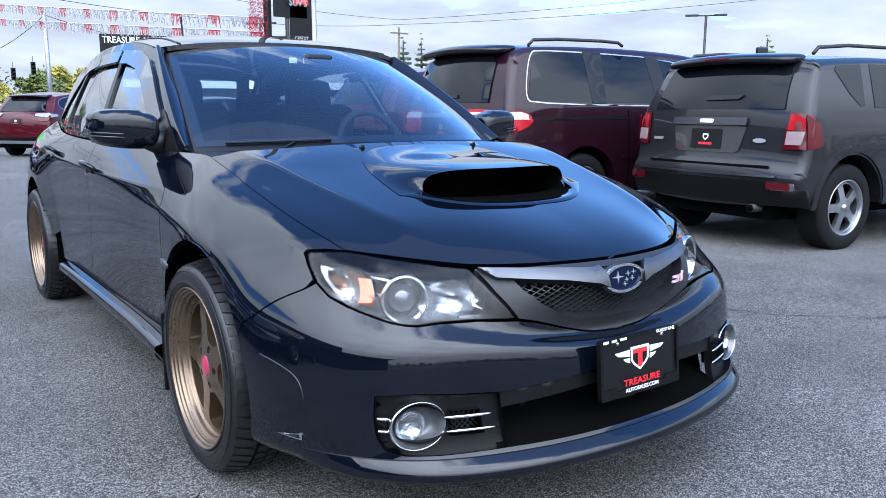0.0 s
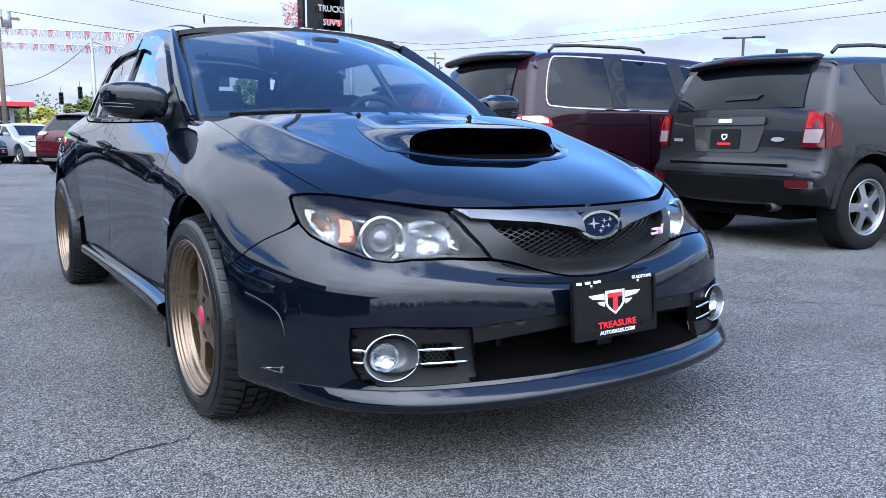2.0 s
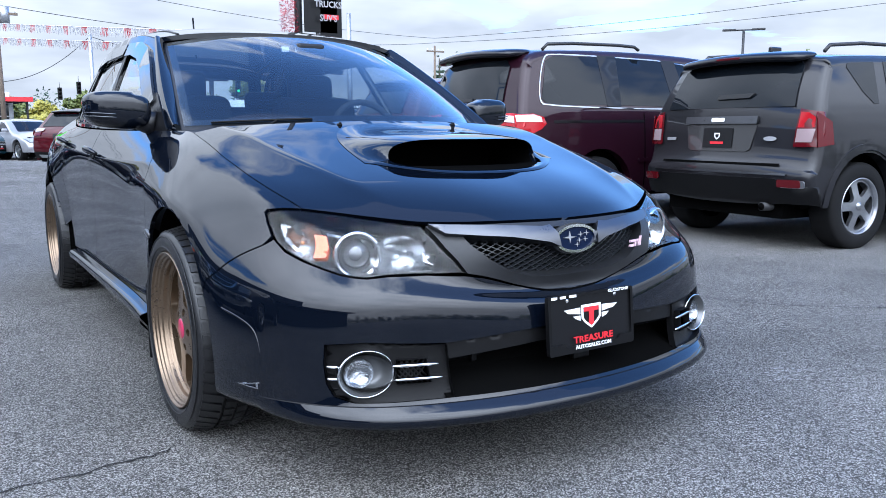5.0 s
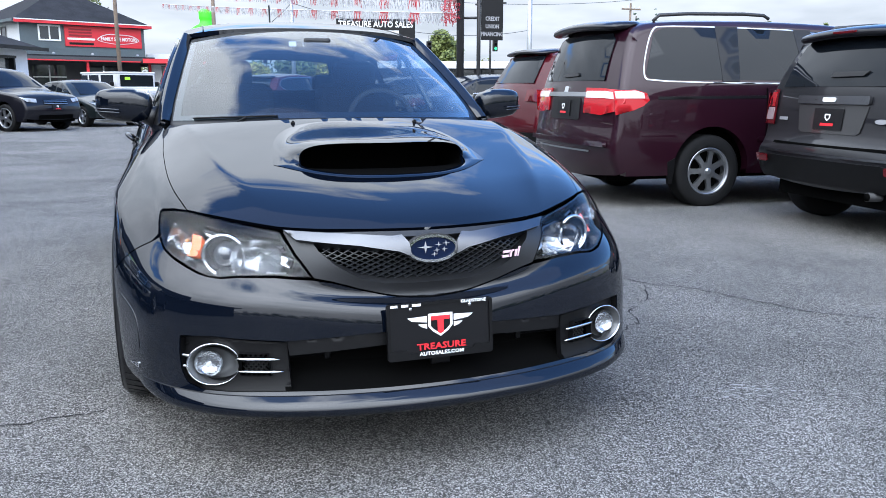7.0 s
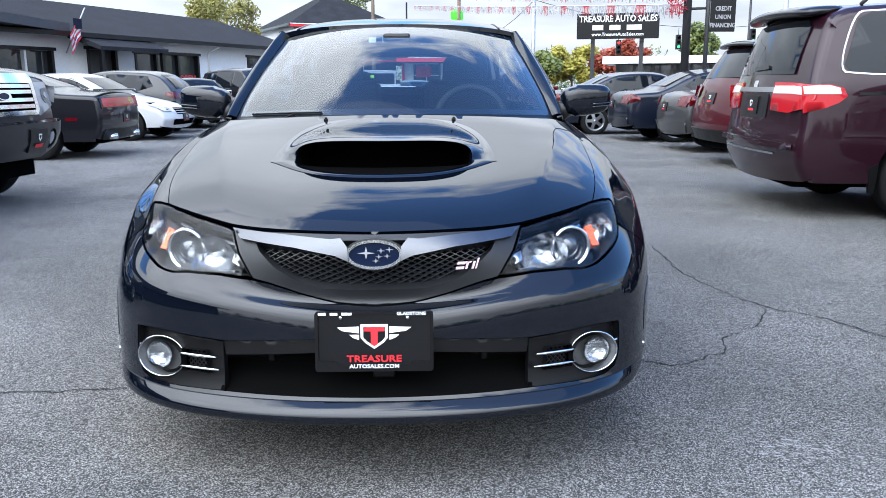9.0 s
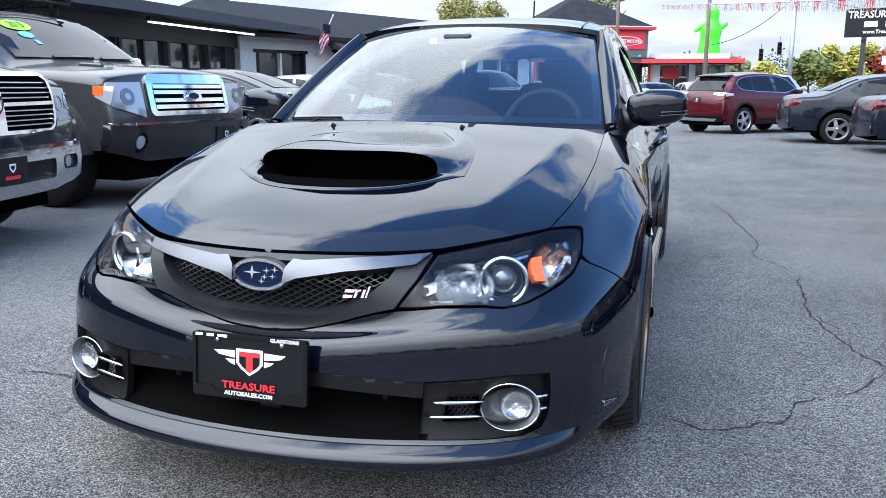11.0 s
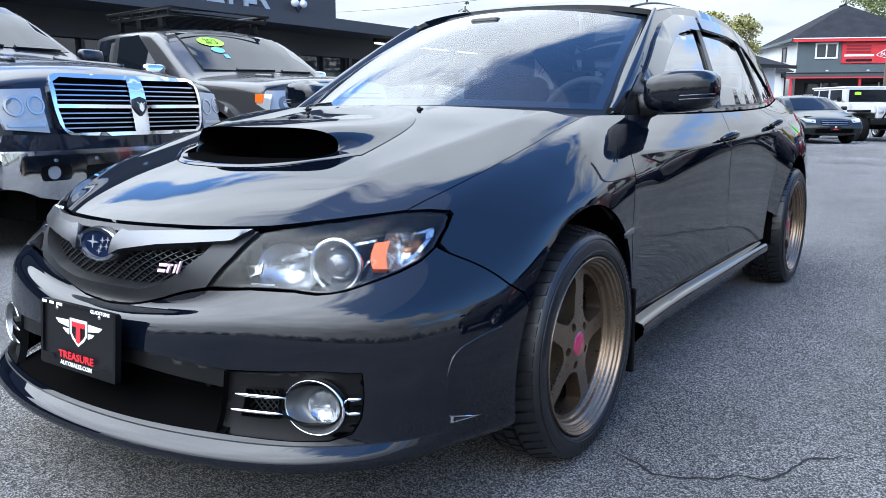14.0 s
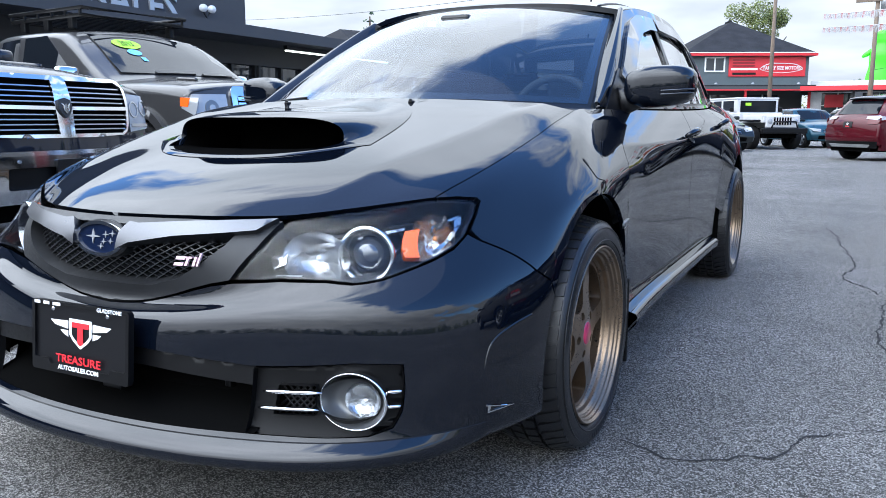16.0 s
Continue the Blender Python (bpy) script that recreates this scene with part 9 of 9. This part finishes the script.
wire("overhead_cable", (1.8, 42.4, 6.83), (36.6, 58.2, 8.40), .8, .016)
wire("overhead_cable", (-3.2, 47.7, 10.39), (36.6, 58.2, 8.79), .8, .016)
wire("overhead_cable", (36.6, 58.2, 8.40), (69.4, 15.8, 12.02), .9, .018)
wire("overhead_cable", (36.6, 58.2, 8.79), (69.4, 15.8, 13.42), .9, .018)
wire("overhead_cable", (5.8, 41.7, 5.53), (1.8, 42.3, 3.23), .5, .016)
wire("overhead_cable", (5.8, 41.7, 5.53), (24.6, 52.6, 5.29), .9, .016)
wire("overhead_cable", (-3.2, 47.7, 10.04), (-12.0, 13.7, 4.54), .5, .012)
wire("overhead_cable", (-3.2, 47.7, 10.04), (-59.6, 58.6, 10.60), 1, .016)


def low_shop():
    v = thing("low_shop", "low pale shop with a row of windows across the street", "building", pose(21.0, 66.0, -0.06, 0, 0, -17))
    wall_box("wall", -5, 14, 0, 8, 0, 1.2, M['white_wall'], v)
    wall_box("wall", -5, 14, .3, 8, 1.2, 2.9, M['dark_wall'], v)
    wall_box("roof", -6, 15, -1.2, 8.5, 2.9, 3.5, M['white_wall'], v)
    for x in np.arange(-4.8, 13.6, 1.55):
        wall_box("window", x, x + 1.3, .2, .3, 1.25, 2.8, M['building_glass'], v)


low_shop()


# -- trees --
def leaves(rng, blobs, count, size):
    V, F = [], []
    wsum = sum(b[3] ** 2 for b in blobs)
    for (cx, cy, cz, br, sz) in blobs:
        for _ in range(int(count * br * br / wsum)):
            d = Vector((rng.gauss(0, 1), rng.gauss(0, 1), rng.gauss(0, 1))).normalized()
            r = br * (rng.random() ** .38)
            c = Vector((cx + d.x * r, cy + d.y * r, cz + d.z * r * sz))
            u = Vector((rng.gauss(0, 1), rng.gauss(0, 1), rng.gauss(0, .7))).normalized()
            w = u.orthogonal().normalized()
            s = size * rng.uniform(.6, 1.3)
            n = len(V)
            V += [c - u * s, c + w * s * .55, c + u * s, c - w * s * .55]
            F.append((n, n + 1, n + 2, n + 3))
    return mesh_np("leaves", V, F, False)


def tree(name, label, x, y, h, width, leaf, seed, count=1500, conifer=False, size=.13):
    rng = random.Random(seed)
    v = thing(name, label, "tree", pose(x, y, ground_z(x, y)), "street trees")
    th = h * (.9 if conifer else .55)
    part("trunk", tube([(0, 0, 0), (.05, .03, th * .5), (0, .06, th)], .1, 8, radii=[h * .028, h * .02, h * .006]), M['bark'], v)
    blobs = []
    if conifer:
        for k in range(16):
            f = k / 15
            r = width * .5 * (1 - f) ** .8 + .12
            for q in range(5 if f < .8 else 2):
                a = rng.uniform(0, 6.28)
                blobs.append((r * .6 * math.cos(a), r * .6 * math.sin(a), h * (.14 + .84 * f), r * .55, .45))
    else:
        for k in range(7):
            a = k * 2.4 + rng.uniform(-.4, .4)
            e = Vector((width * .33 * math.cos(a), width * .33 * math.sin(a), h * rng.uniform(.55, .85)))
            part("limb", tube([(0, 0, th * rng.uniform(.45, .8)), tuple(e * .55 + Vector((0, 0, th * .3))), tuple(e)], .05, 6, radii=[h * .012, h * .008, h * .003]), M['bark'], v)
        for k in range(22):
            a, q = rng.uniform(0, 6.28), rng.uniform(0, 1) ** .6
            blobs.append((width * .40 * q * math.cos(a), width * .40 * q * math.sin(a), h * rng.uniform(.42, .93) - .12 * h * q, width * rng.uniform(.10, .19), .8))
    part("crown", leaves(rng, blobs, int(count * 2.6), size), leaf, v)


tree("conifer_tree", "tall dark conifer behind the lot", 41.1, 64.4, 8.81, 2.6, M['leaf_dark'], 1, 1600, True)
tree("conifer_tree", "tall dark conifer behind the lot", 42.6, 63.5, 8.68, 2.4, M['leaf_dark'], 2, 1600, True)
tree("broadleaf_tree", "green street tree behind the lot", 44.3, 61.9, 7.95, 3.6, M['leaf_green'], 3, 1500)
tree("broadleaf_tree", "green street tree behind the lot", 47.8, 59.8, 6.95, 1.8, M['leaf_green'], 4, 900)
tree("broadleaf_tree", "green street tree behind the lot", 43.9, 50.3, 7.08, 2.6, M['leaf_green'], 5, 1200)
tree("broadleaf_tree", "green street tree behind the lot", 46.9, 47.0, 6.76, 1.6, M['leaf_green'], 6, 800)
tree("conifer_tree", "green conifer behind the parked cars", 56.6, 35.6, 7.73, 3.0, M['leaf_green'], 7, 1300, True)
tree("broadleaf_tree", "yellow-green tree behind the white building", -14.1, 55.8, 7.96, 7.5, M['leaf_olive'], 8, 4200)
tree("broadleaf_tree", "green tree behind the red-trimmed house", -8.8, 88.3, 14.20, 9.0, M['leaf_green'], 9, 4200)
tree("conifer_tree", "lone conifer behind the sales building", -30.4, 48.4, 9.34, 3.0, M['leaf_dark'], 10, 1500, True)
tree("broadleaf_tree", "red autumn tree across the street", 20.6, 83.8, 6.60, 6.44, M['leaf_red'], 11, 3000, size=.24)
tree("broadleaf_tree", "yellow autumn tree across the street", 15.5, 84.6, 5.81, 5.75, M['leaf_yellow'], 12, 2400, size=.24)
tree("broadleaf_tree", "green tree across the street", 11.9, 81.5, 4.60, 5.75, M['leaf_green'], 13, 2400, size=.24)
tree("broadleaf_tree", "yellow autumn tree across the street", 8.3, 77.3, 3.75, 5.17, M['leaf_yellow'], 14, 2200, size=.24)
tree("broadleaf_tree", "green tree across the street", 4.6, 80.8, 4.02, 5.75, M['leaf_green'], 15, 2400, size=.24)
tree("broadleaf_tree", "yellow autumn tree across the street", 1.9, 82.5, 3.65, 5.17, M['leaf_yellow'], 16, 2200, size=.24)
tree("broadleaf_tree", "green tree across the street", 28.1, 82.0, 7.56, 5.75, M['leaf_green'], 17, 2600, size=.24)


def far_woods():
    """Distant woods all round the lot."""
    rng = random.Random(77)
    for leaf, off in ((M['leaf_dark'], 0), (M['leaf_green'], 1)):
        blobs = []
        for k in range(190):
            a = 2 * math.pi * (k + .5 * off + rng.uniform(-.4, .4)) / 190
            r = rng.uniform(105, 135)
            hh = rng.uniform(3.0, 7.0) * (1.0 + .5 * (math.sin(a) < -.2))
            for q in range(3):
                blobs.append((r * math.cos(a) + rng.uniform(-2, 2), r * math.sin(a) + rng.uniform(-2, 2), -.8 + hh * (.25 + .3 * q), (1.15 - .25 * q) * hh * .42, .9))
        ob = part("far_woods", leaves(rng, blobs, 80000, .27), leaf)
        tagged(ob, "distant mixed woods beyond the town", "woods", kind="stuff")


far_woods()
